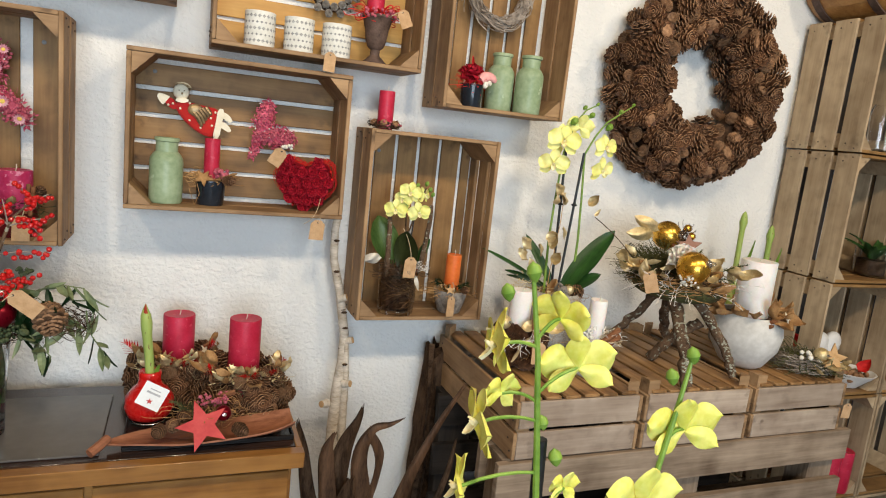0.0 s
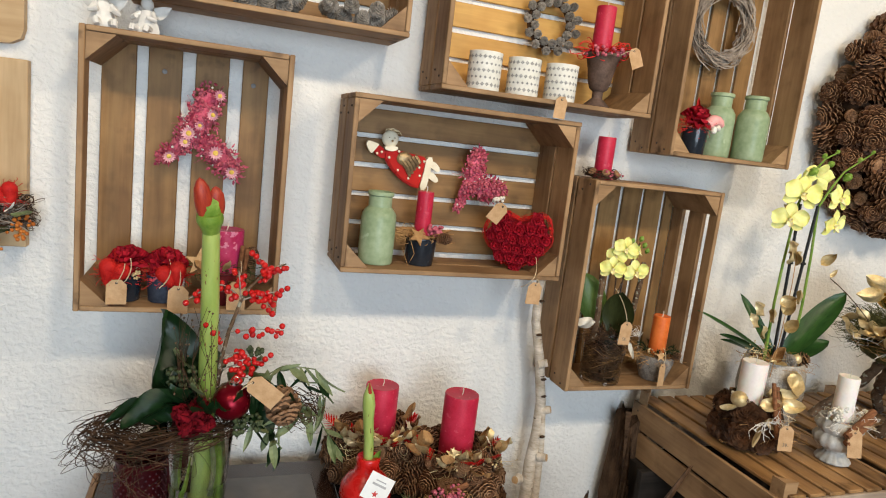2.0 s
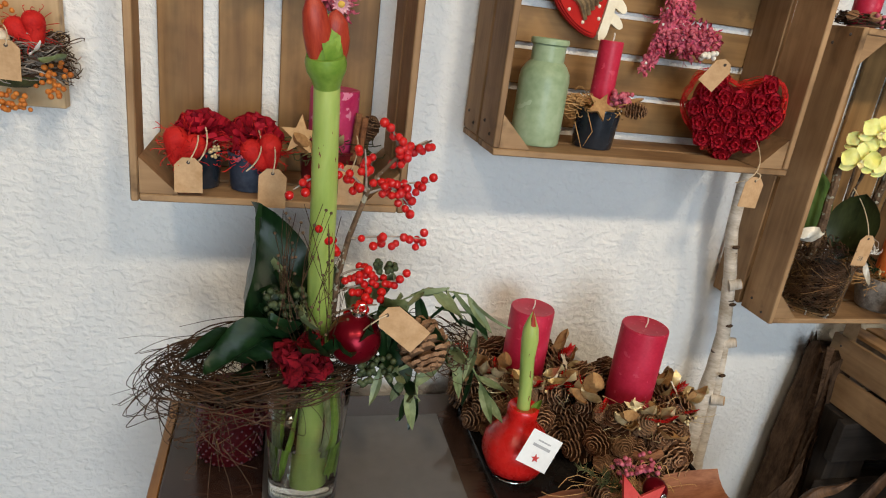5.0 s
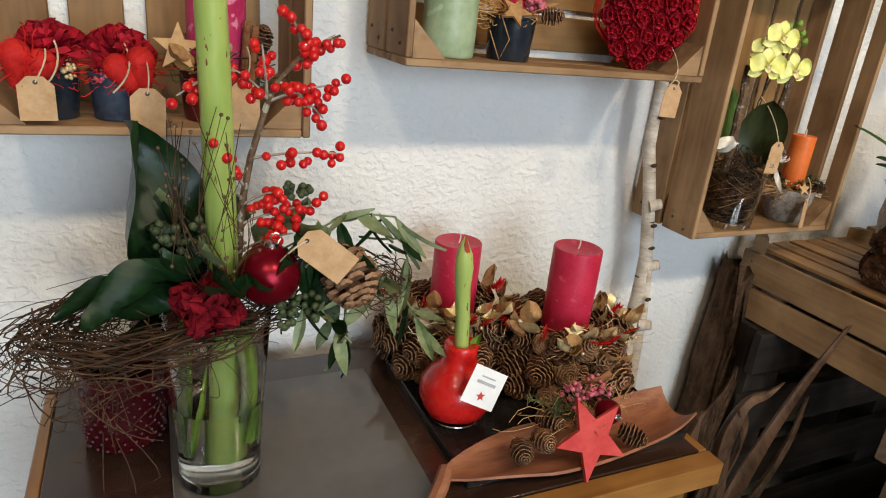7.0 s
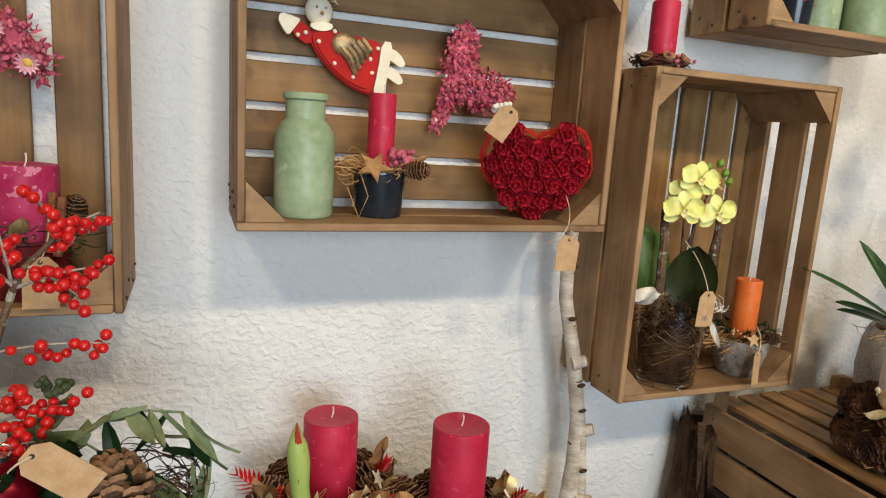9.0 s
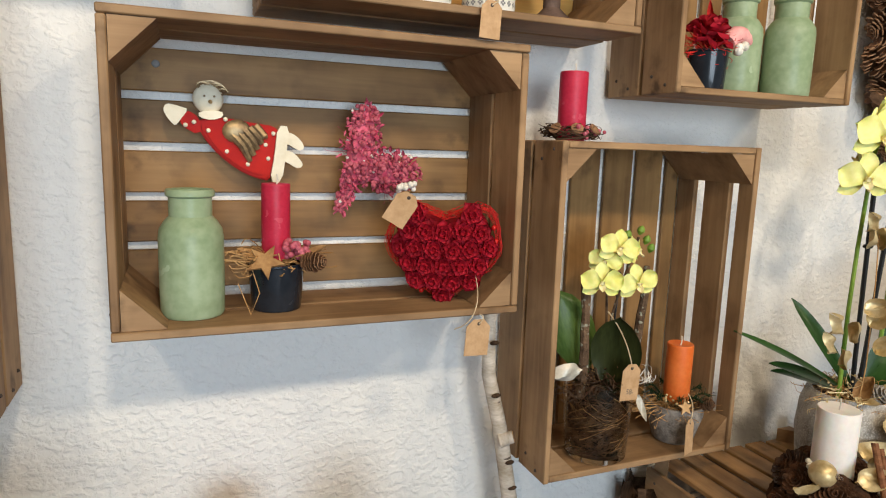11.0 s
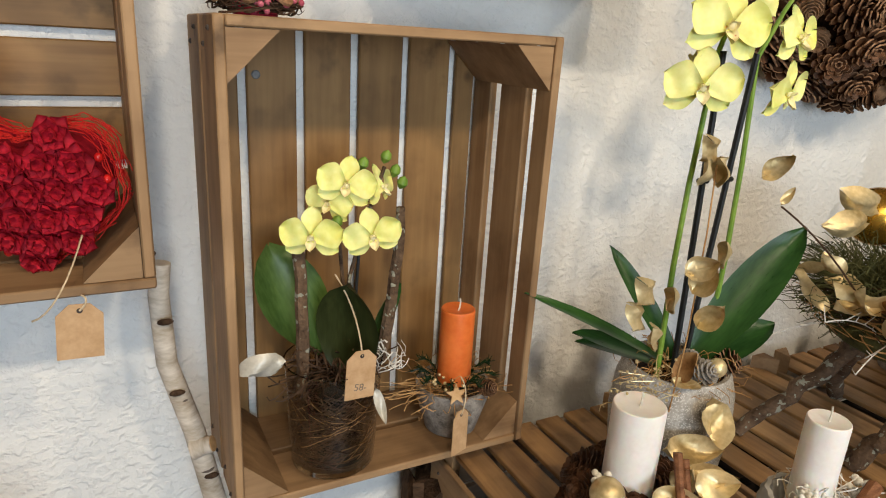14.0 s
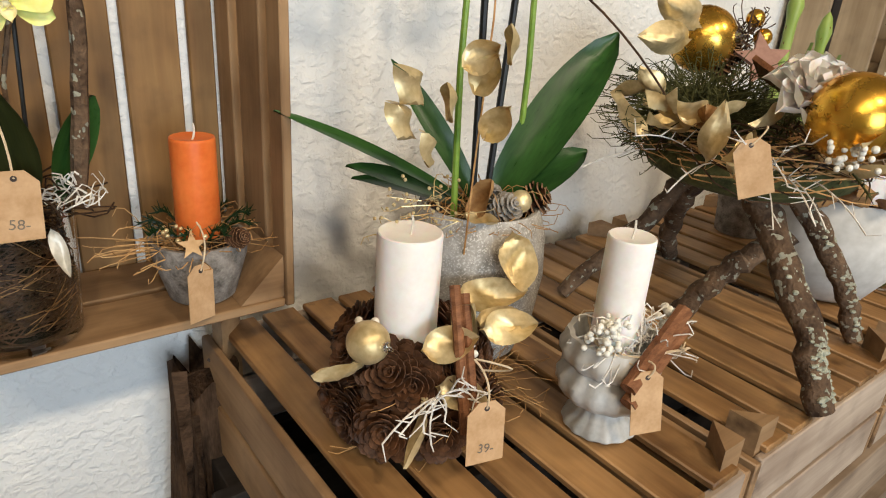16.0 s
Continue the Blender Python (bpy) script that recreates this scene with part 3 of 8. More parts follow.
def crate(m, w, h, d, slats, gap, label, upright_slats=False, seed=1, back=None, sides=None, name="fruit_crate", category="crate", group="crates on the wall", feet=False, edge=None, rows=2, ends=None, strips=None, side_rows=None, between=0.009):
    """An open fruit crate: its opening faces -y, its slatted bottom lies at the back; w by h across the opening, d deep."""
    rnd = random.Random(seed)
    back, sides = back or CRATE, sides or CRATE_OUT
    ends = ends or sides
    ob = thing(name, m, label, category, group)
    t = 0.010
    long_v = upright_slats
    bw = (d - 0.012) / rows - 0.004 - (between - 0.009)
    # long boards stand outside the ends of the short ones
    for s in (-1, 1):
        for k in range(rows):
            y = -d / 2 + bw / 2 + k * (bw + between)
            tw = rnd.uniform(-0.25, 0.25)
            if long_v:
                if s not in (side_rows or {}):
                    board(ob, "side_board", h, bw, t, pose(s * (w / 2 - t / 2), y, h / 2, 0, 90, 0) @ pose(0, 0, 0, 0, 0, tw), sides)
                board(ob, "end_board", w - 2 * t - 0.001, bw, t, pose(0, y + 0.001, (h - t / 2) if s > 0 else t / 2, 0, 0, tw), ends)
            else:
                board(ob, "side_board", w, bw, t, pose(0, y, (h - t / 2) if s > 0 else t / 2, 0, 0, tw), sides)
                board(ob, "end_board", h - 2 * t - 0.001, bw, t, pose(s * (w / 2 - t / 2), y + 0.001, h / 2, 0, 90, 0) @ pose(0, 0, 0, 0, 0, tw), sides)
    for s, pieces in (side_rows or {}).items():
        for y0, y1 in pieces:
            board(ob, "side_board", h, y1 - y0, t, pose(s * (w / 2 - t / 2), (y0 + y1) / 2, h / 2, 0, 90, 0), sides)
    # bottom slats
    edge = gap if edge is None else edge
    span = (w if upright_slats else h) - 2 * t - 2 * edge
    sw = (span - gap * (slats - 1)) / slats
    for x0, x1 in strips or ():
        board(ob, "slat", h - 0.006, x1 - x0, 0.008, pose((x0 + x1) / 2, d / 2 - 0.005, h / 2, 0, 90, 0) @ pose(0, 0, 0, 90, 0, rnd.uniform(-0.3, 0.3)), back)
    for i in range(0 if strips else slats):
        o = -span / 2 + sw / 2 + i * (sw + gap) + rnd.uniform(-0.0012, 0.0012)
        y = d / 2 - 0.005
        if upright_slats:
            board(ob, "slat", h - 0.006, sw, 0.008, pose(o, y, h / 2, 0, 90, 0) @ pose(0, 0, 0, 90, 0, rnd.uniform(-0.3, 0.3)), back)
        else:
            board(ob, "slat", w - 0.006, sw, 0.008, pose(0, y, h / 2 + o, 90, 0, rnd.uniform(-0.2, 0.2)), back)
    # three-cornered posts in the corners
    leg = 0.034 if feet else 0.047
    for sx in (-1, 1):
        for sz in (-1, 1):
            tri = [(0, 0), (leg, 0), (0, leg)]
            g = Geo()
            px, pz = sx * (w / 2 - t - 0.0005), h / 2 + sz * (h / 2 - t - 0.0005)
            out = [(px - sx * a, pz - sz * b) for a, b in tri]
            if sx * sz < 0:
                out = out[::-1]
            back_y = d / 2 - 0.010 + (0.034 if feet else 0)
            verts = [(x, -d / 2 + 0.004, z) for x, z in out] + [(x, back_y, z) for x, z in out]
            g.add(verts, [(0, 1, 2), (5, 4, 3), (0, 3, 4, 1), (1, 4, 5, 2), (2, 5, 3, 0)])
            part("corner_post", g, sides, ob)
    # nail heads in the board ends
    for sx in (-1, 1):
        for k in range(rows):
            for dz, dy in ((0.012, 0.3), (0.026, 0.7)):
                for z in ((dz, h - dz) if long_v else (0.014 + dz, h - 0.014 - dz)):
                    part("nail_head", NAIL_HEAD, NAIL, ob, "", pose(sx * (w / 2 + 0.0002), -d / 2 + bw * dy + k * (bw + between), z))
    return ob


CY = 1.697          # middle of the crates' depth
CD = 0.174
crate_a = crate(pose(-0.422, CY, 1.121), 0.356, 0.500, CD, 4, 0.020, "upright pine crate on the wall holding red rose pots", True, 1,
                strips=[(-0.167, -0.106), (-0.085, -0.023), (0.002, 0.066), (0.092, 0.144)], side_rows={-1: [(-0.087, -0.040)]})
crate_b = crate(pose(0.125, CY, 1.214), 0.502, 0.357, CD, 5, 0.011, "lying pine crate on the wall holding a rose heart", False, 2)
crate_c = crate(pose(0.616, CY, 0.947), 0.364, 0.504, CD, 6, 0.010, "upright pine crate on the wall holding a potted orchid", True, 3,
                strips=[(-0.168, -0.133), (-0.123, -0.067), (-0.057, -0.001), (0.009, 0.065), (0.075, 0.131), (0.141, 0.168)],
                side_rows={1: [(-0.087, -0.056), (-0.038, 0.018), (0.041, 0.083)]})
crate_d = crate(pose(0.795, CY - 0.003, 1.525), 0.362, 0.500, CD, 6, 0.011, "upright pine fruit crate on the wall with two green bottles", True, 4)
# its back slats carry the warm lamp glow in their colour
crate_e = crate(pose(0.297, CY, 1.600), 0.504, 0.354, CD, 5, 0.011, "lying pine fruit crate on the wall with white tea-light tins", False, 5, back=CRATE_LIT)
crate_f = crate(pose(-0.284, CY, 1.686), 0.506, 0.354, CD, 6, 0.010, "lying pine fruit crate high on the wall with silvered cones", False, 6)

for ob_, x, z in ((crate_a, -0.055, 0.447), (crate_a, 0.114, 0.442), (crate_b, -0.200, 0.316), (crate_c, -0.113, 0.445)):
    part("screw", Geo().lathe([(0.0048, 0), (0.0050, 0.0012), (0.0038, 0.0026), (0.0001, 0.0030)], 14), PATTERN, ob_, "dull grey screw head", pose(x, CD / 2 - 0.0088, z, 90, 0, 0))

# three crates turned over on the pallet: their slatted bottoms face up
KT = 0.876
for i, kx in enumerate((0.912, 1.280, 1.650)):
    crate(pose(kx, 1.735, KT - 0.0775, 90, 0, 0), 0.358, 0.505, 0.155, 6, 0.011,
          "limewashed-front fruit crate turned over as a display table", True, 11 + i, CRATE_TOP, CRATE_OUT,
          group="turned-over crates on the pallet", feet=True, edge=0.012, ends=CRATE_GREY)

# ---- pallets on edge under the crates ----
PT = KT - 0.155 - 0.002


def pallet(y, seed, label, mat_=PALLET):
    """A pallet standing on its long edge: boards on both faces, blocks between."""
    ob = thing("pallet", pose(1.29, y, 0), label, "pallet", "pallets on edge")
    rnd = random.Random(seed)
    for face, boards in ((0.011, 5), (0.109, 4)):
        for k in range(boards):
            z = PT - 0.048 - k * (0.61 / (boards - 1))
            board(ob, "face_board", 1.18, 0.094, 0.020, pose(0, face, z, 90, rnd.uniform(-0.3, 0.3), 0), mat_)
    for px in (-0.52, 0.0, 0.52):
        board(ob, "runner", PT - 0.004, 0.076, 0.100, pose(px, 0.060, PT / 2, 0, 90, 0) @ pose(0, 0, 0, 0, 0, 0), mat_)
    return ob


pallet(1.222, 1, "weathered grey pallet standing on edge under the crates")
# rear pallet coloured near-black for the shade under the crates
pallet(1.610, 2, "pallet standing on edge at the wall, darkened as if in shade", SHADED_WOOD)

# ---- the sideboard ----
TT = 0.745
sb = thing("sideboard", pose(-0.155, 1.515, 0), "old oak sideboard with a dark polished top", "sideboard")
board(sb, "top", 0.81, 0.385, 0.016, pose(0, 0.014, TT - 0.008), TABLE_DARK, "dark polished wooden top")
board(sb, "edge_strip", 0.84, 0.030, 0.036, pose(0, -0.195, TT - 0.019), OAK, "rounded golden oak edge")
for s in (-1, 1):
    board(sb, "edge_strip", 0.385, 0.014, 0.034, pose(s * 0.413, 0.014, TT - 0.0185, 0, 0, 90), OAK)
board(sb, "body", 0.80, 0.38, 0.60, pose(0, 0.018, TT - 0.04 - 0.30), OAK)
for k in (0, 1):
    board(sb, "drawer_front", 0.385, 0.14, 0.012, pose(-0.2 + 0.4 * k, -0.178, TT - 0.125, 90, 0, 0), OAK)
    board(sb, "cabinet_door", 0.385, 0.42, 0.012, pose(-0.2 + 0.4 * k, -0.178, TT - 0.415, 90, 0, 0), OAK)
    part("drawer_knob", Geo().lathe([(0.001, -0.001), (0.006, 0), (0.006, 0.01), (0.013, 0.016), (0.012, 0.024), (0.0001, 0.027)], 16), BRONZE, sb,
         "small brown knob", pose(-0.2 + 0.4 * k, -0.184, TT - 0.125, 90, 0, 0))
for sx in (-0.36, 0.36):
    for sy in (-0.13, 0.17):
        part("foot", Geo().lathe([(0.012, 0), (0.02, 0.01), (0.026, 0.06), (0.022, 0.107)], 14), OAK, sb, "", pose(sx, sy, 0))

single("glass_plate", Geo().box((0, 0, 0.003), (0.286, 0.300, 0.005), 0.0015), SLATE, pose(-0.2825, 1.505, TT), "grey glass plate lying on the dark sideboard", "plate")
tr = thing("tray", pose(0.075, 1.515, TT), "flat black lacquered tray on the sideboard", "tray")
part("tray_floor", Geo().box((0, 0, 0.003), (0.35, 0.30, 0.005), 0.001), BLACKTRAY, tr)
for s in (-1, 1):
    part("rim", Geo().box((0, s * 0.148, 0.008), (0.35, 0.006, 0.008), 0.002), BLACKTRAY, tr)
    part("rim", Geo().box((s * 0.173, 0, 0.0082), (0.005, 0.288, 0.008), 0.002), BLACKTRAY, tr)

# ---- kinds of things that return ----
def lathe_mesh(name, profile, material, segs=24, **kw):
    return Geo().lathe(profile, segs, **kw).mesh(name, material)


def candle(name, m, r, h, wax, label, tip=0.012):
    """A pillar candle with a dished top, rounded rim and wick."""
    ob = thing(name, m, label, "candle")
    part("wax", Geo().lathe([(0.0001, 0), (r * 0.97, 0), (r, 0.002), (r, h - 0.003), (r * 0.985, h - 0.0008), (r * 0.95, h), (r * 0.6, h - 0.002), (0.0001, h - 0.003)], 32), wax, ob)
    part("wick", Geo().tube(bend((0, 0, h - 0.004), (0.002, 0.001, h + tip), (0.0015, 0, 0), 4), 0.0011, 5), WICK, ob)
    return ob


def cone_mesh(length, r, rows, per, mats, seed=0, open_=0.55, thick=0.06, full=0.92, base_disc=False):
    """A cone of overlapping scales with pale thickened tips that stand off its core, along +z."""
    rnd = random.Random(seed)
    g = Geo()
    g.lathe([(0.0001, 0), (r * 0.45, length * 0.10), (r * 0.45, length * 0.5), (r * 0.22, length * 0.85), (0.0001, length * 0.97)], 8)
    if base_disc:
        g.lathe([(0.0001, -r * 0.14), (r * 0.45, -r * 0.11), (r * 0.80, 0.0), (r * 0.76, r * 0.12)], 9, 1, flute=0.08, flutes=4)
    for j in range(rows):
        u = j / (rows - 1)
        rr = r * (math.sin(math.pi * (0.22 + 0.74 * u)) ** 0.75)
        z = length * (0.05 + 0.88 * u)
        n = max(5, round(per * (0.60 + 0.40 * math.sin(math.pi * (0.2 + 0.75 * u)))))
        for i in range(n):
            a = math.tau * (i / n + j * 0.382) + rnd.uniform(-0.1, 0.1)
            tilt = radians(-22 + 92 * u) + rnd.uniform(-0.12, 0.12)
            d = Vector((math.cos(a) * math.cos(tilt), math.sin(a) * math.cos(tilt), math.sin(tilt)))
            side = Vector((-math.sin(a), math.cos(a), 0))
            up = side.cross(d)
            root = Vector((math.cos(a), math.sin(a), 0)) * rr * 0.28 + Vector((0, 0, z))
            reach = rr * (open_ + 0.3) * rnd.uniform(0.92, 1.06)
            w = math.pi * rr / n * full + 0.0006
            th = max(0.0008, r * thick)
            k = root + d * reach * 0.70 - up * th * 0.8
            tip = root + d * reach
            low = [k - side * w, tip - side * w * 0.55 - d * reach * 0.07, tip, tip + side * w * 0.55 - d * reach * 0.07, k + side * w]
            high = [q + up * th for q in low]
            g.add([root] + low, [(0, 5, 4, 3, 2, 1)])
            g.add([root] + high, [(0, 1, 2, 3, 4, 5)])
            g.add(low + high, [(q, q + 1, q + 6, q + 5) for q in range(4)], 1)
    return g.mesh("pine_cone", mats, 25)


CONES = {"brown": cone_mesh(0.058, 0.026, 10, 8, [CONE, CONE_TIP], 1, 0.62, 0.08, 0.80), "wide": cone_mesh(0.05, 0.031, 10, 10, [CONE_LIGHT, CONE_TIP], 2, 0.7), "grey": cone_mesh(0.045, 0.022, 9, 8, [CONE_GREY, CONE_GREY], 3),
         "small": cone_mesh(0.034, 0.0135, 10, 8, [CONE, CONE_TIP], 4), "tan": cone_mesh(0.052, 0.022, 11, 9, [CONE_LIGHT, CONE_TIP], 5, 0.45),
         "big": cone_mesh(0.072, 0.033, 11, 9, [CONE, CONE_TIP], 6, 0.74, 0.075, 0.74, True), "bigtan": cone_mesh(0.064, 0.036, 10, 9, [CONE, CONE_TIP], 7, 0.74, 0.085, 0.78, True),
         "larch": cone_mesh(0.044, 0.030, 12, 11, [CONE, CONE], 8, 0.66, 0.03), "stone": cone_mesh(0.060, 0.033, 9, 9, [CONE_TIP, CONE_TIP], 9, 0.5, 0.16)}


def cone(parent, kind, place, direction, scale=1.0, name="pine_cone"):
    return part(name, CONES[kind], None, parent, "", upright(place, direction, scale))


def tangle(centre, radius, height, n, thick, seed, reach=0.5, squash=1.0, bottom=0.0, wild=0.12, segs=3, npts=9, inner=0.45):
    """A nest of thin twigs wound round a ring."""
    rnd = random.Random(seed)
    g = Geo()
    for _ in range(n):
        a0, span = rnd.uniform(0, math.tau), rnd.uniform(0.6, 2.6)
        r0, r1 = radius * rnd.uniform(inner, 1.0), radius * rnd.uniform(inner, 1.0 + reach * rnd.random())
        z0, z1 = bottom + height * rnd.random(), bottom + height * rnd.random()
        pts = []
        ph, pz, amp, fz = rnd.uniform(0, 6), rnd.uniform(0, 6), rnd.uniform(0.3, 1), rnd.uniform(4, 9)
        for i in range(npts):
            u = i / (npts - 1)
            a = a0 + span * u + wild * 0.5 * math.sin(fz * u + pz)
            r = r0 + (r1 - r0) * u + radius * wild * amp * math.sin(fz * u + ph)
            pts.append((centre[0] + r * math.cos(a), centre[1] + r * squash * math.sin(a), centre[2] + z0 + (z1 - z0) * u + radius * wild * 0.6 * math.sin(fz * 1.2 * u + pz)))
        t = thick * rnd.uniform(0.6, 1.3)
        g.tube(pts, [t * (1 - 0.6 * i / npts) for i in range(npts)], segs, cap=False)
    return g


def fluff(centre, size, n, thick, seed, segs=3, curl=0.6):
    """Loose fibres sticking out of a lump."""
    rnd = random.Random(seed)
    g = Geo()
    for _ in range(n):
        d = Vector((rnd.gauss(0, 1), rnd.gauss(0, 1), rnd.gauss(0, 1))).normalized()
        e = Vector((rnd.gauss(0, 1), rnd.gauss(0, 1), rnd.gauss(0, 1))).normalized()
        s = Vector(size)
        a = Vector(centre) + Vector([d[k] * s[k] * rnd.uniform(0.2, 0.8) for k in range(3)])
        b = Vector(centre) + Vector([(d[k] + curl * e[k]) * s[k] * rnd.uniform(0.7, 1.25) for k in range(3)])
        g.tube(bend(a, b, e * max(s) * 0.3, 4), thick, segs, cap=False)
    return g


def star_geo(r, thick, inner=0.42, turn=90):
    out = []
    for i in range(10):
        a = radians(turn + 36 * i)
        q = r if i % 2 == 0 else r * inner
        out.append((q * math.cos(a), q * math.sin(a)))
    return Geo().prism(out, thick)


PETALS = {}


def big_rose(parent, name, m, r, material, label, rings=((1.0, 7, 60), (0.8, 6, 45), (0.6, 5, 28), (0.35, 4, 10))):
    """A full rose that opens along +z: a core with every petal a piece of its own."""
    core = part(name, Geo().lathe([(0.0001, -r * 0.3), (r * 0.3, -r * 0.1), (r * 0.32, r * 0.25), (0.0001, r * 0.5)], 10), material, parent, label, m)
    for q, (k, n, lean) in enumerate(rings):
        key = (material.name, r, k)
        if key not in PETALS:
            PETALS[key] = Geo().blade(r * (0.72 + 0.42 * k), r * (0.55 + 0.75 * k), None, 0, 0.28, -0.85 * k, 4, 4, 1.0, 0.05, q, True).mesh("petal", material, 60)
        for i in range(n):
            a = math.tau * i / n + q * 0.7 + 0.1 * math.sin(5 * i)
            part("petal", PETALS[key], None, core, "", Matrix.Rotation(a, 4, "Z") @ Matrix.Translation((r * 0.14 * k, 0, r * 0.06 * q)) @ Matrix.Rotation(-radians(86 - lean), 4, "Y"))
    return core


def price_tag(m, w=0.034, h=0.060, text="", label="brown kraft card price tag on a twine loop", string=None):
    """A card tag hanging down from its hole; faces -y."""
    ob = thing("price_tag", m, label, "price tag", "price tags")
    c = w * 0.28
    g = Geo().prism([(-w / 2, -h), (w / 2, -h), (w / 2, -c), (w / 2 - c, 0), (-w / 2 + c, 0), (-w / 2, -c)], 0.0008, 0, pose(0, 0, 0.006, 90, 0, 0))
    part("card", g, KRAFT, ob)
    part("hole", Geo().lathe([(0.0001, 0), (0.0024, 0), (0.0024, 0.0004), (0.0001, 0.0004)], 10), NAIL, ob, "", pose(0, -0.0008, 0, 90, 0, 0))
    if string:
        part("twine", Geo().tube(bend((0, -0.001, 0), string, (0.004, -0.004, 0.003), 7), 0.0009, 5), TWINE, ob)
    if text:
        cu = bpy.data.curves.new("price", "FONT")
        cu.body, cu.size, cu.align_x, cu.extrude = text, w * 0.34, "CENTER", 0.0001
        tmp = bpy.data.objects.new("price", cu)
        me = bpy.data.meshes.new_from_object(tmp)
        me.materials.clear()
        me.materials.append(INK)
        bpy.data.objects.remove(tmp)
        part("writing", me, INK, ob, "pencilled price", pose(0, -0.0012, -h * 0.72, 90, 6, 0))
    return ob


def bottle_vase(m, r=0.0375, h=0.153):
    ob = thing("bottle_vase", m, "sage green ceramic bottle vase with a short neck", "vase", "green bottle vases")
    n = r * 0.66
    part("body", Geo().lathe([(0.0001, 0), (r * 0.93, 0), (r * 0.99, 0.004), (r, h * 0.2), (r, h * 0.62), (r * 0.96, h * 0.69), (r * 0.80, h * 0.755), (n, h * 0.79), (n * 0.88, h * 0.79), (r * 0.9, h * 0.65), (r * 0.9, 0.006), (0.0001, 0.006)], 32), GREENCERAMIC, ob)
    part("neck", Geo().lathe([(n, h * 0.79), (n, h * 0.935), (n * 1.13, h * 0.95), (n * 1.14, h * 0.985), (n * 1.08, h), (n * 0.92, h * 0.99), (n * 0.88, h * 0.79)], 32), GREENCERAMIC, ob)
    return ob


def bauble(name, m, r, material, label, cap=True):
    ob = thing(name, m, label, "bauble")
    part("ball", Geo().ball((0, 0, 0), r, 28, 18), material, ob)
    if cap:
        c = part("cap", Geo().lathe([(r * 0.24, r * 0.93), (r * 0.24, r * 1.12), (r * 0.2, r * 1.14), (0.0001, r * 1.14)], 14), SILVER, ob, "silver cap")
        ring = [(0.1 * r + r * 0.16 * math.cos(a), 0, r * 1.24 + r * 0.16 * math.sin(a)) for a in np.linspace(0, math.tau, 13)]
        part("loop", Geo().tube(ring, r * 0.03, 5, cap=False), SILVER, c)
    return ob


def orchid_flower(r, petal, seed=0):
    """An orchid flower that faces +x, its top sepal up."""
    rnd = random.Random(seed)
    g = Geo()
    for a, k, w in ((90, 0.98, 0.70), (210, 0.95, 0.66), (330, 0.95, 0.66)):
        m = Matrix.Rotation(radians(a), 4, "X") @ Matrix.Rotation(radians(-90), 4, "Z") @ pose(0, 0, 0, 0, 0, 0)
        q = Matrix.Rotation(radians(a), 4, "X") @ Matrix(((0, 0, 1, -0.002), (1, 0, 0, 0), (0, 1, 0, 0), (0, 0, 0, 1)))
        g.blade(r * k, r * w, q, 0, 0.12, -0.25 + rnd.uniform(-0.15, 0.1), 10, 6, 0.75, 0.03, a, True)
    for a in (18, 162):
        q = Matrix.Rotation(radians(a), 4, "X") @ Matrix(((0, 0, 1, 0.001), (1, 0, 0, 0), (0, 1, 0, 0), (0, 0, 0, 1)))
        g.blade(r * 1.02, r * 1.06, q, 0, 0.10, -0.2, 12, 8, 1.0, 0.04, a, True)
    lip = Geo()
    lip.blade(r * 0.5, r * 0.34, Matrix.Rotation(radians(62), 4, "Y"), 0, 0.35, 0.5, 4, 4, 0.8)
    for a in (55, 125):
        q = Matrix.Rotation(radians(a), 4, "X") @ Matrix(((0.6, 0, 0.8, 0.002), (0.8, 0, -0.6, 0), (0, 1, 0, 0), (0, 0, 0, 1)))
        lip.blade(r * 0.26, r * 0.22, q, 0, 0.3, 0.4, 3, 2)
    lip.ball((r * 0.12, 0, r * 0.03), r * 0.10, 8, 6)
    return g.mesh("flower", petal, 60), lip.mesh("lip", LIP, 60)


FLOWERS = {"yellow": [orchid_flower(0.029, YELLOW, s) for s in (1, 2)], "small": [orchid_flower(0.0235, YELLOW, 3)], "lemon": [orchid_flower(0.036, LEMON, s) for s in (4, 5)]}


def bloom(parent, kind, place, facing, i=0, twist=0.0, scale=1.0):
    fl, lip = FLOWERS[kind][i % len(FLOWERS[kind])]
    m = aim(place, facing, twist, scale)
    f = part("flower", fl, None, parent, "", m)
    part("lip", lip, None, f, "cream lip with a reddish throat")
    return f


def bud(parent, place, r, direction, material=GREEN):
    g = Geo().lathe([(0.0001, -r * 1.3), (r * 0.6, -r * 0.8), (r, 0), (r * 0.8, r * 0.8), (0.0001, r * 1.4)], 10)
    return part("bud", g, material, parent, "", upright(place, direction))


def gold_leaf(parent, place, direction, twist, length, width, material=GOLD, seed=0):
    return part("gilded_leaf" if material is GOLD else "dry_leaf", Geo().blade(length, width, None, 0, 0.25, 0.6, 9, 6, 0.75, 0.11, seed), material, parent, "", aim(place, direction, twist))


def berry_cluster(parent, centre, size, n, r, material, seed, name="berry_cluster"):
    rnd = random.Random(seed)
    g = Geo()
    for _ in range(n):
        p = [centre[k] + rnd.uniform(-1, 1) * size[k] for k in range(3)]
        g.ball(p, r * rnd.uniform(0.8, 1.1), 8, 6)
    return part(name, g, material, parent, "", kind="stuff")


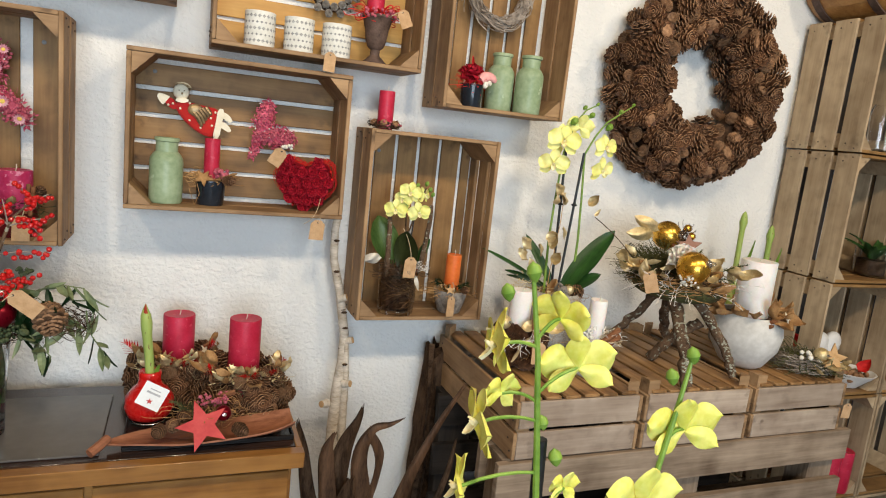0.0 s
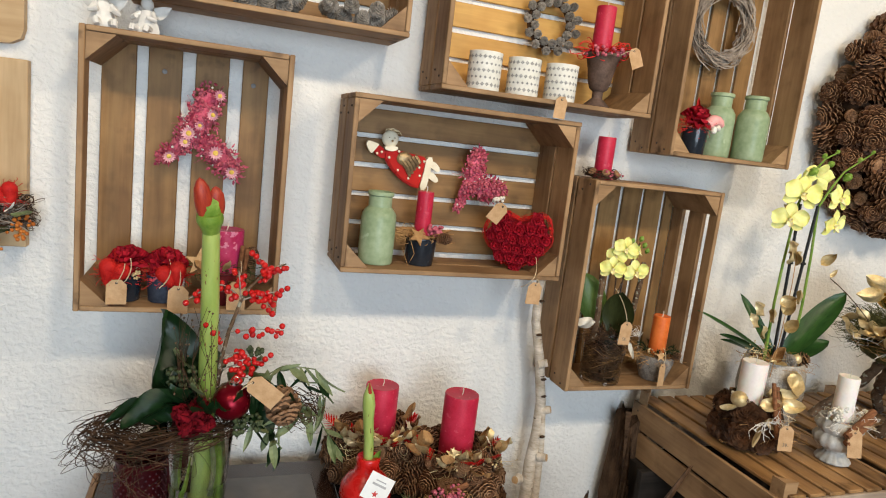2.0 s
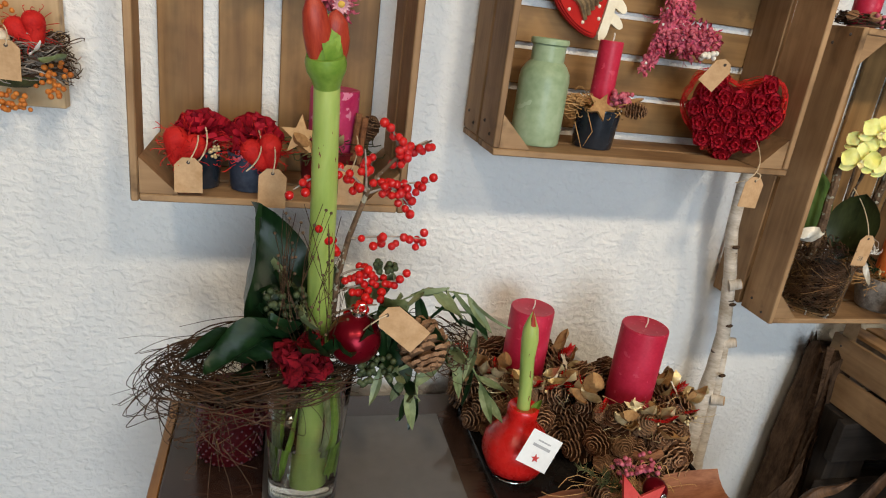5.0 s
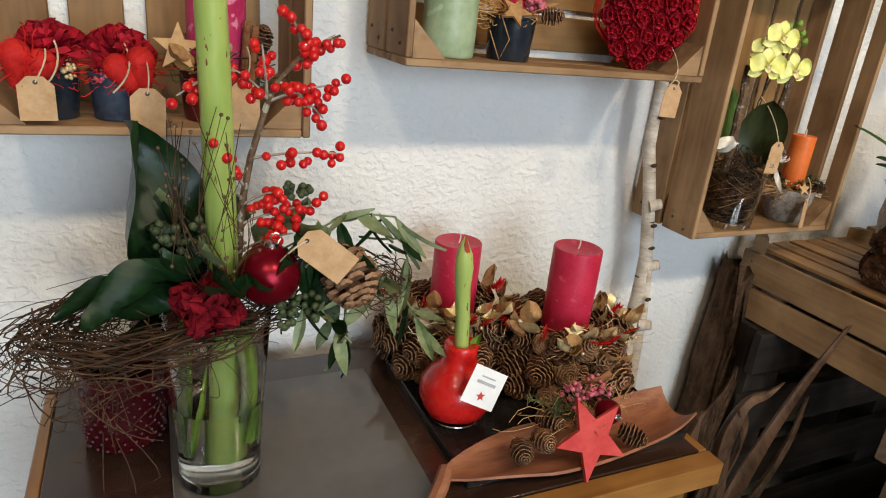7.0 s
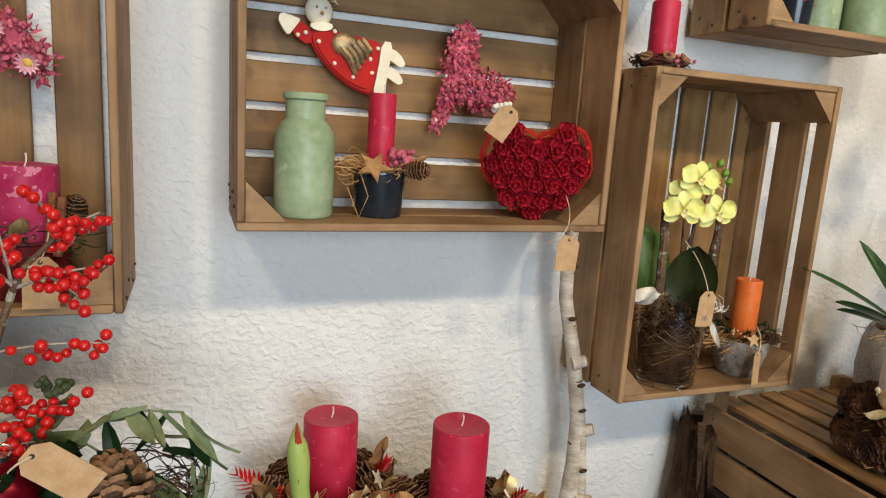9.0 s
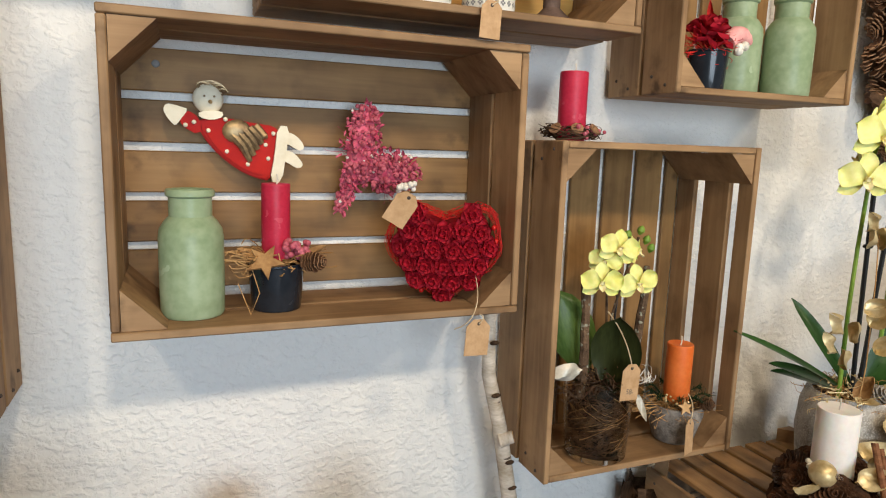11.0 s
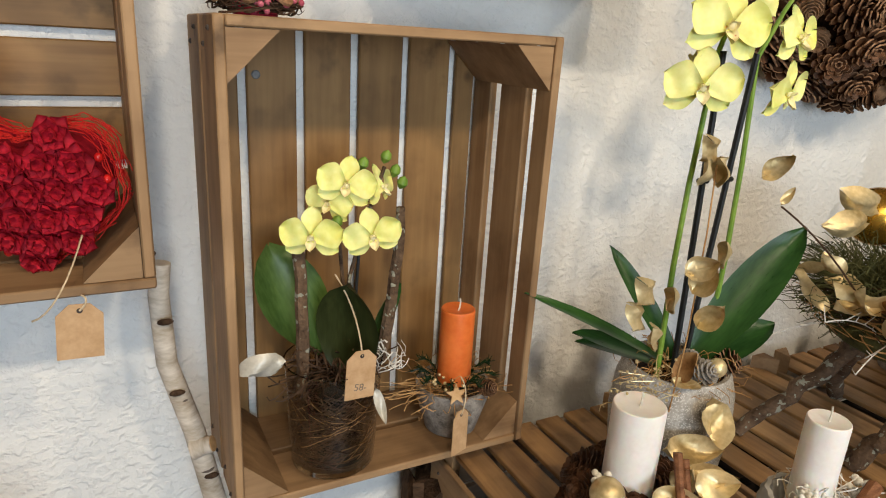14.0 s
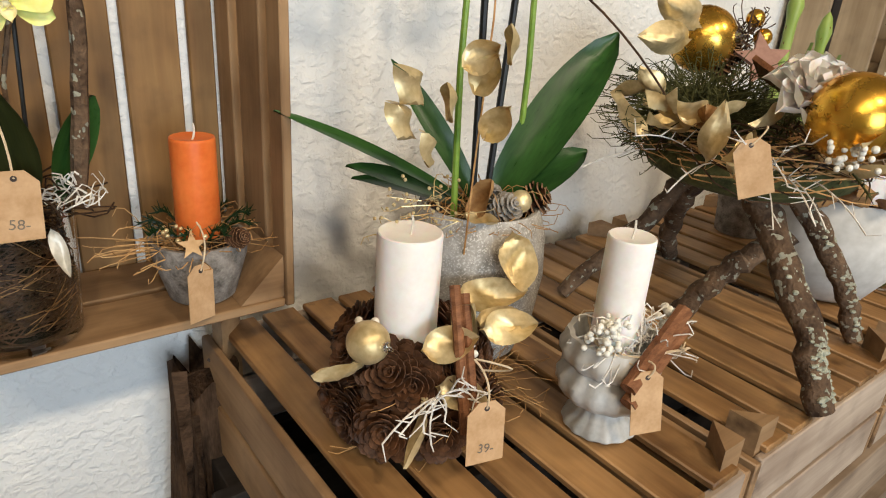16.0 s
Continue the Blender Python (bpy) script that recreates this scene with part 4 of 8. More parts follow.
def cinnamon_sticks(parent, a, b, n=2, r=0.005):
    a, b = Vector(a), Vector(b)
    side = (b - a).cross(Vector((0, 1, 0))).normalized()
    for i in range(n):
        o = side * (r * 2.1 * (i - (n - 1) / 2)) + (b - a) * 0.06 * i
        part("cinnamon_stick", Geo().tube([a + o, a.lerp(b, 0.5) + o, b + o], r, 8), CINNAMON, parent)


def sprig(g, start, end, n, leaf, seed, spread=0.5):
    """Needled greenery along a short stem."""
    rnd = random.Random(seed)
    pts = bend(start, end, (0, 0, 0.01), 8)
    g.tube(pts, 0.0012, 4)
    for i in range(n):
        u = rnd.random() * 7.99
        p = pts[int(u)].lerp(pts[int(u) + 1], u % 1)
        d = (Vector(end) - Vector(start)).normalized() + Vector([rnd.uniform(-1, 1) for _ in range(3)]) * spread * 2
        g.tube([p, p + d.normalized() * leaf * rnd.uniform(0.6, 1.2)], [0.0010, 0.0003], 3, cap=False)

# ---- in and on the wall crates ----
FA, FB, FC, FD, FE, FF = (z + 0.0108 for z in (1.121, 1.214, 0.947, 1.525, 1.600, 1.686))


def tin_pot(parent, r, h, material, label=""):
    return part("pot", Geo().lathe([(0.0001, 0), (r * 0.84, 0), (r * 0.86, 0.002), (r * 0.98, h - 0.004), (r * 1.03, h - 0.003), (r * 1.03, h), (r * 0.95, h), (r * 0.82, 0.006), (0.0001, 0.006)], 28), material, parent, label)


def sisal_heart(parent, m, r, seed):
    """A small padded heart of sisal fibre, its point down, facing -y."""
    g = Geo()
    for s in (-1, 1):
        g.ball((s * r * 0.46, 0, r * 0.25), r * 0.58, 12, 8)
        g.tube([(s * r * 0.42, 0, r * 0.1), (s * r * 0.12, 0, -r * 0.75), (0, 0, -r * 1.15)], [r * 0.55, r * 0.34, r * 0.05], 10)
    ob = part("sisal_heart", g, SISAL, parent, "small heart of red sisal", m)
    part("fibre_tuft", fluff((0, 0, 0), (r * 1.1, r * 0.7, r * 1.1), 60, 0.0005, seed), SISAL, ob, "", kind="stuff")
    return ob


def rose_pot(m, pot_material, seed, lean):
    ob = thing("rose_pot", m, "dark tin pot with a red rose and sisal heart", "flower pot", "rose pots")
    tin_pot(ob, 0.031, 0.052, pot_material, "dark tin pot")
    big_rose(ob, "rose", upright((0.004, 0.004, 0.066), (lean, -0.55, 1), 1.4), 0.026, ROSE, "dark red rose")
    sisal_heart(ob, pose(-0.016 * (1 if lean < 0 else -1), -0.030, 0.058, 0, 20 * (1 if lean < 0 else -1), 0), 0.027, seed)
    part("sisal_tuft", fluff((0, 0, 0.055), (0.036, 0.028, 0.026), 200, 0.0005, seed + 1), SISAL, ob, "tuft of red sisal", kind="stuff")
    berry_cluster(ob, (-0.01 if lean > 0 else 0.016, -0.024, 0.052), (0.012, 0.006, 0.008), 26, 0.0026, BERRY_PINK if lean > 0 else GOLD, seed + 2)
    part("twine", Geo().tube(bend((0.01, -0.02, 0.085), (-0.004, -0.045, 0.035), (0.01, -0.012, 0.0), 8), 0.001, 5), TWINE, ob)
    return ob


rose_pot(pose(-0.523, 1.668, FA), BLACKPOT, 21, -0.25)
rose_pot(pose(-0.455, 1.664, FA), BLUETIN, 31, 0.25)
price_tag(pose(-0.530, 1.611, 1.176, -8, 0, 6), 0.034, 0.045, string=(0.012, 0.012, 0.034))
price_tag(pose(-0.425, 1.611, 1.168, -8, 0, -4), 0.036, 0.052, string=(-0.004, 0.012, 0.045))
price_tag(pose(-0.322, 1.611, 1.180, -8, 0, 0), 0.034, 0.055, string=(0.006, 0.012, 0.045))

cp = thing("candle_pot", pose(-0.345, 1.672, FA), "dark red pot with a magenta candle, cinnamon and dried leaves", "flower pot")
tin_pot(cp, 0.046, 0.066, DARKREDPOT)
part("moss", fluff((0, 0, 0.066), (0.05, 0.045, 0.018), 220, 0.0009, 41), MOSS, cp, "", kind="stuff")
cinnamon_sticks(cp, (0.030, -0.036, 0.05), (0.036, -0.03, 0.115), 2, 0.0045)
cone(cp, "small", (0.045, -0.01, 0.085), (0.3, -0.4, 1), 1.0)
part("wooden_star", star_geo(0.028, 0.004), STARWOOD, cp, "wooden star", pose(-0.045, -0.040, 0.085, 80, 0, -15))
gold_leaf(cp, (0.0, -0.045, 0.07), (0.4, -0.7, 0.4), 0.3, 0.035, 0.02)
gold_leaf(cp, (-0.03, -0.04, 0.06), (-0.5, -0.5, 0.5), 0.8, 0.04, 0.022, BROWNLEAF)
candle("pillar_candle", pose(-0.345, 1.672, FA + 0.0062), 0.034, 0.140, WAX_PINK, "magenta pillar candle with white bloom in the pot")


def daisy(parent, m, r, petal=PINKPALE):
    g = Geo()
    for i in range(14):
        g.blade(r, r * 0.42, Matrix.Rotation(math.tau * i / 14, 4, "Z") @ Matrix.Rotation(-0.25, 4, "Y"), 0, 0.2, 0.3, 3, 2)
    f = part("daisy", g, petal, parent, "pale dried daisy", m)
    part("eye", Geo().ball((0, 0, r * 0.1), r * 0.36, 8, 6, 0, None, 0.5), GOLDEYE, f)


def dried_mass(parent, path, widths, n, seed):
    """Dried pink blossom bound along a bent line."""
    rnd = random.Random(seed)
    pts = [Vector(p) for p in path]
    g, b, w = Geo(), Geo(), Geo()
    core = Geo().tube(pts, [q * 0.62 for q in widths], 8)
    for _ in range(n):
        u = rnd.random() * (len(pts) - 1.001)
        k = int(u)
        p, r = pts[k].lerp(pts[k + 1], u - k), widths[k] + (widths[k + 1] - widths[k]) * (u - k)
        d = Vector((rnd.gauss(0, 1), -abs(rnd.gauss(0, 0.8)) - 0.15, rnd.gauss(0, 1))).normalized()
        q = p + d * r * rnd.uniform(0.5, 1.0)
        kind = rnd.random()
        if kind < 0.45:
            g.blade(rnd.uniform(0.007, 0.013), rnd.uniform(0.004, 0.008), aim(q, d + Vector((rnd.uniform(-1, 1), rnd.uniform(-0.6, 0.2), rnd.uniform(-1, 1))), rnd.uniform(0, 6)), 0, 0.3, 0.8, 3, 2)
        elif kind < 0.965:
            b.ball(q, rnd.uniform(0.0022, 0.0042), 7, 5)
        else:
            w.ball(q, rnd.uniform(0.002, 0.003), 7, 5)
    part("binding", core, PINKMIX, parent)
    part("petal_mass", g, PINKMIX, parent, kind="stuff")
    part("berry_mass", b, BERRY_PINK, parent, kind="stuff")
    part("seed_mass", w, BERRY_WHITE, parent, kind="stuff")
    part("fibre_tuft", fluff(pts[len(pts) // 2], (0.03, 0.010, 0.035), 40, 0.0003, seed), PINKMIX, parent, kind="stuff")


da = thing("dried_flower_ornament", pose(-0.40, 1.742, 1.46), "pink dried-flower ornament with pale daisies hung in the crate", "ornament", "dried flower ornaments")
dried_mass(da, [(-0.075, 0, -0.065), (-0.040, -0.004, -0.03), (-0.005, -0.008, 0.02), (0.012, -0.008, 0.075)], [0.013, 0.025, 0.037, 0.032], 560, 51)
dried_mass(da, [(-0.005, -0.004, -0.012), (0.03, -0.01, -0.04), (0.062, -0.01, -0.075)], [0.018, 0.036, 0.027], 400, 52)
for dx, dz, dr in ((-0.058, -0.052, 0.014), (-0.024, -0.005, 0.016), (-0.030, -0.022, 0.013), (0.018, 0.035, 0.013), (0.026, -0.038, 0.016), (0.058, -0.072, 0.015), (0.028, 0.072, 0.013), (-0.005, 0.012, 0.011)):
    daisy(da, pose(dx, -0.040, dz, 90, 0, 0) @ pose(0, 0, 0, random.uniform(-20, 20), random.uniform(-20, 20), 0), dr)

db = thing("dried_flower_ornament", pose(0.215, 1.746, 1.42), "pink dried-berry ornament with white seeds on the crate slats", "ornament", "dried flower ornaments")
dried_mass(db, [(-0.058, 0, -0.072), (-0.046, -0.006, -0.04), (-0.034, -0.014, 0.0), (-0.028, -0.016, 0.032), (-0.026, -0.012, 0.060)], [0.009, 0.015, 0.028, 0.031, 0.018], 460, 53)
dried_mass(db, [(-0.030, -0.012, -0.015), (0.006, -0.022, -0.022), (0.032, -0.028, -0.020)], [0.026, 0.032, 0.024], 380, 54)
berry_cluster(db, (0.026, -0.050, -0.040), (0.014, 0.004, 0.006), 14, 0.0045, BERRY_WHITE, 55, "white_seed_cluster")


def rounded(pts, times=2):
    """A closed outline with its corners cut round."""
    for _ in range(times):
        out = []
        for i, p in enumerate(pts):
            q = pts[(i + 1) % len(pts)]
            out += [(p[0] * 0.75 + q[0] * 0.25, p[1] * 0.75 + q[1] * 0.25), (p[0] * 0.25 + q[0] * 0.75, p[1] * 0.25 + q[1] * 0.75)]
        pts = out
    return pts


def angel(m):
    """A painted tin angel in flight, one piece."""
    g = Geo()
    up = pose(0, 0, 0, 90, 0, 0)
    body = [(-0.047, 0.032), (-0.020, 0.036), (0.020, 0.030), (0.056, 0.026), (0.050, 0.0), (0.044, -0.046), (0.028, -0.044), (0.008, -0.036), (-0.014, -0.021), (-0.033, -0.002), (-0.046, 0.018)]
    for k, (w, y) in enumerate(((1.0, 0.0), (0.93, -0.004), (0.82, -0.007))):
        g.prism([(0.002 + (x - 0.002) * w, (z + 0.002) * w - 0.002) for x, z in rounded(body)], 0.008, 0, pose(0, y, 0) @ up)
    g.prism(rounded([(0.052, 0.028), (0.068, 0.027), (0.063, -0.008), (0.057, -0.048), (0.041, -0.047), (0.048, -0.010)], 1), 0.014, 1, up)
    g.ball((-0.034, -0.008, 0.058), 0.0190, 18, 12, 1, Matrix.Diagonal((1, 0.55, 1, 1)))
    g.prism(rounded([(-0.046, 0.042), (-0.018, 0.044), (-0.016, 0.036), (-0.030, 0.031), (-0.046, 0.034)], 1), 0.014, 1, up)
    g.prism(rounded([(-0.044, 0.034), (-0.062, 0.044), (-0.072, 0.026), (-0.044, 0.010)], 1), 0.010, 0, up)
    g.prism(rounded([(-0.058, 0.044), (-0.066, 0.046), (-0.072, 0.048), (-0.084, 0.050), (-0.088, 0.042), (-0.084, 0.034), (-0.080, 0.028), (-0.074, 0.022), (-0.068, 0.030)], 1), 0.012, 1, up)
    for x, z in ((0.070, 0.008), (0.068, -0.016)):
        g.prism(rounded([(x - 0.010, z + 0.012), (x + 0.004, z + 0.010), (x + 0.016, z - 0.002), (x + 0.018, z - 0.010), (x + 0.010, z - 0.013), (x - 0.004, z - 0.004), (x - 0.012, z - 0.003)], 2), 0.010, 1, up)
    g.ball((0.000, -0.046, 0.022), 0.0185, 16, 10, 2, Matrix.Diagonal((1.0, 0.35, 0.82, 1)))
    for k in range(5):
        g.tube([(-0.006 + 0.007 * k, -0.016, 0.014 + 0.003 * k), (0.006 + 0.007 * k, -0.018, 0.0 + 0.003 * k), (0.016 + 0.005 * k, -0.016, -0.020 + 0.008 * k)], [0.0065, 0.0058, 0.0035], 8, 2)
    for dx, dz in ((-0.035, 0.018), (-0.013, -0.008), (0.013, -0.024), (0.039, -0.016), (0.046, 0.017), (-0.014, 0.033), (-0.052, 0.028), (-0.062, 0.024), (0.036, 0.002)):
        g.ball((dx, -0.0145 if dx > -0.04 else -0.011, dz), 0.0030, 8, 6, 1)
    rl_ = random.Random(58)
    for k in range(9):
        a = rl_.uniform(0.4, 2.2)
        c = Vector((-0.032 + 0.017 * math.cos(a), -0.006, 0.060 + 0.017 * math.sin(a)))
        g.tube([c + Vector((0.007 * math.cos(q), -0.002, 0.004 * math.sin(q))) for q in np.linspace(0, math.tau, 9)], 0.0009, 4, 2, cap=False)
    g.ball((-0.032, -0.019, 0.054), 0.0026, 8, 6, 2)
    for k in (-1, 1):
        g.ball((-0.033 + k * 0.006, -0.0175, 0.061), 0.0015, 6, 4, 2)
    return single("angel_figurine", g, [REDPAINT, CREAMPAINT, BRONZE], m, "red and cream painted tin angel hung on the crate slats", "figurine")


angel(pose(0.020, 1.753, 1.430))

bottle_vase(pose(-0.040, 1.676, FB))
bp = thing("candle_pot", pose(0.061, 1.683, FB), "black tin pot with a wooden star, cone and berries", "flower pot")
tin_pot(bp, 0.036, 0.060, BLACKPOT)
part("moss", fluff((0, 0, 0.062), (0.045, 0.035, 0.014), 150, 0.0008, 61), STRAW, bp, "", kind="stuff")
part("wooden_star", star_geo(0.024, 0.004), BROWNLEAF, bp, "brown wooden star", pose(-0.018, -0.038, 0.066, 52, 22, -25))
berry_cluster(bp, (0.022, -0.022, 0.078), (0.016, 0.010, 0.010), 34, 0.0042, BERRY_PINK, 62)
cone(bp, "small", (0.030, -0.034, 0.064), (0.7, -0.6, 0.1), 0.9)
gold_leaf(bp, (0.02, -0.01, 0.066), (1, -0.2, 0.1), 0.5, 0.045, 0.014, BROWNLEAF)
part("wire", Geo().tube([(-0.034, -0.03, 0.06), (-0.026, -0.045, 0.03), (-0.036, -0.040, 0.002), (-0.05, -0.03, 0.04)], 0.0007, 4), STRAW, bp)
candle("pillar_candle", pose(0.061, 1.683, FB + 0.062), 0.018, 0.098, WAX_RED, "slim red pillar candle standing in the black pot")

# the heart of roses
ht = thing("rose_heart", pose(0.300, 1.694, FB, 13, 0, -25) @ Matrix.Diagonal((0.88, 0.96, 0.98, 1)), "padded heart of dark red roses with red sisal round it", "ornament")


def heart_at(a):
    z = 13 * math.cos(a) - 5 * math.cos(2 * a) - 2 * math.cos(3 * a) - math.cos(4 * a) + 4.5 * max(0.0, math.cos(a)) ** 6
    return 0.0800 * math.copysign(abs(math.sin(a)) ** 1.6, math.sin(a)), 0.0050 * (z if z > 0 else 0.76 * z)


g = Geo()
outline = [heart_at(a) for a in np.linspace(0.0, math.tau, 48, endpoint=False)]
g.prism([(x * 0.88, z * 0.88 + 0.074) for x, z in outline], 0.03, 0, pose(0, 0.015, 0, 90, 0, 0))
part("cushion", g, ROSE, ht)
rnd = random.Random(71)
spots = []
for zz in np.linspace(-0.058, 0.058, 6):
    off = 0.0135 * (round((zz + 0.058) / 0.0232) % 2)
    for xx in np.arange(-0.081, 0.085, 0.027):
        x, z = xx + off + rnd.uniform(-0.002, 0.002), zz + rnd.uniform(-0.002, 0.002)
        n = len(outline)
        inside = sum(((outline[i][1] > z) != (outline[(i + 1) % n][1] > z)) and (x < (outline[(i + 1) % n][0] - outline[i][0]) * (z - outline[i][1]) / (outline[(i + 1) % n][1] - outline[i][1]) + outline[i][0]) for i in range(n)) % 2
        if inside and len(spots) < 60:
            spots.append((x, z))
for i, (x, z) in enumerate(spots):
    dome = 0.020 * (1 - (x / 0.085) ** 2) * (1 - ((z + 0.005) / 0.1) ** 2)
    big_rose(ht, "rose", upright((x, -0.016 - dome, z + 0.076), (x * 5, -1, z * 3.5 + 0.1)) @ Matrix.Rotation(i * 1.7, 4, "Z"), 0.0165, ROSE, "", ((1.0, 5, 62), (0.72, 5, 42), (0.42, 4, 16)))
g = Geo()
for k in range(190):
    i0, grow, dy = rnd.randint(0, 47), rnd.uniform(1.02, 1.17), rnd.uniform(-0.022, 0.012)
    pts = []
    for j in range(6):
        x, z = outline[(i0 + j) % 48]
        w = (grow if z < 0.02 else 0.5 + 0.5 * grow) + rnd.uniform(-0.03, 0.03)
        pts.append((x * w, dy + rnd.uniform(-0.004, 0.004), max(0.002, z * w + 0.076)))
    g.tube(pts, 0.0005, 4)
part("sisal_edge", g, SISAL, ht, "red sisal fibres", kind="stuff")
for bx, bz in ((0.050, 0.022), (0.012, 0.0), (-0.035, 0.006), (0.080, 0.085), (0.076, 0.105), (-0.03, 0.130)):
    part("bead", Geo().ball((bx, -0.024, bz + 0.012), 0.0042, 10, 8), BERRY, ht, "glossy red bead")
part("twine", Geo().tube(bend((0.050, -0.030, 0.050), (0.022, -0.098, -0.004), (0.016, -0.03, 0.0), 8), 0.0009, 5), TWINE, ht)
price_tag(pose(0.314, 1.603, 1.205, 0, 4, 4), 0.036, 0.050, string=(0.002, 0.004, 0.012))
price_tag(pose(0.217, 1.620, 1.372, 12, 30, 0), 0.032, 0.045)
price_tag(pose(0.314, 1.603, 1.612, 0, 3, 0), 0.028, 0.046, string=(0.006, 0.004, 0.006))

# candle with a twig ring on crate C
tc = thing("twig_ring", pose(0.482, 1.668, 1.4515), "small ring of brown twigs with dried berries on the crate", "wreath")
part("twig_coil", tangle((0, 0, 0), 0.040, 0.020, 90, 0.0013, 81, bottom=0.003, reach=0.3, inner=0.6), TWIG, tc, kind="stuff")
for a in (200, 250, 300, 340, 30):
    part("bark_disc", Geo().lathe([(0.0001, 0), (0.009, 0), (0.009, 0.003), (0.0001, 0.003)], 12), CONE_LIGHT, tc, "", pose(0.036 * math.cos(radians(a)), 0.036 * math.sin(radians(a)), 0.016, 50, 0, a + 90))
berry_cluster(tc, (0.012, -0.034, 0.012), (0.026, 0.008, 0.008), 14, 0.0034, BERRY_PINK, 82)
candle("pillar_candle", pose(0.482, 1.668, 1.4515), 0.0205, 0.098, WAX_RED, "red pillar candle standing inside a twig ring")

# orchid in a glass in crate C
og = thing("glass_pot", pose(0.556, 1.657, FC), "clear glass pot packed with brown twigs and moss", "glass pot")
part("glass", Geo().lathe([(0.0001, 0), (0.045, 0), (0.0485, 0.004), (0.0560, 0.130), (0.0565, 0.132), (0.0545, 0.132), (0.0470, 0.010), (0.0001, 0.008)], 36), GLASS, og)
part("twig_filling", tangle((0, 0, 0.012), 0.0455, 0.100, 420, 0.0010, 91, reach=0.0, inner=0.80, wild=0.10, npts=13), RUST, og, "brown twigs in the glass", kind="stuff")
part("moss_filling", Geo().lathe([(0.0001, 0.010), (0.034, 0.012), (0.037, 0.06), (0.036, 0.10), (0.0001, 0.105)], 20), PEAT, og, "dark peat in the glass")
part("straw_filling", tangle((0, 0, 0.020), 0.0460, 0.090, 40, 0.0006, 95, reach=0.0, inner=0.94, wild=0.05, npts=13), STRAW, og, "pale fibres in the glass", kind="stuff")
part("twig_tuft", fluff((0, 0, 0.122), (0.058, 0.050, 0.022), 120, 0.0009, 92), TWIG, og, kind="stuff")
oc = thing("orchid", pose(0.562, 1.657, FC + 0.105), "yellow miniature orchid in flower in the glass pot", "orchid")
o0 = Vector((0.562, 1.657, FC + 0.105))


def rel(o, *pts):
    return [Vector(p) - o for p in pts]


part("stem", Geo().tube(rel(o0, (0.574, 1.665, 1.07), (0.576, 1.665, 1.18), (0.590, 1.66, 1.24), (0.613, 1.66, 1.307)), 0.0021, 6), BARKWOOD, oc)
part("stem", Geo().tube(rel(o0, (0.580, 1.668, 1.07), (0.572, 1.67, 1.16), (0.562, 1.665, 1.25), (0.585, 1.66, 1.31)), 0.0021, 6), BARKWOOD, oc)
part("stake", Geo().tube(rel(o0, (0.583, 1.672, 1.07), (0.592, 1.672, 1.25)), 0.0018, 6), STAKE, oc)
for i, (p, f) in enumerate((((0.563, 1.642, 1.292), (-0.3, -1, 0.1)), ((0.520, 1.620, 1.246), (-0.45, -1, 0.0)), ((0.584, 1.618, 1.242), (-0.2, -1, -0.1)), ((0.549, 1.655, 1.270), (-0.6, -0.8, 0.1)), ((0.607, 1.655, 1.285), (0.7, -0.8, 0.2)))):
    bloom(oc, "small", Vector(p) - o0, f, i, 0.2 * (i % 3 - 1), 1.38 if i < 3 else 1.15)
for p in ((0.585, 1.652, 1.312), (0.622, 1.652, 1.303), (0.612, 1.655, 1.318), (0.553, 1.64, 1.254), (0.630, 1.65, 1.290)):
    bud(oc, Vector(p) - o0, 0.0062, (0.2, -0.3, 1))
for p, d, tw, ln, w in (((0.545, 1.672, 1.085), (-0.42, 0.0, 1.0), 1.35, 0.145, 0.075), ((0.568, 1.640, 1.068), (0.05, -0.05, 1.0), 1.5, 0.125, 0.078), ((0.598, 1.662, 1.075), (0.35, 0.2, 1.0), 1.7, 0.10, 0.045)):
    part("leaf", Geo().blade(ln, w, None, 0, 0.12, 0.25, 10, 4, 1.1, blunt=0.6), {0.075: MIDLEAF, 0.078: OLDLEAF}.get(w, ORCHLEAF), oc, "", aim(Vector(p) - o0, d, tw))
for p in (((0.511, 1.650, 1.245), (0.515, 1.650, 1.06)), ((0.634, 1.660, 1.260), (0.612, 1.660, 1.07))):
    part("bark_stick", Geo().tube(bend(Vector(p[1]) - o0, Vector(p[0]) - o0, (0.006, 0, 0), 7, 0.0015, random.Random(93)), [0.0075, 0.007, 0.0078, 0.007, 0.007, 0.0066, 0.0068, 0.005], 8), BARKWOOD, oc, "rough bark stick")
gold_leaf(oc, Vector((0.490, 1.612, 1.120)) - o0, (-1, -0.2, -0.25), 1.5, 0.050, 0.030, PEARL)
gold_leaf(oc, Vector((0.585, 1.600, 1.075)) - o0, (0.2, -0.1, -1), 1.2, 0.042, 0.012, PEARL)
part("root_tangle", tangle((0.05, -0.02, 0.018), 0.022, 0.022, 16, 0.0010, 94, reach=0.8, wild=0.4), FROST, oc, "pale curled roots", kind="stuff")
price_tag(pose(0.566, 1.594, 1.120, 0, 3, 4), 0.034, 0.056, "58-", string=(-0.014, 0.05, 0.075))


def little_pot(parent, r, h, material):
    part("pot", Geo().lathe([(0.0001, 0), (r * 0.62, 0), (r * 0.70, 0.003), (r * 0.97, h * 0.72), (r, h), (r * 0.92, h), (r * 0.6, 0.008), (0.0001, 0.008)], 28), material, parent)


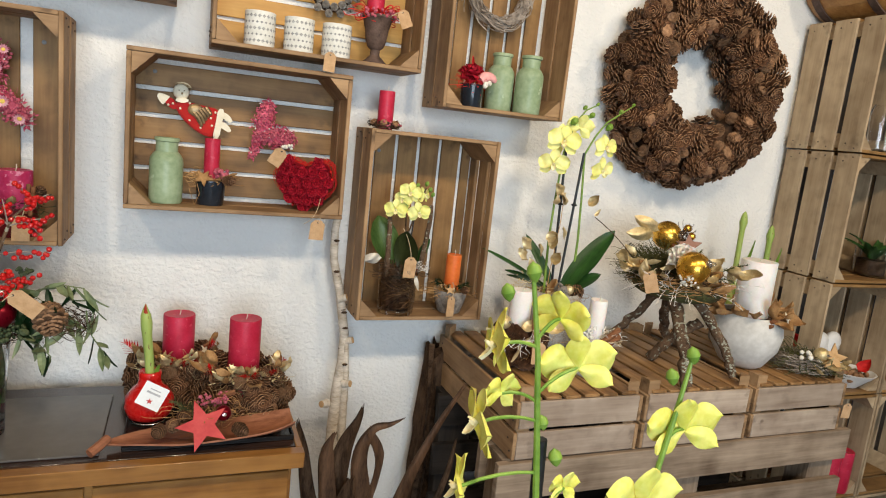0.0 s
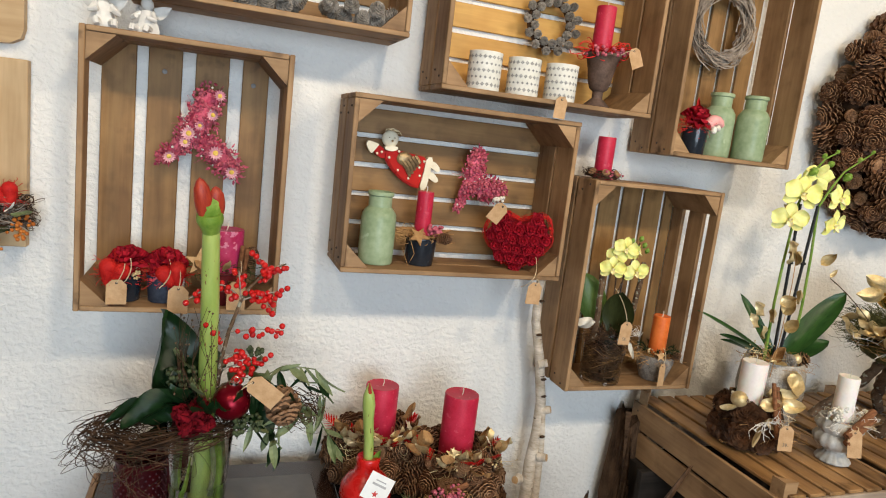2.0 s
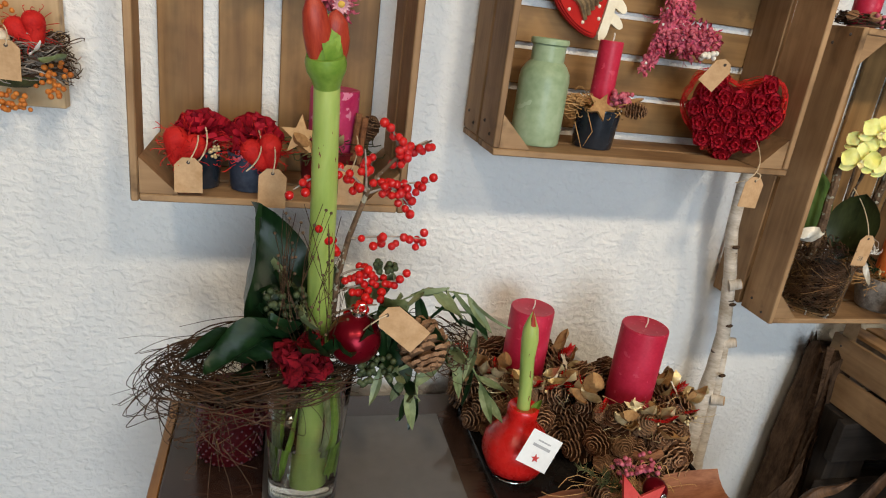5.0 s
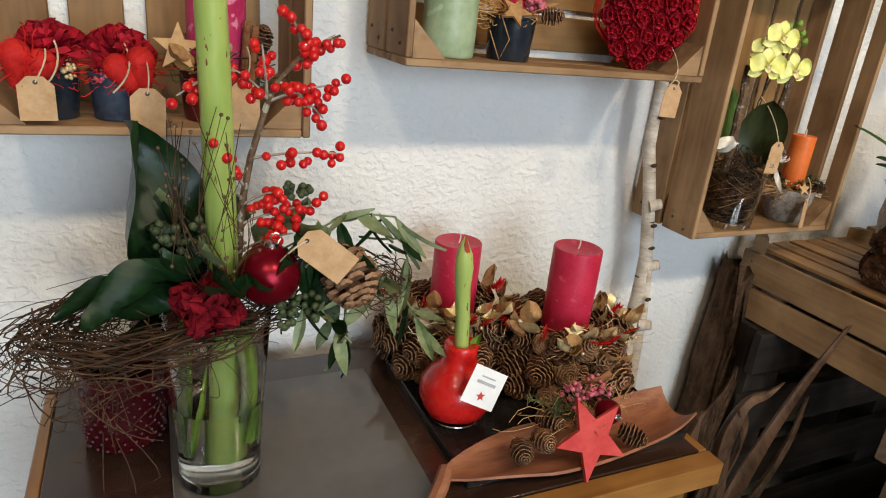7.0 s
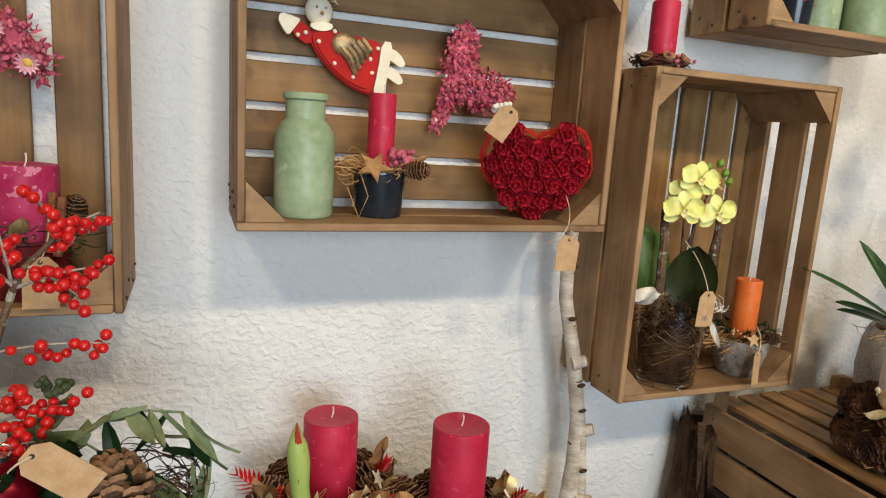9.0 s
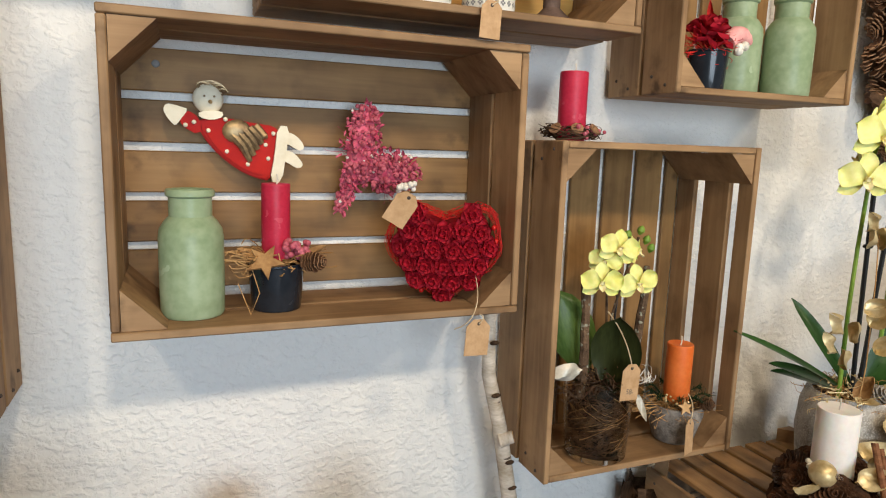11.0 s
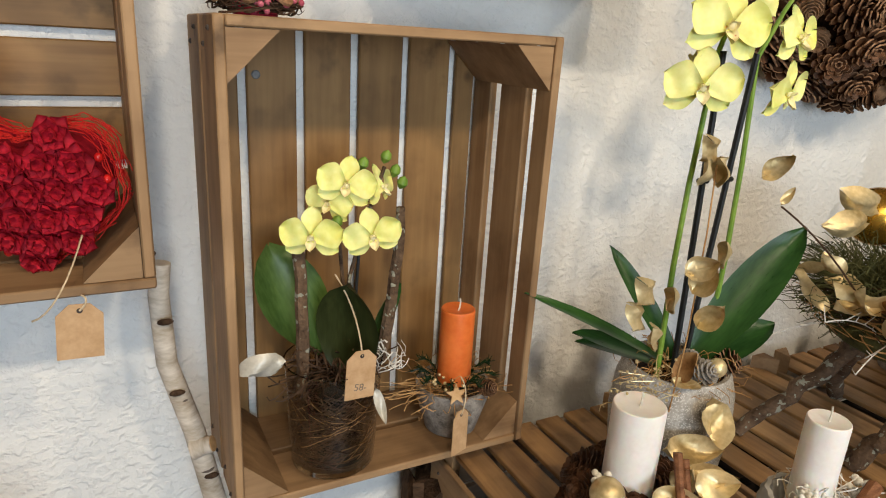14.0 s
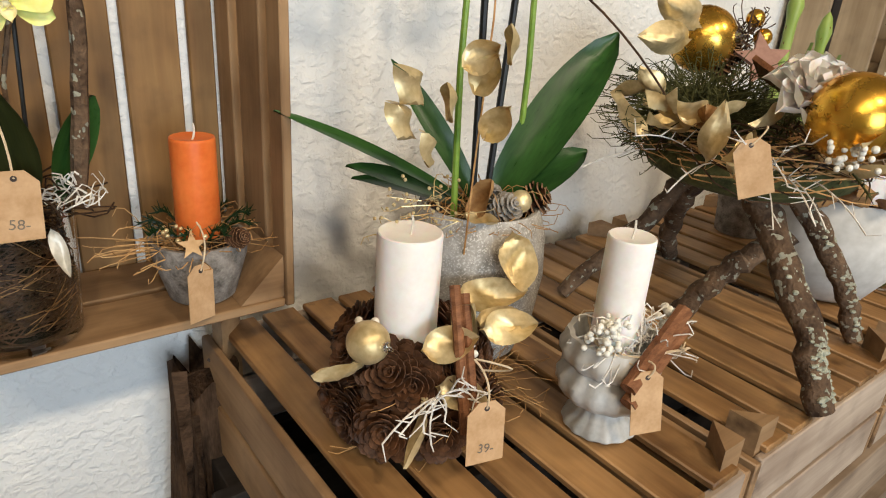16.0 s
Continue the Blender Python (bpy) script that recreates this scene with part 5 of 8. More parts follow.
sp = thing("candle_pot", pose(0.718, 1.662, FC), "small rough stone pot with moss, cone and star", "flower pot")
little_pot(sp, 0.048, 0.066, STONEDARK)
g = Geo()
for k in range(9):
    a = k * 0.7
    sprig(g, (0.02 * math.cos(a), 0.02 * math.sin(a), 0.064), (0.055 * math.cos(a), 0.05 * math.sin(a), 0.080), 26, 0.012, 100 + k)
part("greenery", g, LEAF, sp, "small conifer sprigs", kind="stuff")
part("straw", fluff((-0.012, 0, 0.062), (0.062, 0.045, 0.016), 130, 0.0005, 101), STRAW, sp, kind="stuff")
cone(sp, "small", (0.022, -0.036, 0.070), (0.2, -0.9, 0.4), 0.75)
part("wooden_star", star_geo(0.014, 0.003), STARWOOD, sp, "small wooden star", pose(-0.020, -0.044, 0.074, 70, 0, -10))
berry_cluster(sp, (-0.02, -0.02, 0.080), (0.02, 0.02, 0.006), 14, 0.0024, GOLD, 102)
candle("pillar_candle", pose(0.719, 1.662, FC + 0.067), 0.0215, 0.100, WAX_ORANGE, "orange pillar candle in the small stone pot")
price_tag(pose(0.700, 1.606, 1.010, -4, 5, 24), 0.030, 0.056, string=(0.006, 0.008, 0.045))

# crate D
rp = thing("rose_pot", pose(0.712, 1.655, FD), "small black pot with a red rose and pink felt", "flower pot", "rose pots")
tin_pot(rp, 0.032, 0.060, BLACKPOT)
big_rose(rp, "rose", upright((-0.004, -0.002, 0.078), (-0.1, -0.7, 1), 1.35), 0.026, ROSE, "dark red rose")
part("felt_roll", Geo().tube(bend((0.008, -0.03, 0.070), (0.055, -0.026, 0.072), (0, 0, 0.012), 6), [0.012, 0.014, 0.014, 0.013, 0.012, 0.010, 0.006], 10), PINK, rp, "pink felt roll")
berry_cluster(rp, (0.022, -0.040, 0.060), (0.012, 0.004, 0.006), 5, 0.007, BERRY_WHITE, 111)
part("sisal_tuft", fluff((-0.008, -0.006, 0.064), (0.040, 0.03, 0.022), 140, 0.0005, 112), SISAL, rp, kind="stuff")
gold_leaf(rp, (0.0, 0.0, 0.085), (0.1, 0, 1), 0.4, 0.05, 0.012, SISAL)
bottle_vase(pose(0.815, 1.700, FD), 0.0385, 0.158)
bottle_vase(pose(0.886, 1.660, FD), 0.0385, 0.158)
tw = thing("twig_wreath", pose(0.800, 1.738, 1.860), "wreath of pale grey twigs hung in the crate", "wreath")
g = tangle((0, 0, 0), 0.096, 0.03, 190, 0.0022, 121, reach=0.25, inner=0.68, wild=0.10)
part("twig_coil", g, TWIG_GREY, tw, "", pose(0, 0.006, 0, 90, 0, 0), "stuff")

# crate E
CUP = Geo().lathe([(0.0001, 0), (0.0345, 0), (0.0355, 0.0015), (0.0355, 0.077), (0.0362, 0.0785), (0.0355, 0.080), (0.0340, 0.079), (0.0340, 0.004), (0.0001, 0.004)], 32).mesh("tin", WHITETIN)
pat = Geo()
for rowz in range(5):
    for k in range(22):
        a = math.tau * (k + 0.5 * (rowz % 2)) / 22
        s = 0.0030 if rowz % 2 else 0.0022
        m = Matrix.Rotation(a, 4, "Z") @ Matrix.Translation((0.0356, 0, 0.012 + rowz * 0.0140))
        if rowz % 2:
            pat.add([(0, -s, 0), (0.0004, 0, -s), (0, s, 0), (0.0004, 0, s)], [(0, 1, 2, 3)], 0, m)
        else:
            for dy, dz in ((-s, 0), (s, 0), (0, s), (0, -s)):
                pat.add([(0.0002, dy - s * 0.6, dz - s * 0.6), (0.0002, dy + s * 0.6, dz - s * 0.6), (0.0002, dy + s * 0.6, dz + s * 0.6), (0.0002, dy - s * 0.6, dz + s * 0.6)], [(0, 1, 2, 3)], 0, m)
PAT = pat.mesh("pattern", PATTERN)
for i, x in enumerate((0.154, 0.246, 0.338)):
    t_ = thing("tealight_tin", pose(x, 1.664, FE, 0, 0, i * 40), "white tin tea-light holder with a grey stencil pattern", "candle holder", "tea-light tins")
    part("tin", CUP, None, t_)
    part("pattern", PAT, None, t_, "grey stencil pattern")
ur = thing("iron_urn", pose(0.440, 1.672, FE), "brown cast urn with dried red berries", "urn")
part("urn", Geo().lathe([(0.0001, 0), (0.030, 0), (0.031, 0.004), (0.022, 0.012), (0.012, 0.022), (0.012, 0.036), (0.020, 0.042), (0.026, 0.058), (0.030, 0.085), (0.036, 0.108), (0.042, 0.114), (0.042, 0.119), (0.036, 0.119), (0.028, 0.10), (0.0001, 0.095)], 30, flute=0.02, flutes=14), IRONURN, ur)
berry_cluster(ur, (0, -0.010, 0.122), (0.044, 0.03, 0.010), 60, 0.0045, BERRY_PINK, 131)
part("petal_mass", fluff((0, -0.005, 0.122), (0.052, 0.036, 0.016), 120, 0.0012, 132), SISAL, ur, kind="stuff")
candle("pillar_candle", pose(0.432, 1.672, FE + 0.0965), 0.022, 0.125, WAX_RED, "red pillar candle standing in the brown urn")
price_tag(pose(0.492, 1.632, 1.742, 0, -25, 0), 0.030, 0.044, string=(-0.03, 0.01, 0.0))
cw = thing("cone_wreath", pose(0.335, 1.738, 1.790), "small wreath of silvered cones hung in the crate", "wreath")
part("ring", Geo().tube([(0.05 * math.cos(a), 0.012, 0.05 * math.sin(a)) for a in np.linspace(0, math.tau, 25)], 0.008, 8, cap=False), TWIG, cw)
for k in range(26):
    a = math.tau * k / 26
    cone(cw, "grey", (0.052 * math.cos(a) * (0.8 + 0.35 * (k % 2)), 0.004, 0.052 * math.sin(a) * (0.8 + 0.35 * (k % 2))), (math.cos(a) * 0.6, -1, math.sin(a) * 0.6), 0.42)

# crate F
for fx in (-0.300, -0.125):
    cf = thing("cone_wreath", pose(fx, 1.665, FF), "small wreath of silvered cones lying in the crate", "wreath", "silvered cone wreaths")
    for k in range(16):
        a = math.tau * k / 16
        cone(cf, "grey", (0.046 * math.cos(a) * (0.75 + 0.4 * (k % 2)), 0.046 * math.sin(a) * (0.75 + 0.4 * (k % 2)), 0.006 + 0.018 * (k % 2)), (math.cos(a), math.sin(a), 0.5), 0.62)

# two small white angels on crate A
for i, (x, s) in enumerate(((-0.572, 1.0), (-0.500, 0.92))):
    g = Geo()
    g.lathe([(0.0001, 0), (0.022, 0), (0.022, 0.010), (0.016, 0.026), (0.012, 0.044), (0.0001, 0.048)], 14, flute=0.08, flutes=6)
    g.ball((0, -0.004, 0.056), 0.012, 12, 8)
    for sx in (-1, 1):
        g.tube([(sx * 0.012, -0.006, 0.040), (sx * 0.022, -0.018, 0.026), (sx * 0.010, -0.026, 0.030)], [0.005, 0.0045, 0.004], 7)
        g.tube([(sx * 0.010, -0.012, 0.008), (sx * 0.014, -0.034, 0.010), (sx * 0.013, -0.038, 0.002)], [0.007, 0.006, 0.005], 7)
        g.blade(0.040, 0.024, aim((sx * 0.006, 0.010, 0.036), (sx * 0.8, 0.3, 0.5), 1.5), 0, 0.2, 0.4, 5, 3)
    single("angel_figurine", g, WHITECHINA, pose(x, 1.662, 1.6225, 0, 0, 15 - 35 * i) @ Matrix.Scale(s, 4), "small white china angel sitting on the crate", "figurine", "white angels")

# boards on the wall at the side
wb = thing("wall_board", pose(-0.762, WALL - 0.0125, 1.203), "light wooden board on the wall behind a nest of berries", "board", "wall boards")
board(wb, "plank", 0.352, 0.108, 0.021, pose(0, 0, 0.176, 0, 90, 0) @ pose(0, 0, 0, 90, 0, 0), BOARD)
part("screw_hole", Geo().ball((0, 0, 0), 0.003, 8, 6), NAIL, wb, "", pose(0.0, -0.0105, 0.302))
wb2 = thing("wall_board", pose(-0.765, WALL - 0.0125, 1.580), "round-ended light wooden board on the plaster wall", "board", "wall boards")
out = [(0.05, 0.10), (0.05, 0.03), (0.045, 0.012), (0.028, 0.002), (0, 0), (-0.028, 0.002), (-0.045, 0.012), (-0.05, 0.03), (-0.05, 0.34), (0.05, 0.34)]
part("plank", Geo().prism(out[::-1], 0.021, 0, pose(0, 0.0105, 0, 90, 0, 0)), BOARD, wb2)
ns = thing("berry_nest", pose(-0.762, 1.735, 1.245), "nest of grey twigs with red felt and orange berries", "ornament")
part("twig_coil", tangle((0, 0, 0), 0.068, 0.060, 240, 0.0014, 141, squash=0.55, reach=0.4, inner=0.4, wild=0.16, npts=13), TWIG_GREY, ns, kind="stuff")
part("dark_twig_coil", tangle((0, 0, 0.0), 0.072, 0.06, 130, 0.0013, 142, squash=0.55, reach=0.5, inner=0.4, wild=0.2, npts=13), TWIG, ns, kind="stuff")
part("moss_core", Geo().ball((0, 0.004, 0.022), 0.045, 14, 8, 0, Matrix.Diagonal((1.1, 0.55, 0.6, 1))), MOSS, ns)
big_rose(ns, "felt_rose", upright((-0.035, -0.022, 0.064), (-0.3, -1, 0.8), 1.25), 0.026, SISAL, "red felt rose")
sisal_heart(ns, pose(0.032, -0.028, 0.066, 0, -25, 0), 0.024, 143)
part("pebble", Geo().ball((-0.004, -0.036, 0.052), 0.018, 14, 10, 0, None, 0.8), CREAMPAINT, ns, "pale disc")
for k, (bx, bz, n) in enumerate(((-0.070, 0.02, 9), (-0.055, -0.016, 10), (-0.02, 0.02, 8), (0.012, -0.026, 14), (0.056, -0.008, 8), (0.062, 0.022, 6), (0.0, 0.082, 9))):
    berry_cluster(ns, (bx, -0.034, bz), (0.018, 0.008, 0.013), n * 2, 0.0038, BERRY_ORANGE, 144 + k)
gold_leaf(ns, (0.035, -0.04, 0.035), (0.7, -0.4, 0.35), 0.6, 0.035, 0.010, WHITEROSE)
gold_leaf(ns, (0.045, -0.04, 0.03), (1.0, -0.3, 0.0), 0.6, 0.045, 0.014, OLIVE)
price_tag(pose(-0.746, 1.678, 1.292, 0, 2, 0), 0.030, 0.048, string=(-0.004, 0.008, 0.022))

# ---- on the sideboard ----
GP = TT + 0.0055
V0 = Vector((-0.372, 1.478, GP))
gv = thing("glass_vase", Matrix.Translation(V0), "clear glass vase half full of water on the glass plate", "vase")
part("glass", Geo().lathe([(0.0001, 0.005), (0.030, 0.004), (0.038, 0.0), (0.042, 0), (0.0455, 0.003), (0.047, 0.06), (0.053, 0.150), (0.0575, 0.205), (0.0572, 0.207), (0.0548, 0.205), (0.0502, 0.150), (0.0442, 0.06), (0.042, 0.016), (0.0001, 0.012)], 40), GLASS, gv)
part("water", Geo().lathe([(0.0001, 0.0116), (0.0423, 0.0157), (0.0445, 0.06), (0.0476, 0.105), (0.0001, 0.105)], 40), WATER, gv, "clear water")

am = thing("amaryllis_arrangement", Matrix.Translation(V0 + Vector((0, 0, 0.018))), "flower arrangement with a tall amaryllis bud, berries and a twig collar", "bouquet")
A0 = V0 + Vector((0, 0, 0.018))


def rel_am(*pts):
    return [Vector(p) - A0 for p in pts]


part("stalk", Geo().tube(rel_am((-0.368, 1.474, 0.782), (-0.366, 1.472, 0.90), (-0.365, 1.468, 1.02), (-0.368, 1.462, 1.18), (-0.373, 1.450, 1.312)), [0.0165, 0.0160, 0.0155, 0.0150, 0.0140], 18), STEM, am, "thick spotted green stalk")
for i, (dx, dy, w, ln) in enumerate(((-0.034, -0.01, 0.008, 0.15), (0.030, -0.016, 0.010, 0.14), (0.036, 0.008, 0.010, 0.15), (-0.036, 0.014, 0.006, 0.15), (0.022, -0.030, 0.006, 0.13))):
    part("cut_stem", Geo().tube(bend((dx * 0.85, dy, 0.024 + 0.012 * i), (dx * 0.9, dy * 0.6, ln + 0.03), (dx * 0.25, dy * 0.2, 0), 6), w * 0.68, 8), GREEN if i % 2 else OLIVE, am)
for x0, x1, ln, w, tw_ in ((-0.034, -0.020, 0.15, 0.010, 0.3), (0.034, 0.020, 0.16, 0.013, -0.4), (0.026, 0.034, 0.14, 0.011, 0.9), (-0.026, -0.012, 0.12, 0.008, 1.2)):
    part("cut_leaf", Geo().blade(ln, w, None, 0, 0.3, 0.12, 8, 3, 0.6), GREEN, am, "", aim((x0, -0.014, 0.025), (x1 - x0, 0.005, ln), tw_))
sheath = part("calyx", Geo().lathe([(0.0140, 0), (0.0160, 0.008), (0.0205, 0.018), (0.0215, 0.026), (0.0195, 0.034), (0.0160, 0.034), (0.0001, 0.020)], 24), GREEN, am, "green bud sheath", upright(rel_am((-0.373, 1.450, 1.308))[0], (-0.12, -0.30, 1)))
for a, ln, lean in ((-1.9, 0.058, -0.06), (0.2, 0.046, 0.06), (2.2, 0.048, 0.02)):
    part("sheath_lobe", Geo().blade(ln, 0.034, None, 0, 0.5, 0.35, 8, 6, 1.0, 0.02), GREEN, sheath, "", Matrix.Rotation(a, 4, "Z") @ Matrix.Translation((0.0185, 0, 0.018)) @ Matrix.Rotation(-math.pi / 2 + lean, 4, "Y"))
for dx, dy, tx, h in ((-0.003, -0.004, -5, 0.080), (0.005, 0.010, 4, 0.062)):
    part("bud", Geo().lathe([(0.0001, 0), (0.0095, 0.006), (0.0135, h * 0.35), (0.0140, h * 0.55), (0.0115, h * 0.80), (0.006, h * 0.94), (0.0001, h)], 18, flute=0.08, flutes=3), BUDRED, sheath, "closed red bud", pose(dx, dy, 0.016, 0, tx, 0))
part("twig_collar", tangle((-0.030, 0.01, 0.178), 0.150, 0.030, 240, 0.0011, 201, squash=0.62, reach=0.35, inner=0.35, wild=0.09, npts=16), TWIG, am, "collar of bent brown twigs", pose(0, 0, 0, 0, -6, 0), "stuff")
part("loose_tangle", tangle((-0.085, 0.0, 0.120), 0.105, 0.075, 60, 0.0008, 202, squash=0.6, reach=0.9, inner=0.5, wild=0.30, npts=18), TWIG, am, kind="stuff")
part("twig_ball", tangle((0.155, -0.01, 0.195), 0.055, 0.05, 90, 0.0010, 203, reach=0.3, inner=0.4, wild=0.20, npts=18), TWIG, am, "curl of dark twigs", kind="stuff")
part("hanging_fibre_tuft", fluff((-0.115, -0.02, 0.12), (0.05, 0.02, 0.09), 26, 0.0006, 204), TWIG, am, kind="stuff")

# broad dark leaves
for p, d, tw_, ln, w, cu, wv in (((-0.418, 1.480, 0.975), (-0.06, 0.10, 1.0), 0.25, 0.188, 0.100, -0.25, 0.14), ((-0.405, 1.462, 0.985), (-0.75, -0.15, 0.25), 1.15, 0.110, 0.085, -0.9, 0.12), ((-0.445, 1.480, 0.975), (-0.75, 0.1, 0.35), 0.9, 0.085, 0.070, -1.2, 0.08), ((-0.400, 1.485, 0.975), (-0.16, 0.1, 1.0), 1.8, 0.115, 0.075, 0.5, 0.12),
                                ((-0.292, 1.445, 1.030), (0.30, -0.1, -0.8), 0.6, 0.080, 0.046, 0.3, 0.05), ((-0.420, 1.50, 0.955), (-0.5, -0.2, -0.7), 1.0, 0.09, 0.06, 0.5, 0.05)):
    part("broad_leaf", Geo().blade(ln, w, None, 0, 0.18, cu, 14, 8, 0.9, wv, blunt=0.65), LEAF, am, "glossy dark green leaf", aim(rel_am(p)[0], d, tw_))
rnd = random.Random(205)
for k in range(30):
    a = rnd.uniform(0, math.tau)
    part("ivy_leaf", Geo().blade(rnd.uniform(0.035, 0.055), rnd.uniform(0.03, 0.045), None, 0, 0.2, 0.4, 5, 4, 0.55, 0.05, k), LEAF if k % 3 else OLIVE, am, "",
         aim(rel_am((-0.350 + 0.055 * math.cos(a), 1.455 + 0.035 * math.sin(a), rnd.uniform(0.99, 1.06)))[0], (math.cos(a), math.sin(a) - 0.4, rnd.uniform(-0.2, 0.9)), rnd.uniform(-0.8, 0.8)))
berry_cluster(am, rel_am((-0.405, 1.438, 1.065))[0], (0.022, 0.014, 0.014), 34, 0.0042, BERRY_DARK, 206, "ivy_berry_cluster")
berry_cluster(am, rel_am((-0.298, 1.415, 0.985))[0], (0.020, 0.010, 0.016), 34, 0.0042, BERRY_DARK, 207, "ivy_berry_cluster")
berry_cluster(am, rel_am((-0.288, 1.47, 1.095))[0], (0.014, 0.010, 0.008), 16, 0.0042, BERRY_DARK, 208, "ivy_berry_cluster")

# crimson carnation
ca = part("carnation", Geo().ball((0, 0, 0.004), 0.012, 12, 8), CARNATION, am, "ruffled crimson carnation", upright(rel_am((-0.384, 1.425, 0.995))[0], (-0.05, -1, 0.25)))
RUFFLE = Geo().blade(0.030, 0.024, None, 0, 0.25, 0.65, 9, 9, 1.2, 0.17, 3, True).mesh("petal", CARNATION, 80)
for k in range(80):
    a = k * 2.399
    tilt = 1.30 * (1 - k / 80) ** 0.6
    d = Vector((math.cos(a) * math.sin(tilt), math.sin(a) * math.sin(tilt), math.cos(tilt)))
    part("petal", RUFFLE, None, ca, "", aim(d * 0.006, d, a * 1.3, 0.85 + 0.2 * math.sin(3 * k)))
cone(am, "stone", rel_am((-0.244, 1.452, 1.022))[0], (0.25, -0.75, -0.65), 0.92)

# berry branch
part("berry_branch", Geo().tube(rel_am((-0.352, 1.47, 0.98), (-0.345, 1.475, 1.08), (-0.335, 1.478, 1.13), (-0.318, 1.48, 1.185), (-0.308, 1.482, 1.205), (-0.280, 1.485, 1.235), (-0.245, 1.488, 1.252)), [0.0042, 0.0038, 0.0036, 0.0032, 0.0026, 0.002, 0.0013], 7), BARKWOOD, am, "grey branch")
spots = []
rnd = random.Random(209)
for a, b, n in (((-0.318, 1.48, 1.185), (-0.245, 1.475, 1.205), 9), ((-0.316, 1.48, 1.185), (-0.350, 1.47, 1.215), 7), ((-0.350, 1.47, 1.215), (-0.402, 1.465, 1.190), 6), ((-0.337, 1.478, 1.128), (-0.242, 1.468, 1.135), 9), ((-0.308, 1.482, 1.205), (-0.262, 1.48, 1.17), 9),
                ((-0.345, 1.475, 1.08), (-0.308, 1.46, 1.098), 9), ((-0.347, 1.474, 1.06), (-0.270, 1.462, 1.082), 11), ((-0.300, 1.484, 1.213), (-0.250, 1.488, 1.252), 10), ((-0.318, 1.48, 1.185), (-0.325, 1.47, 1.24), 7),
                ((-0.342, 1.476, 1.10), (-0.375, 1.45, 1.145), 6), ((-0.350, 1.47, 1.03), (-0.300, 1.44, 1.060), 10), ((-0.282, 1.484, 1.234), (-0.300, 1.47, 1.27), 5)):
    pts = bend(a, b, (0, 0, 0.004), 6)
    part("berry_twig", Geo().tube([p - A0 for p in pts], [0.0018, 0.0016, 0.0014, 0.0013, 0.0012, 0.001, 0.0008], 5), TWIG_GREY, am)
    n = round(n * 1.45)
    for i in range(n):
        u = 0.25 + 0.75 * i / max(1, n - 1)
        q = Vector(a).lerp(Vector(b), u) + Vector((rnd.uniform(-1, 1), rnd.uniform(-1, 1), rnd.uniform(-1, 1))) * 0.0085
        spots.append(q - A0)
BERRYMESH = Geo().ball((0, 0, 0), 0.0053, 12, 8).mesh("berry", BERRY)
for q in spots:
    part("berry", BERRYMESH, None, am, "", Matrix.Translation(q) @ Matrix.Scale(rnd.uniform(0.85, 1.12), 4))
fine, dots = Geo(), Geo()
for k in range(10):
    a = Vector((-0.375 + rnd.uniform(-0.02, 0.02), 1.43, 1.0))
    b = Vector((-0.378 + rnd.uniform(-0.035, 0.035), 1.425 + rnd.uniform(-0.01, 0.015), rnd.uniform(1.06, 1.19)))
    pts = bend(a, b, (rnd.uniform(-0.02, 0.02), -0.01, 0), 6)
    fine.tube([p - A0 for p in pts], 0.0005, 3)
    for _ in range(5):
        p = pts[rnd.randint(2, 6)] + Vector((rnd.uniform(-0.012, 0.012), -0.003, rnd.uniform(-0.012, 0.012)))
        fine.tube([pts[3] - A0, p - A0], 0.0004, 3)
        dots.ball(p - A0, 0.0019, 6, 4)
part("fine_spray", fine, TWIG, am, "fine brown sprays", kind="stuff")
part("seed_spray", dots, BARKWOOD, am, kind="stuff")

# olive branch
for path in (((-0.330, 1.465, 1.02), (-0.282, 1.46, 1.048), (-0.234, 1.46, 1.074), (-0.182, 1.46, 1.066), (-0.163, 1.458, 1.010)), ((-0.32, 1.46, 1.01), (-0.262, 1.45, 1.048), (-0.218, 1.45, 1.010), (-0.170, 1.45, 0.975), (-0.140, 1.45, 0.925)), ((-0.325, 1.45, 0.985), (-0.27, 1.43, 0.975), (-0.235, 1.43, 0.93))):
    pts = [Vector(p) for p in path]
    part("olive_twig", Geo().tube([p - A0 for p in pts], 0.0013, 5), OLIVE, am)
    for k in range(17):
        u = (0.3 + 0.7 * k / 16) * (len(pts) - 1.001)
        p = pts[int(u)].lerp(pts[int(u) + 1], u % 1)
        d = Vector((rnd.uniform(-0.3, 0.6), rnd.uniform(-0.7, 0.3), rnd.uniform(-1.2, 0.3)))
        part("olive_leaf", Geo().blade(rnd.uniform(0.044, 0.064), rnd.uniform(0.012, 0.016), None, 0, 0.2, rnd.uniform(0.1, 0.7), 5, 2, 0.9), OLIVE if k % 3 else LEAF, am, "", aim(p - A0, d, rnd.uniform(-1, 1)))
bauble("christmas_bauble", pose(-0.325, 1.428, 1.022, 0, 4, 0), 0.0315, REDBALL, "matt crimson bauble with a silver cap in the arrangement")
tg = price_tag(pose(-0.294, 1.402, 1.066, 0, -50, 0), 0.034, 0.062, string=(-0.035, 0.006, 0.004))

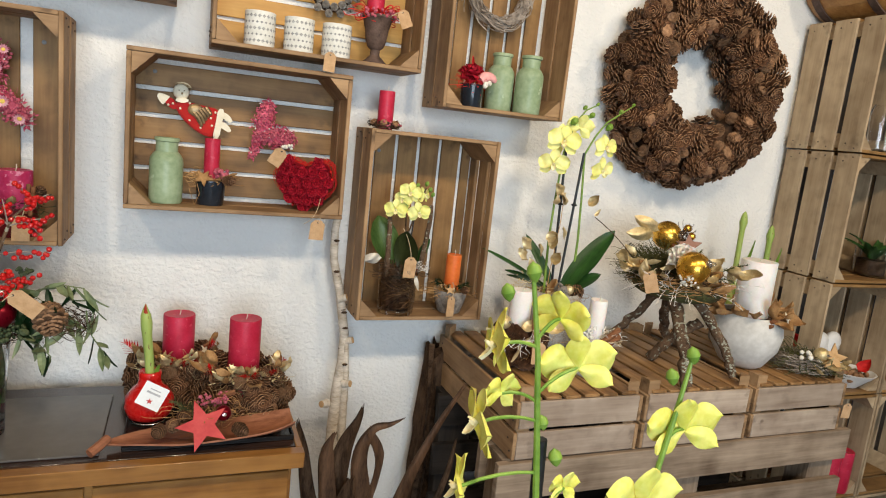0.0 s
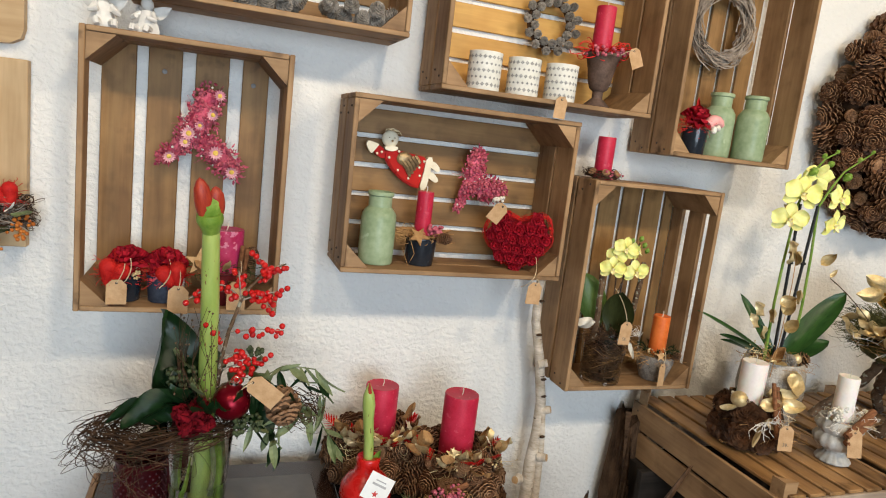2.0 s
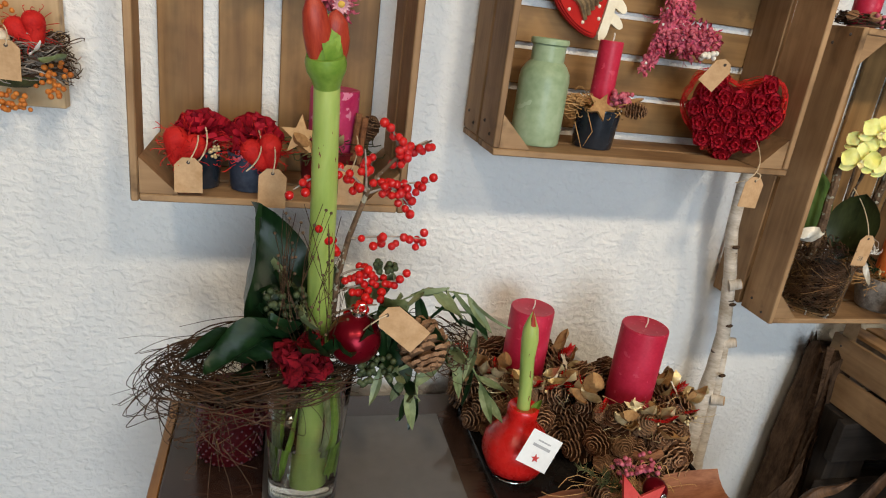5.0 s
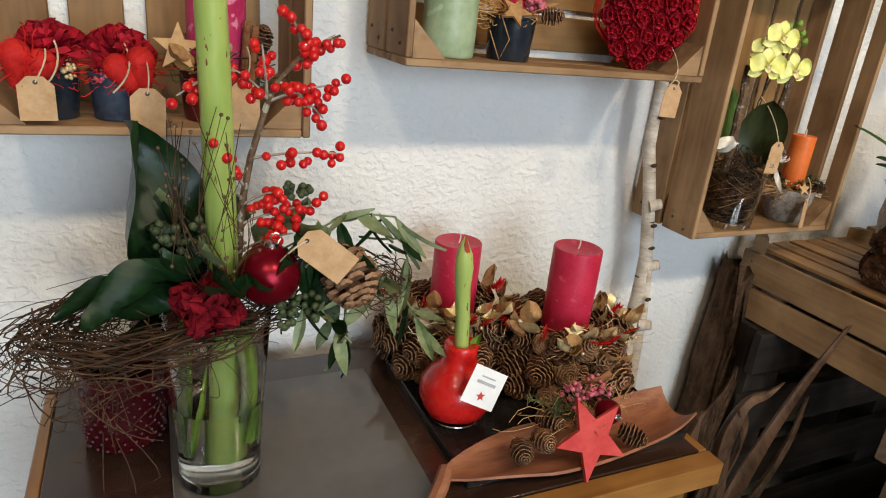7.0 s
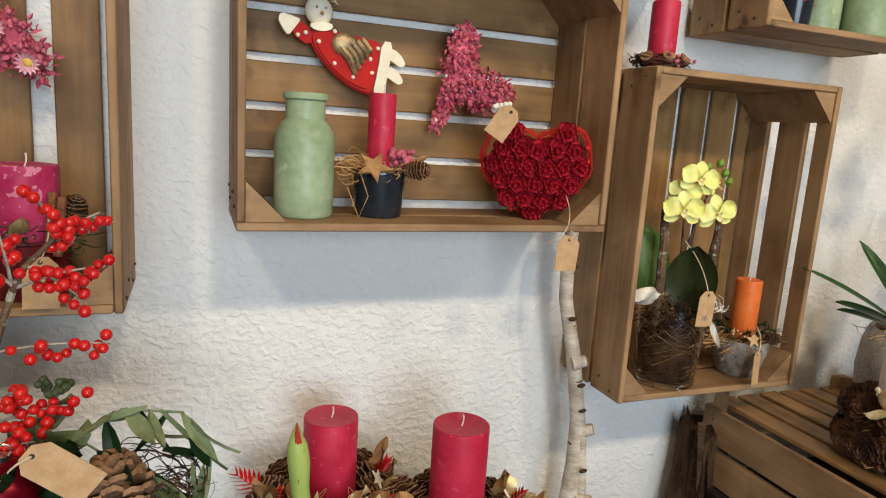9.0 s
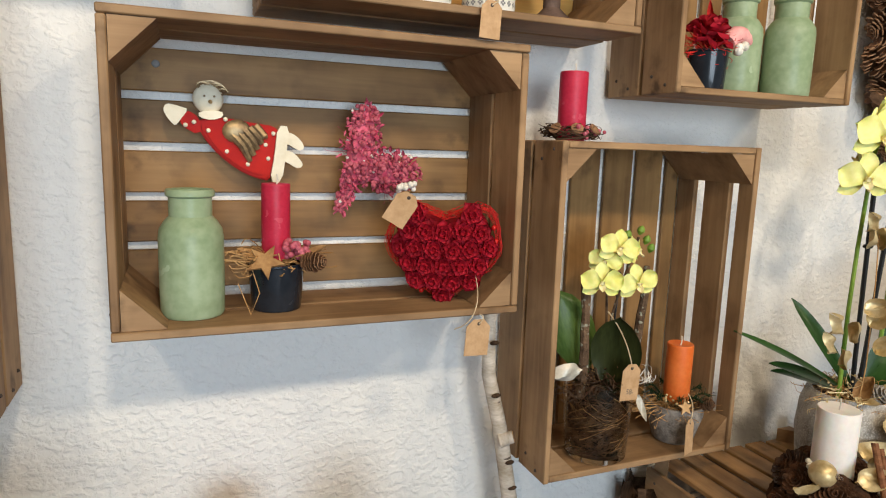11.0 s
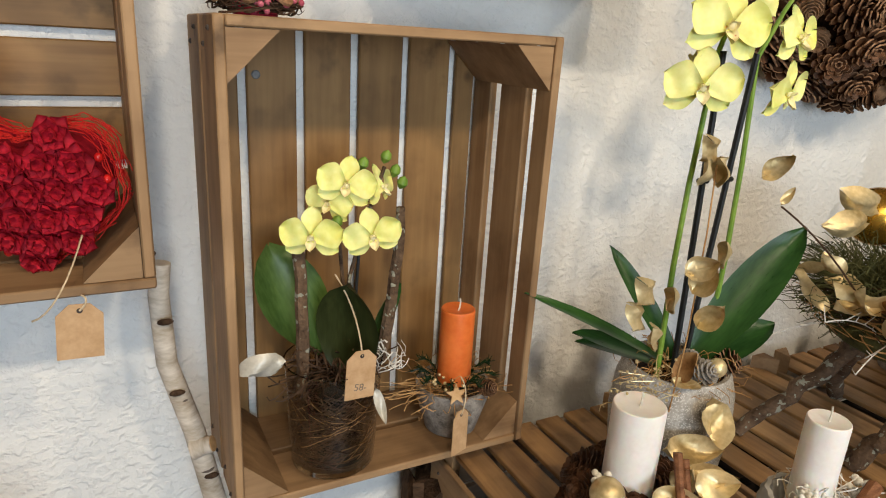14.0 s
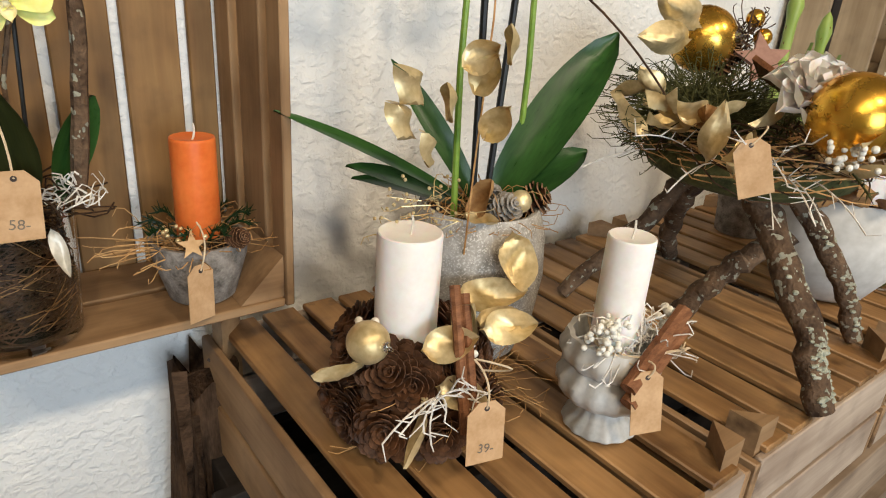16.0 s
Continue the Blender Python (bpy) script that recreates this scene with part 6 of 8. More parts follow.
# red glass lanterns
for i, (x, y, r, h) in enumerate(((-0.474, 1.585, 0.046, 0.105), (-0.430, 1.655, 0.032, 0.150))):
    rl = thing("red_lantern", pose(x, y, TT + 0.0005), "dark red bubbled glass tea-light holder on the sideboard", "candle holder", "red glass holders")
    g = Geo().lathe([(0.0001, 0), (r * 0.8, 0), (r * 0.92, 0.006), (r, h * 0.4), (r * 0.98, h * 0.9), (r * 1.03, h), (r * 0.98, h), (r * 0.92, h * 0.88), (r * 0.9, 0.012), (0.0001, 0.010)], 30)
    part("glass", g, LANTERN, rl)
    b = Geo()
    for j in range(9):
        for k in range(22):
            a = math.tau * (k + 0.5 * (j % 2)) / 22
            z = h * (0.10 + 0.085 * j)
            b.ball((r * 0.985 * math.cos(a), r * 0.985 * math.sin(a), z), 0.0028, 6, 4)
    part("bead_relief", b, LANTERN, rl, "raised glass beads", kind="stuff")

# waxed amaryllis bulb
WB = thing("waxed_bulb", pose(-0.055, 1.504, TT + 0.0056), "amaryllis bulb dipped in glossy red wax with a green shoot", "plant")
part("bulb", Geo().lathe([(0.0001, 0.003), (0.030, 0.004), (0.044, 0.014), (0.0520, 0.034), (0.0500, 0.056), (0.038, 0.074), (0.026, 0.084), (0.0225, 0.098), (0.0240, 0.112), (0.0215, 0.116), (0.0120, 0.113), (0.0001, 0.110)], 28, flute=0.018, flutes=5), REDWAXBULB, WB)
part("wire_ring", Geo().tube([(0.036 * math.cos(a), 0.036 * math.sin(a), 0.0028) for a in np.linspace(0, math.tau, 25)], 0.0014, 6, cap=False), SILVER, WB, "bright wire stand")
part("shoot", Geo().tube([(0, 0, 0.108), (-0.003, 0, 0.150), (-0.008, 0.001, 0.195), (-0.010, 0, 0.225), (-0.012, 0, 0.245), (-0.013, 0, 0.258), (-0.013, 0, 0.270)], [0.010, 0.0098, 0.0105, 0.0125, 0.011, 0.006, 0.0012], 12), STEM, WB, "pointed green shoot")
part("shoot_tip", Geo().tube([(-0.012, -0.004, 0.250), (-0.013, -0.003, 0.260), (-0.013, 0, 0.271)], [0.0055, 0.0035, 0.0008], 8), BUDRED, WB, "reddish shoot tip")
part("shoot_leaf", Geo().blade(0.030, 0.012, None, 0, 0.4, 0.5, 4, 3), GREEN, WB, "", aim((0.012, -0.004, 0.108), (0.5, -0.1, 1), 1.2))
card = part("card", Geo().prism([(-0.026, -0.026), (0.026, -0.026), (0.026, 0.026), (-0.026, 0.026)], 0.0006), CARDWHITE, WB, "white card hung on the bulb", pose(0.008, -0.060, 0.080, 78, 0, 0) @ pose(0, 0, 0, 0, 0, -28))
for k, (w, z, h) in enumerate(((0.022, 0.014, 0.0022), (0.030, 0.006, 0.0042))):
    part("print_bar", Geo().box((0, z, 0.0009), (w, h, 0.0003), 0.0001), CARDGREY, card)
part("print_flower", Geo().prism([(0.007 * (1 if i % 2 else 0.45) * math.cos(i * 0.628), -0.012 + 0.007 * (1 if i % 2 else 0.45) * math.sin(i * 0.628)) for i in range(10)], 0.0003, 0, pose(0, 0, 0.0007)), REDSTAR, card, "red printed flower")


def red_fern(ob, base, d, length, seed):
    """A dyed frond: a thin stem with paired narrow leaflets."""
    rnd = random.Random(seed)
    m = aim(base, d, rnd.uniform(-0.6, 0.6))
    tip = m @ Vector((0, 0, 0))
    axis = Vector(d).normalized()
    side = axis.cross(Vector((0.2, -1, 0.3))).normalized()
    g = Geo().tube([tip + axis * length * f for f in (0, 0.5, 1)], (0.0009, 0.0007, 0.0004), 5)
    for i in range(6):
        f = 0.25 + 0.13 * i
        for sgn in (-1, 1):
            g.blade(length * (0.52 - 0.05 * i), 0.0055, aim(tip + axis * length * f, axis * 0.8 + side * sgn * (0.9 - 0.1 * i), rnd.uniform(-0.3, 0.3)), 0, 0.1, 0.25, 4, 2)
    return part("red_frond", g, BERRY, ob, "dyed red frond")


def cone_candle_ring(m, seed, n, r, label):
    """A ring of cones with gilded leaves, stars and red sprigs that holds a candle."""
    rnd = random.Random(seed)
    ob = thing("cone_ring", m, label, "wreath", "cone rings")
    part("base_ring", Geo().tube([(r * 0.75 * math.cos(a), r * 0.75 * math.sin(a), 0.026) for a in np.linspace(0, math.tau, 25)], 0.018, 8, cap=False), PEAT, ob)
    part("plate", Geo().lathe([(0.0001, 0), (r * 0.8, 0), (r * 0.8, 0.012), (0.0001, 0.012)], 24), TWIG, ob)
    for k in range(n):
        a = math.tau * k / n + rnd.uniform(-0.1, 0.1)
        low = k % 3
        rr = r * (0.66, 0.88, 0.80)[low] * rnd.uniform(0.93, 1.05)
        z = (0.076, 0.024, 0.050)[low]
        d = Vector((math.cos(a), math.sin(a), rnd.uniform(-0.35, 0.35) if low else rnd.uniform(0.1, 0.9))) + Vector((rnd.uniform(-0.5, 0.5), rnd.uniform(-0.5, 0.5), 0))
        cone(ob, rnd.choice(("brown", "brown", "brown", "tan")), (rr * math.cos(a) * 0.9, rr * math.sin(a) * 0.9, z), d, rnd.uniform(0.72, 0.95))
    for k in range(26):
        a = rnd.uniform(math.pi * 0.95, math.tau * 1.08)
        q = r * rnd.uniform(0.5, 0.9)
        gold_leaf(ob, (q * math.cos(a), q * math.sin(a), rnd.uniform(0.080, 0.108)), (math.cos(a) + rnd.uniform(-0.9, 0.9), math.sin(a), rnd.uniform(-0.1, 0.8)), rnd.uniform(-0.8, 0.8), rnd.uniform(0.034, 0.054), rnd.uniform(0.022, 0.034), GOLD if k % 3 else BROWNLEAF, k)
    for k in range(3):
        a = -1.9 + 0.75 * k + rnd.uniform(-0.2, 0.2)
        part("gilded_star", star_geo(0.0155, 0.002), CREAMPAINT if k else GOLD, ob, "small pale star", pose(r * 0.72 * math.cos(a), r * 0.72 * math.sin(a), 0.116 - 0.012 * (k == 1), 58, rnd.uniform(-20, 20), math.degrees(a) + 90))
    for k, a in enumerate((3.0, 3.7, 4.5, 4.9, 5.5, 6.2)):
        q = r * rnd.uniform(0.62, 0.85)
        red_fern(ob, (q * math.cos(a), q * math.sin(a), 0.090), (0.7 * math.cos(a) + rnd.uniform(-0.4, 0.4), 0.7 * math.sin(a), rnd.uniform(0.4, 1.0)), 0.055 if k == 0 else rnd.uniform(0.036, 0.050), seed + k)
    part("gold_wire", fluff((0, -r * 0.6, 0.095), (r * 0.8, r * 0.3, 0.022), 40, 0.0005, seed + 5), GOLD, ob, "curled gold wire", kind="stuff")
    berry_cluster(ob, (0.02, -r * 0.7, 0.098), (r * 0.6, 0.02, 0.008), 18, 0.0028, GOLD, seed + 6, "gold_bead_cluster")
    return ob


TZ = TT + 0.0058
cone_candle_ring(pose(-0.002, 1.655, TZ), 301, 54, 0.098, "ring of brown cones with gilded leaves round a candle")
cone_candle_ring(pose(0.150, 1.552, TZ), 302, 54, 0.098, "ring of brown cones with gilded stars and red sprigs")
candle("pillar_candle", pose(0.002, 1.657, TZ + 0.0122), 0.0368, 0.190, WAX_RED, "thick raspberry red pillar candle in the cone ring")
candle("pillar_candle", pose(0.150, 1.554, TZ + 0.0122), 0.0368, 0.210, WAX_RED, "thick raspberry red pillar candle in the starred ring")

# palm spathe boat
bo = thing("palm_boat", pose(0.065, 1.384, TZ + 0.004), "boat-shaped dried palm spathe with a red star and cones", "bowl")
g, n = Geo(), 18
verts, faces = [], []
for i in range(n + 1):
    u = i / n
    x = -0.192 + 0.375 * u
    w = 0.043 * (min(1, u / 0.35) ** 0.7 * (1 - 0.35 * max(0, (u - 0.8) / 0.2) ** 2)) + 0.008
    lift = 0.014 * max(0, (u - 0.75) / 0.25) ** 2
    for j in range(9):
        a = -1 + 2 * j / 8
        verts.append((x, w * a + 0.004 * math.sin(9 * u), lift + (0.007 + 0.016 * u) * abs(a) ** 2.0))
for i in range(n):
    for j in range(8):
        k = i * 9 + j
        faces.append((k, k + 9, k + 10, k + 1))
m_ = len(verts)
verts += [(x, y * 0.96, z + 0.003) for x, y, z in verts]
faces += [tuple(m_ + q for q in f[::-1]) for f in faces]
for i in range(n):
    for j in (0, 8):
        a, b = i * 9 + j, (i + 1) * 9 + j
        faces.append((a, m_ + a, m_ + b, b) if j == 0 else (b, m_ + b, m_ + a, a))
for j in range(8):
    faces.append((j, j + 1, m_ + j + 1, m_ + j))
    e = n * 9 + j
    faces.append((e + 1, e, m_ + e, m_ + e + 1))
g.add(verts, faces)
part("spathe", g, BOATBARK, bo, "reddish brown palm spathe", pose(0, 0, 0, 0, 0, 2))
part("cut_stub", Geo().tube([(-0.190, -0.006, 0.018), (-0.204, -0.024, 0.010), (-0.220, -0.040, 0.003)], [0.009, 0.010, 0.0095], 8), BOATBARK, bo)
part("red_star", star_geo(0.055, 0.005, 0.42, 90), REDSTAR, bo, "red wooden star", pose(-0.010, -0.042, 0.050, 66, 0, 0) @ pose(0, 0, 0, 0, 0, 20))
for p, d in (((-0.090, -0.006, 0.030), (-0.3, -0.9, 0.1)), ((-0.066, -0.010, 0.040), (-0.1, -0.9, 0.3)), ((-0.050, 0.012, 0.052), (0.2, -0.9, 0.2)), ((0.056, -0.024, 0.034), (0.7, -0.7, -0.2)), ((-0.010, 0.022, 0.05), (0.3, -0.3, 0.9)), ((0.040, 0.018, 0.045), (0.5, 0, 0.7))):
    cone(bo, "small", p, d, 1.05)
berry_cluster(bo, (0.010, 0.006, 0.082), (0.030, 0.016, 0.014), 60, 0.0033, BERRY_PINK, 321)
g = Geo()
for k in range(6):
    sprig(g, (-0.03, 0.0, 0.05), (-0.075 + 0.02 * k, 0.01 - 0.03 * (k % 2), 0.082 - 0.006 * k), 34, 0.013, 330 + k, 0.6)
part("moss_tuft", g, MOSS, bo, "grey-green sprigs", kind="stuff")
part("straw", fluff((0.0, 0, 0.05), (0.075, 0.03, 0.02), 90, 0.0005, 322), STRAW, bo, kind="stuff")
part("bark_strip", Geo().tube([(0.02, 0.03, 0.085), (0.035, 0.015, 0.09), (0.055, 0.02, 0.095)], 0.006, 6), CINNAMON, bo)
bauble("christmas_bauble", pose(0.096, 1.366, TZ + 0.068, 78, 20, 0), 0.017, REDBALL, "small crimson bauble with a silver cap in the boat")

# ---- on the turned-over crates ----
KZ = KT + 0.0005
# granite pot with the tall orchid
pt = thing("granite_pot", pose(0.995, 1.550, KZ) @ Matrix.Diagonal((1.02, 1.02, 1.07, 1)), "grey speckled granite flower pot with a rounded belly", "flower pot")
part("pot", Geo().lathe([(0.0001, 0), (0.050, 0), (0.057, 0.004), (0.073, 0.046), (0.0785, 0.092), (0.075, 0.138), (0.0670, 0.163), (0.0650, 0.165), (0.0590, 0.163), (0.0630, 0.12), (0.060, 0.05), (0.0001, 0.012)], 40), STONE, pt)
part("straw", fluff((0, 0, 0.160), (0.066, 0.060, 0.012), 240, 0.0005, 401), STRAW, pt, "straw and fibre filling", kind="stuff")
part("soil", Geo().lathe([(0.0001, 0.158), (0.0605, 0.154), (0.0605, 0.146), (0.0001, 0.146)], 24), TWIG, pt)
for p, d, kd in (((0.0, -0.030, 0.160), (0.0, -0.8, 0.6), "grey"), ((0.032, -0.020, 0.158), (0.6, -0.6, 0.5), "brown"), ((-0.006, -0.012, 0.158), (0.1, -0.4, 0.9), "grey")):
    cone(pt, kd, p, d, 0.75)
gold_leaf(pt, (-0.045, -0.038, 0.166), (0.5, -0.3, 0.7), 0.6, 0.045, 0.030, BROWNLEAF)
gold_leaf(pt, (-0.055, -0.040, 0.170), (0.6, -0.6, -0.3), 0.4, 0.035, 0.018)
gold_leaf(pt, (-0.022, -0.078, 0.160), (-0.02, -0.10, -1.0), 0.0, 0.056, 0.044)
gold_leaf(pt, (-0.086, -0.072, 0.104), (1.0, -0.20, -0.25), 0.7, 0.075, 0.036)
part("gilded_cone", Geo().ball((0.012, -0.050, 0.178), 0.012, 12, 8), GOLD, pt, "gilded nut")
OR0 = Vector((0.995, 1.550, KZ + 0.160))
ok = thing("orchid", Matrix.Translation(OR0), "tall pale yellow orchid in flower with gilded leaves", "orchid")
S1 = [(0.955, 1.545, 1.02), (0.944, 1.54, 1.20), (0.946, 1.54, 1.30), (0.954, 1.54, 1.441), (0.974, 1.535, 1.522), (1.00, 1.53, 1.56), (1.034, 1.53, 1.577)]
S2 = [(1.045, 1.55, 1.02), (1.042, 1.545, 1.20), (1.031, 1.54, 1.32), (1.021, 1.54, 1.442), (1.045, 1.535, 1.495), (1.075, 1.535, 1.535), (1.150, 1.53, 1.588)]
for s in (S1, S2):
    part("stem", Geo().tube([Vector(p) - OR0 for p in s], [0.0038, 0.0034, 0.0032, 0.003, 0.0026, 0.0022, 0.0016], 8), GREEN, ok)
for a, b in (((0.972, 1.535, 1.02), (0.957, 1.535, 1.447)), ((0.992, 1.54, 1.02), (1.019, 1.54, 1.446))):
    s_ = part("stake", Geo().tube([Vector(a) - OR0, Vector(b) - OR0], 0.0037, 8), STAKE, ok, "black plant stake")
    part("clip", Geo().box(Vector(a).lerp(Vector(b), 0.66) - OR0, (0.014, 0.010, 0.006), 0.002), STAKE, s_)
for i, (p, f, k) in enumerate((((0.934, 1.515, 1.470), (-0.35, -1, 0.05), 1.1), ((0.916, 1.52, 1.408), (-0.55, -0.9, -0.15), 1.0), ((0.988, 1.530, 1.512), (0.2, 0.9, 0.3), 0.95), ((0.955, 1.545, 1.495), (-0.3, 0.7, 0.3), 0.9), ((1.085, 1.540, 1.466), (0.15, -1, 0.1), 0.95), ((1.082, 1.538, 1.402), (0.20, -1, -0.2), 0.95), ((0.938, 1.55, 1.435), (-0.5, 0.6, 0.1), 0.9))):
    bloom(ok, "yellow", Vector(p) - OR0, f, i, 0.15 * (i % 3 - 1), k * 1.5)
for p, r in (((0.962, 1.522, 1.526), 0.010), ((1.020, 1.53, 1.548), 0.008), ((1.077, 1.525, 1.522), 0.010), ((0.995, 1.53, 1.566), 0.006), ((1.034, 1.53, 1.579), 0.005), ((1.112, 1.53, 1.568), 0.006), ((1.150, 1.53, 1.590), 0.005), ((1.005, 1.53, 1.54), 0.007)):
    bud(ok, Vector(p) - OR0, r, (0.6, -0.2, 0.7))
for tip, w, tw_, cu in (((1.118, 1.485, 1.238), 0.048, 0.95, 0.30), ((1.112, 1.500, 1.196), 0.043, 0.9, 0.40), ((1.096, 1.49, 1.112), 0.038, 0.7, 0.3), ((0.902, 1.595, 1.196), 0.022, 1.2, 0.4), ((0.785, 1.595, 1.156), 0.018, 0.5, 0.30), ((0.852, 1.585, 1.100), 0.028, 0.4, 0.4), ((0.860, 1.59, 1.086), 0.024, 0.3, 0.4)):
    root = Vector((1.000, 1.548, 1.036))
    d = Vector(tip) - root
    part("leaf", Geo().blade(d.length * 1.03, w * 1.25, None, 0, 0.10, -cu, 12, 4, 1.15, blunt=0.55), ORCHLEAF, ok, "", aim(root - OR0, d + Vector((0, 0, d.length * cu * 0.45)), tw_ * (1 if d.x > 0 else -1)))
rnd = random.Random(402)
for i, p in enumerate(((0.907, 1.49, 1.209), (0.964, 1.49, 1.211), (0.919, 1.485, 1.186), (0.931, 1.48, 1.146), (0.863, 1.49, 1.179), (0.856, 1.49, 1.150), (0.879, 1.49, 1.127), (0.905, 1.50, 1.160), (0.945, 1.52, 1.300), (0.972, 1.52, 1.302), (0.962, 1.525, 1.325), (1.045, 1.52, 1.305))):
    gold_leaf(ok, Vector(p) - OR0, (rnd.uniform(-0.6, 0.6), -0.4, rnd.uniform(0.3, 1)), 1.3 + rnd.uniform(-0.5, 0.5), rnd.uniform(0.036, 0.05), rnd.uniform(0.025, 0.034), GOLD, i)
part("wire_spray", Geo().tube([Vector(p) - OR0 for p in ((0.935, 1.50, 1.02), (0.93, 1.49, 1.12), (0.955, 1.51, 1.25), (0.962, 1.52, 1.33))], 0.0010, 5), STRAW, ok)
sd = Geo()
for k in range(34):
    sd.ball(Vector((0.860 + rnd.uniform(-0.045, 0.04), 1.475 + rnd.uniform(-0.01, 0.01), 1.085 + rnd.uniform(-0.03, 0.04))) - OR0, 0.0018, 6, 4)
part("gilded_seed_spray", sd, GOLD, ok, kind="stuff")
part("gilded_spray", fluff(Vector((0.865, 1.475, 1.08)) - OR0, (0.05, 0.012, 0.04), 26, 0.0005, 403), GOLD, ok, kind="stuff")

# cone ring with the white candle
cr = thing("cone_ring", pose(0.849, 1.454, KZ), "ring of large brown cones with gilded leaves and cinnamon", "wreath", "cone rings")
rnd = random.Random(411)
part("base", Geo().lathe([(0.0001, 0.001), (0.048, 0.001), (0.052, 0.03), (0.045, 0.075), (0.0001, 0.08)], 18), TWIG, cr)
for k in range(30):
    a = math.tau * k / 30 * 2
    lay = k // 15
    rr = (0.070, 0.058)[lay]
    z = (0.030, 0.072)[lay]
    d = Vector((math.cos(a), math.sin(a), rnd.uniform(-0.3, 0.3) + 0.5 * lay)) + Vector((rnd.uniform(-0.6, 0.6), rnd.uniform(-0.6, 0.6), 0))
    cone(cr, "larch", (rr * math.cos(a) * 0.62, rr * math.sin(a) * 0.58 + 0.008, z * 0.95 + 0.004), d, rnd.uniform(0.80, 1.0))
for p, d, tw_, ln, w in (((-0.060, -0.016, 0.100), (-1, -0.3, -0.25), 0.6, 0.060, 0.030), ((-0.030, -0.044, 0.112), (0.8, -0.3, 0.1), 0.9, 0.050, 0.032), ((-0.025, -0.062, 0.085), (0.8, -0.4, -0.5), 0.8, 0.045, 0.030), ((0.043, -0.035, 0.107), (1, -0.2, -0.1), 1.0, 0.055, 0.034), ((0.053, -0.016, 0.102), (0.9, -0.5, -0.2), 0.5, 0.05, 0.034), ((-0.034, -0.062, 0.077), (-0.3, -0.5, -0.8), 1.3, 0.06, 0.020), ((0.017, -0.039, 0.112), (0.2, -0.3, 1), 1.4, 0.045, 0.03)):
    gold_leaf(cr, p, d, tw_, ln, w)
cinnamon_sticks(cr, (-0.014, -0.100, 0.048), (0.006, -0.046, 0.158), 2, 0.0048)
g = Geo()
for k in range(9):
    a = Vector((-0.032 + rnd.uniform(-0.012, 0.012), -0.078, 0.088))
    b = a + Vector((rnd.uniform(-0.065, 0.06), -0.014, rnd.uniform(-0.045, 0.03)))
    pts = bend(a, b, (rnd.uniform(-0.01, 0.01), 0, 0.006), 5)
    g.tube(pts, 0.0008, 4)
    for j in range(4):
        q = pts[2 + j % 4]
        g.tube([q, q + Vector((rnd.uniform(-0.018, 0.018), -0.004, rnd.uniform(-0.015, 0.02)))], [0.0007, 0.0004], 4)
part("frosted_spray", g, FROST, cr, "white frosted twigs", kind="stuff")
berry_cluster(cr, (-0.053, -0.004, 0.122), (0.014, 0.012, 0.007), 9, 0.0042, BERRY_WHITE, 412, "white_berry_cluster")
berry_cluster(cr, (0.009, -0.056, 0.110), (0.010, 0.005, 0.018), 12, 0.0034, BERRY_WHITE, 413, "white_berry_cluster")
part("straw", fluff((0.034, -0.016, 0.042), (0.085, 0.07, 0.03), 120, 0.0004, 414), STRAW, cr, kind="stuff")
part("twine", Geo().tube(bend((0.029, -0.061, 0.082), (0.010, -0.070, 0.105), (0.02, -0.02, 0), 6), 0.0009, 5), TWINE, cr)
candle("pillar_candle", pose(0.836, 1.458, KZ + 0.081), 0.0290, 0.120, WAX_WHITE, "cream pillar candle in the cone ring", 0.014)
bauble("christmas_bauble", pose(0.779, 1.430, KZ + 0.122, 70, 60, 0), 0.0185, GOLD, "small matt gold bauble on the cone ring")
price_tag(pose(0.838, 1.343, KZ + 0.088, -6, 0, -14), 0.034, 0.056, "39-", string=(-0.008, 0.01, 0.04))

# glazed urn with candle
ug = thing("glazed_urn", pose(1.006, 1.352, KZ) @ Matrix.Scale(1.03, 4), "grey glazed little urn with cinnamon and white berries", "urn")
part("urn", Geo().lathe([(0.0001, 0), (0.033, 0), (0.036, 0.003), (0.035, 0.008), (0.026, 0.016), (0.0215, 0.024), (0.024, 0.030), (0.040, 0.036), (0.047, 0.046), (0.0475, 0.056), (0.041, 0.065), (0.0375, 0.068), (0.041, 0.071), (0.0475, 0.078), (0.0485, 0.087), (0.044, 0.095), (0.043, 0.100), (0.038, 0.100), (0.03, 0.07), (0.0001, 0.066)], 112, flute=0.022, flutes=14), GREYGLAZE, ug)
berry_cluster(ug, (-0.040, -0.020, 0.118), (0.016, 0.012, 0.014), 60, 0.0030, BERRY_WHITE, 421, "white_berry_cluster")
berry_cluster(ug, (0.046, -0.022, 0.114), (0.011, 0.008, 0.011), 22, 0.0042, BERRY_WHITE, 422, "white_berry_cluster")
cinnamon_sticks(ug, (-0.040, -0.050, 0.072), (0.040, -0.040, 0.122), 2, 0.0078)
part("twine", tangle((0.02, -0.01, 0.092), 0.044, 0.012, 14, 0.0013, 423, reach=0.3, inner=0.9), TWINE, ug, "twine and straw binding", kind="stuff")
part("frosted_moss", fluff((0, -0.02, 0.105), (0.055, 0.035, 0.016), 80, 0.0007, 424), FROST, ug, kind="stuff")
candle("pillar_candle", pose(1.004, 1.352, KZ + 0.066), 0.0220, 0.138, WAX_WHITE, "slim cream pillar candle in the grey urn", 0.014)
price_tag(pose(0.980, 1.294, KZ + 0.096, -6, -6, -25), 0.030, 0.062, string=(0.004, 0.006, 0.012))

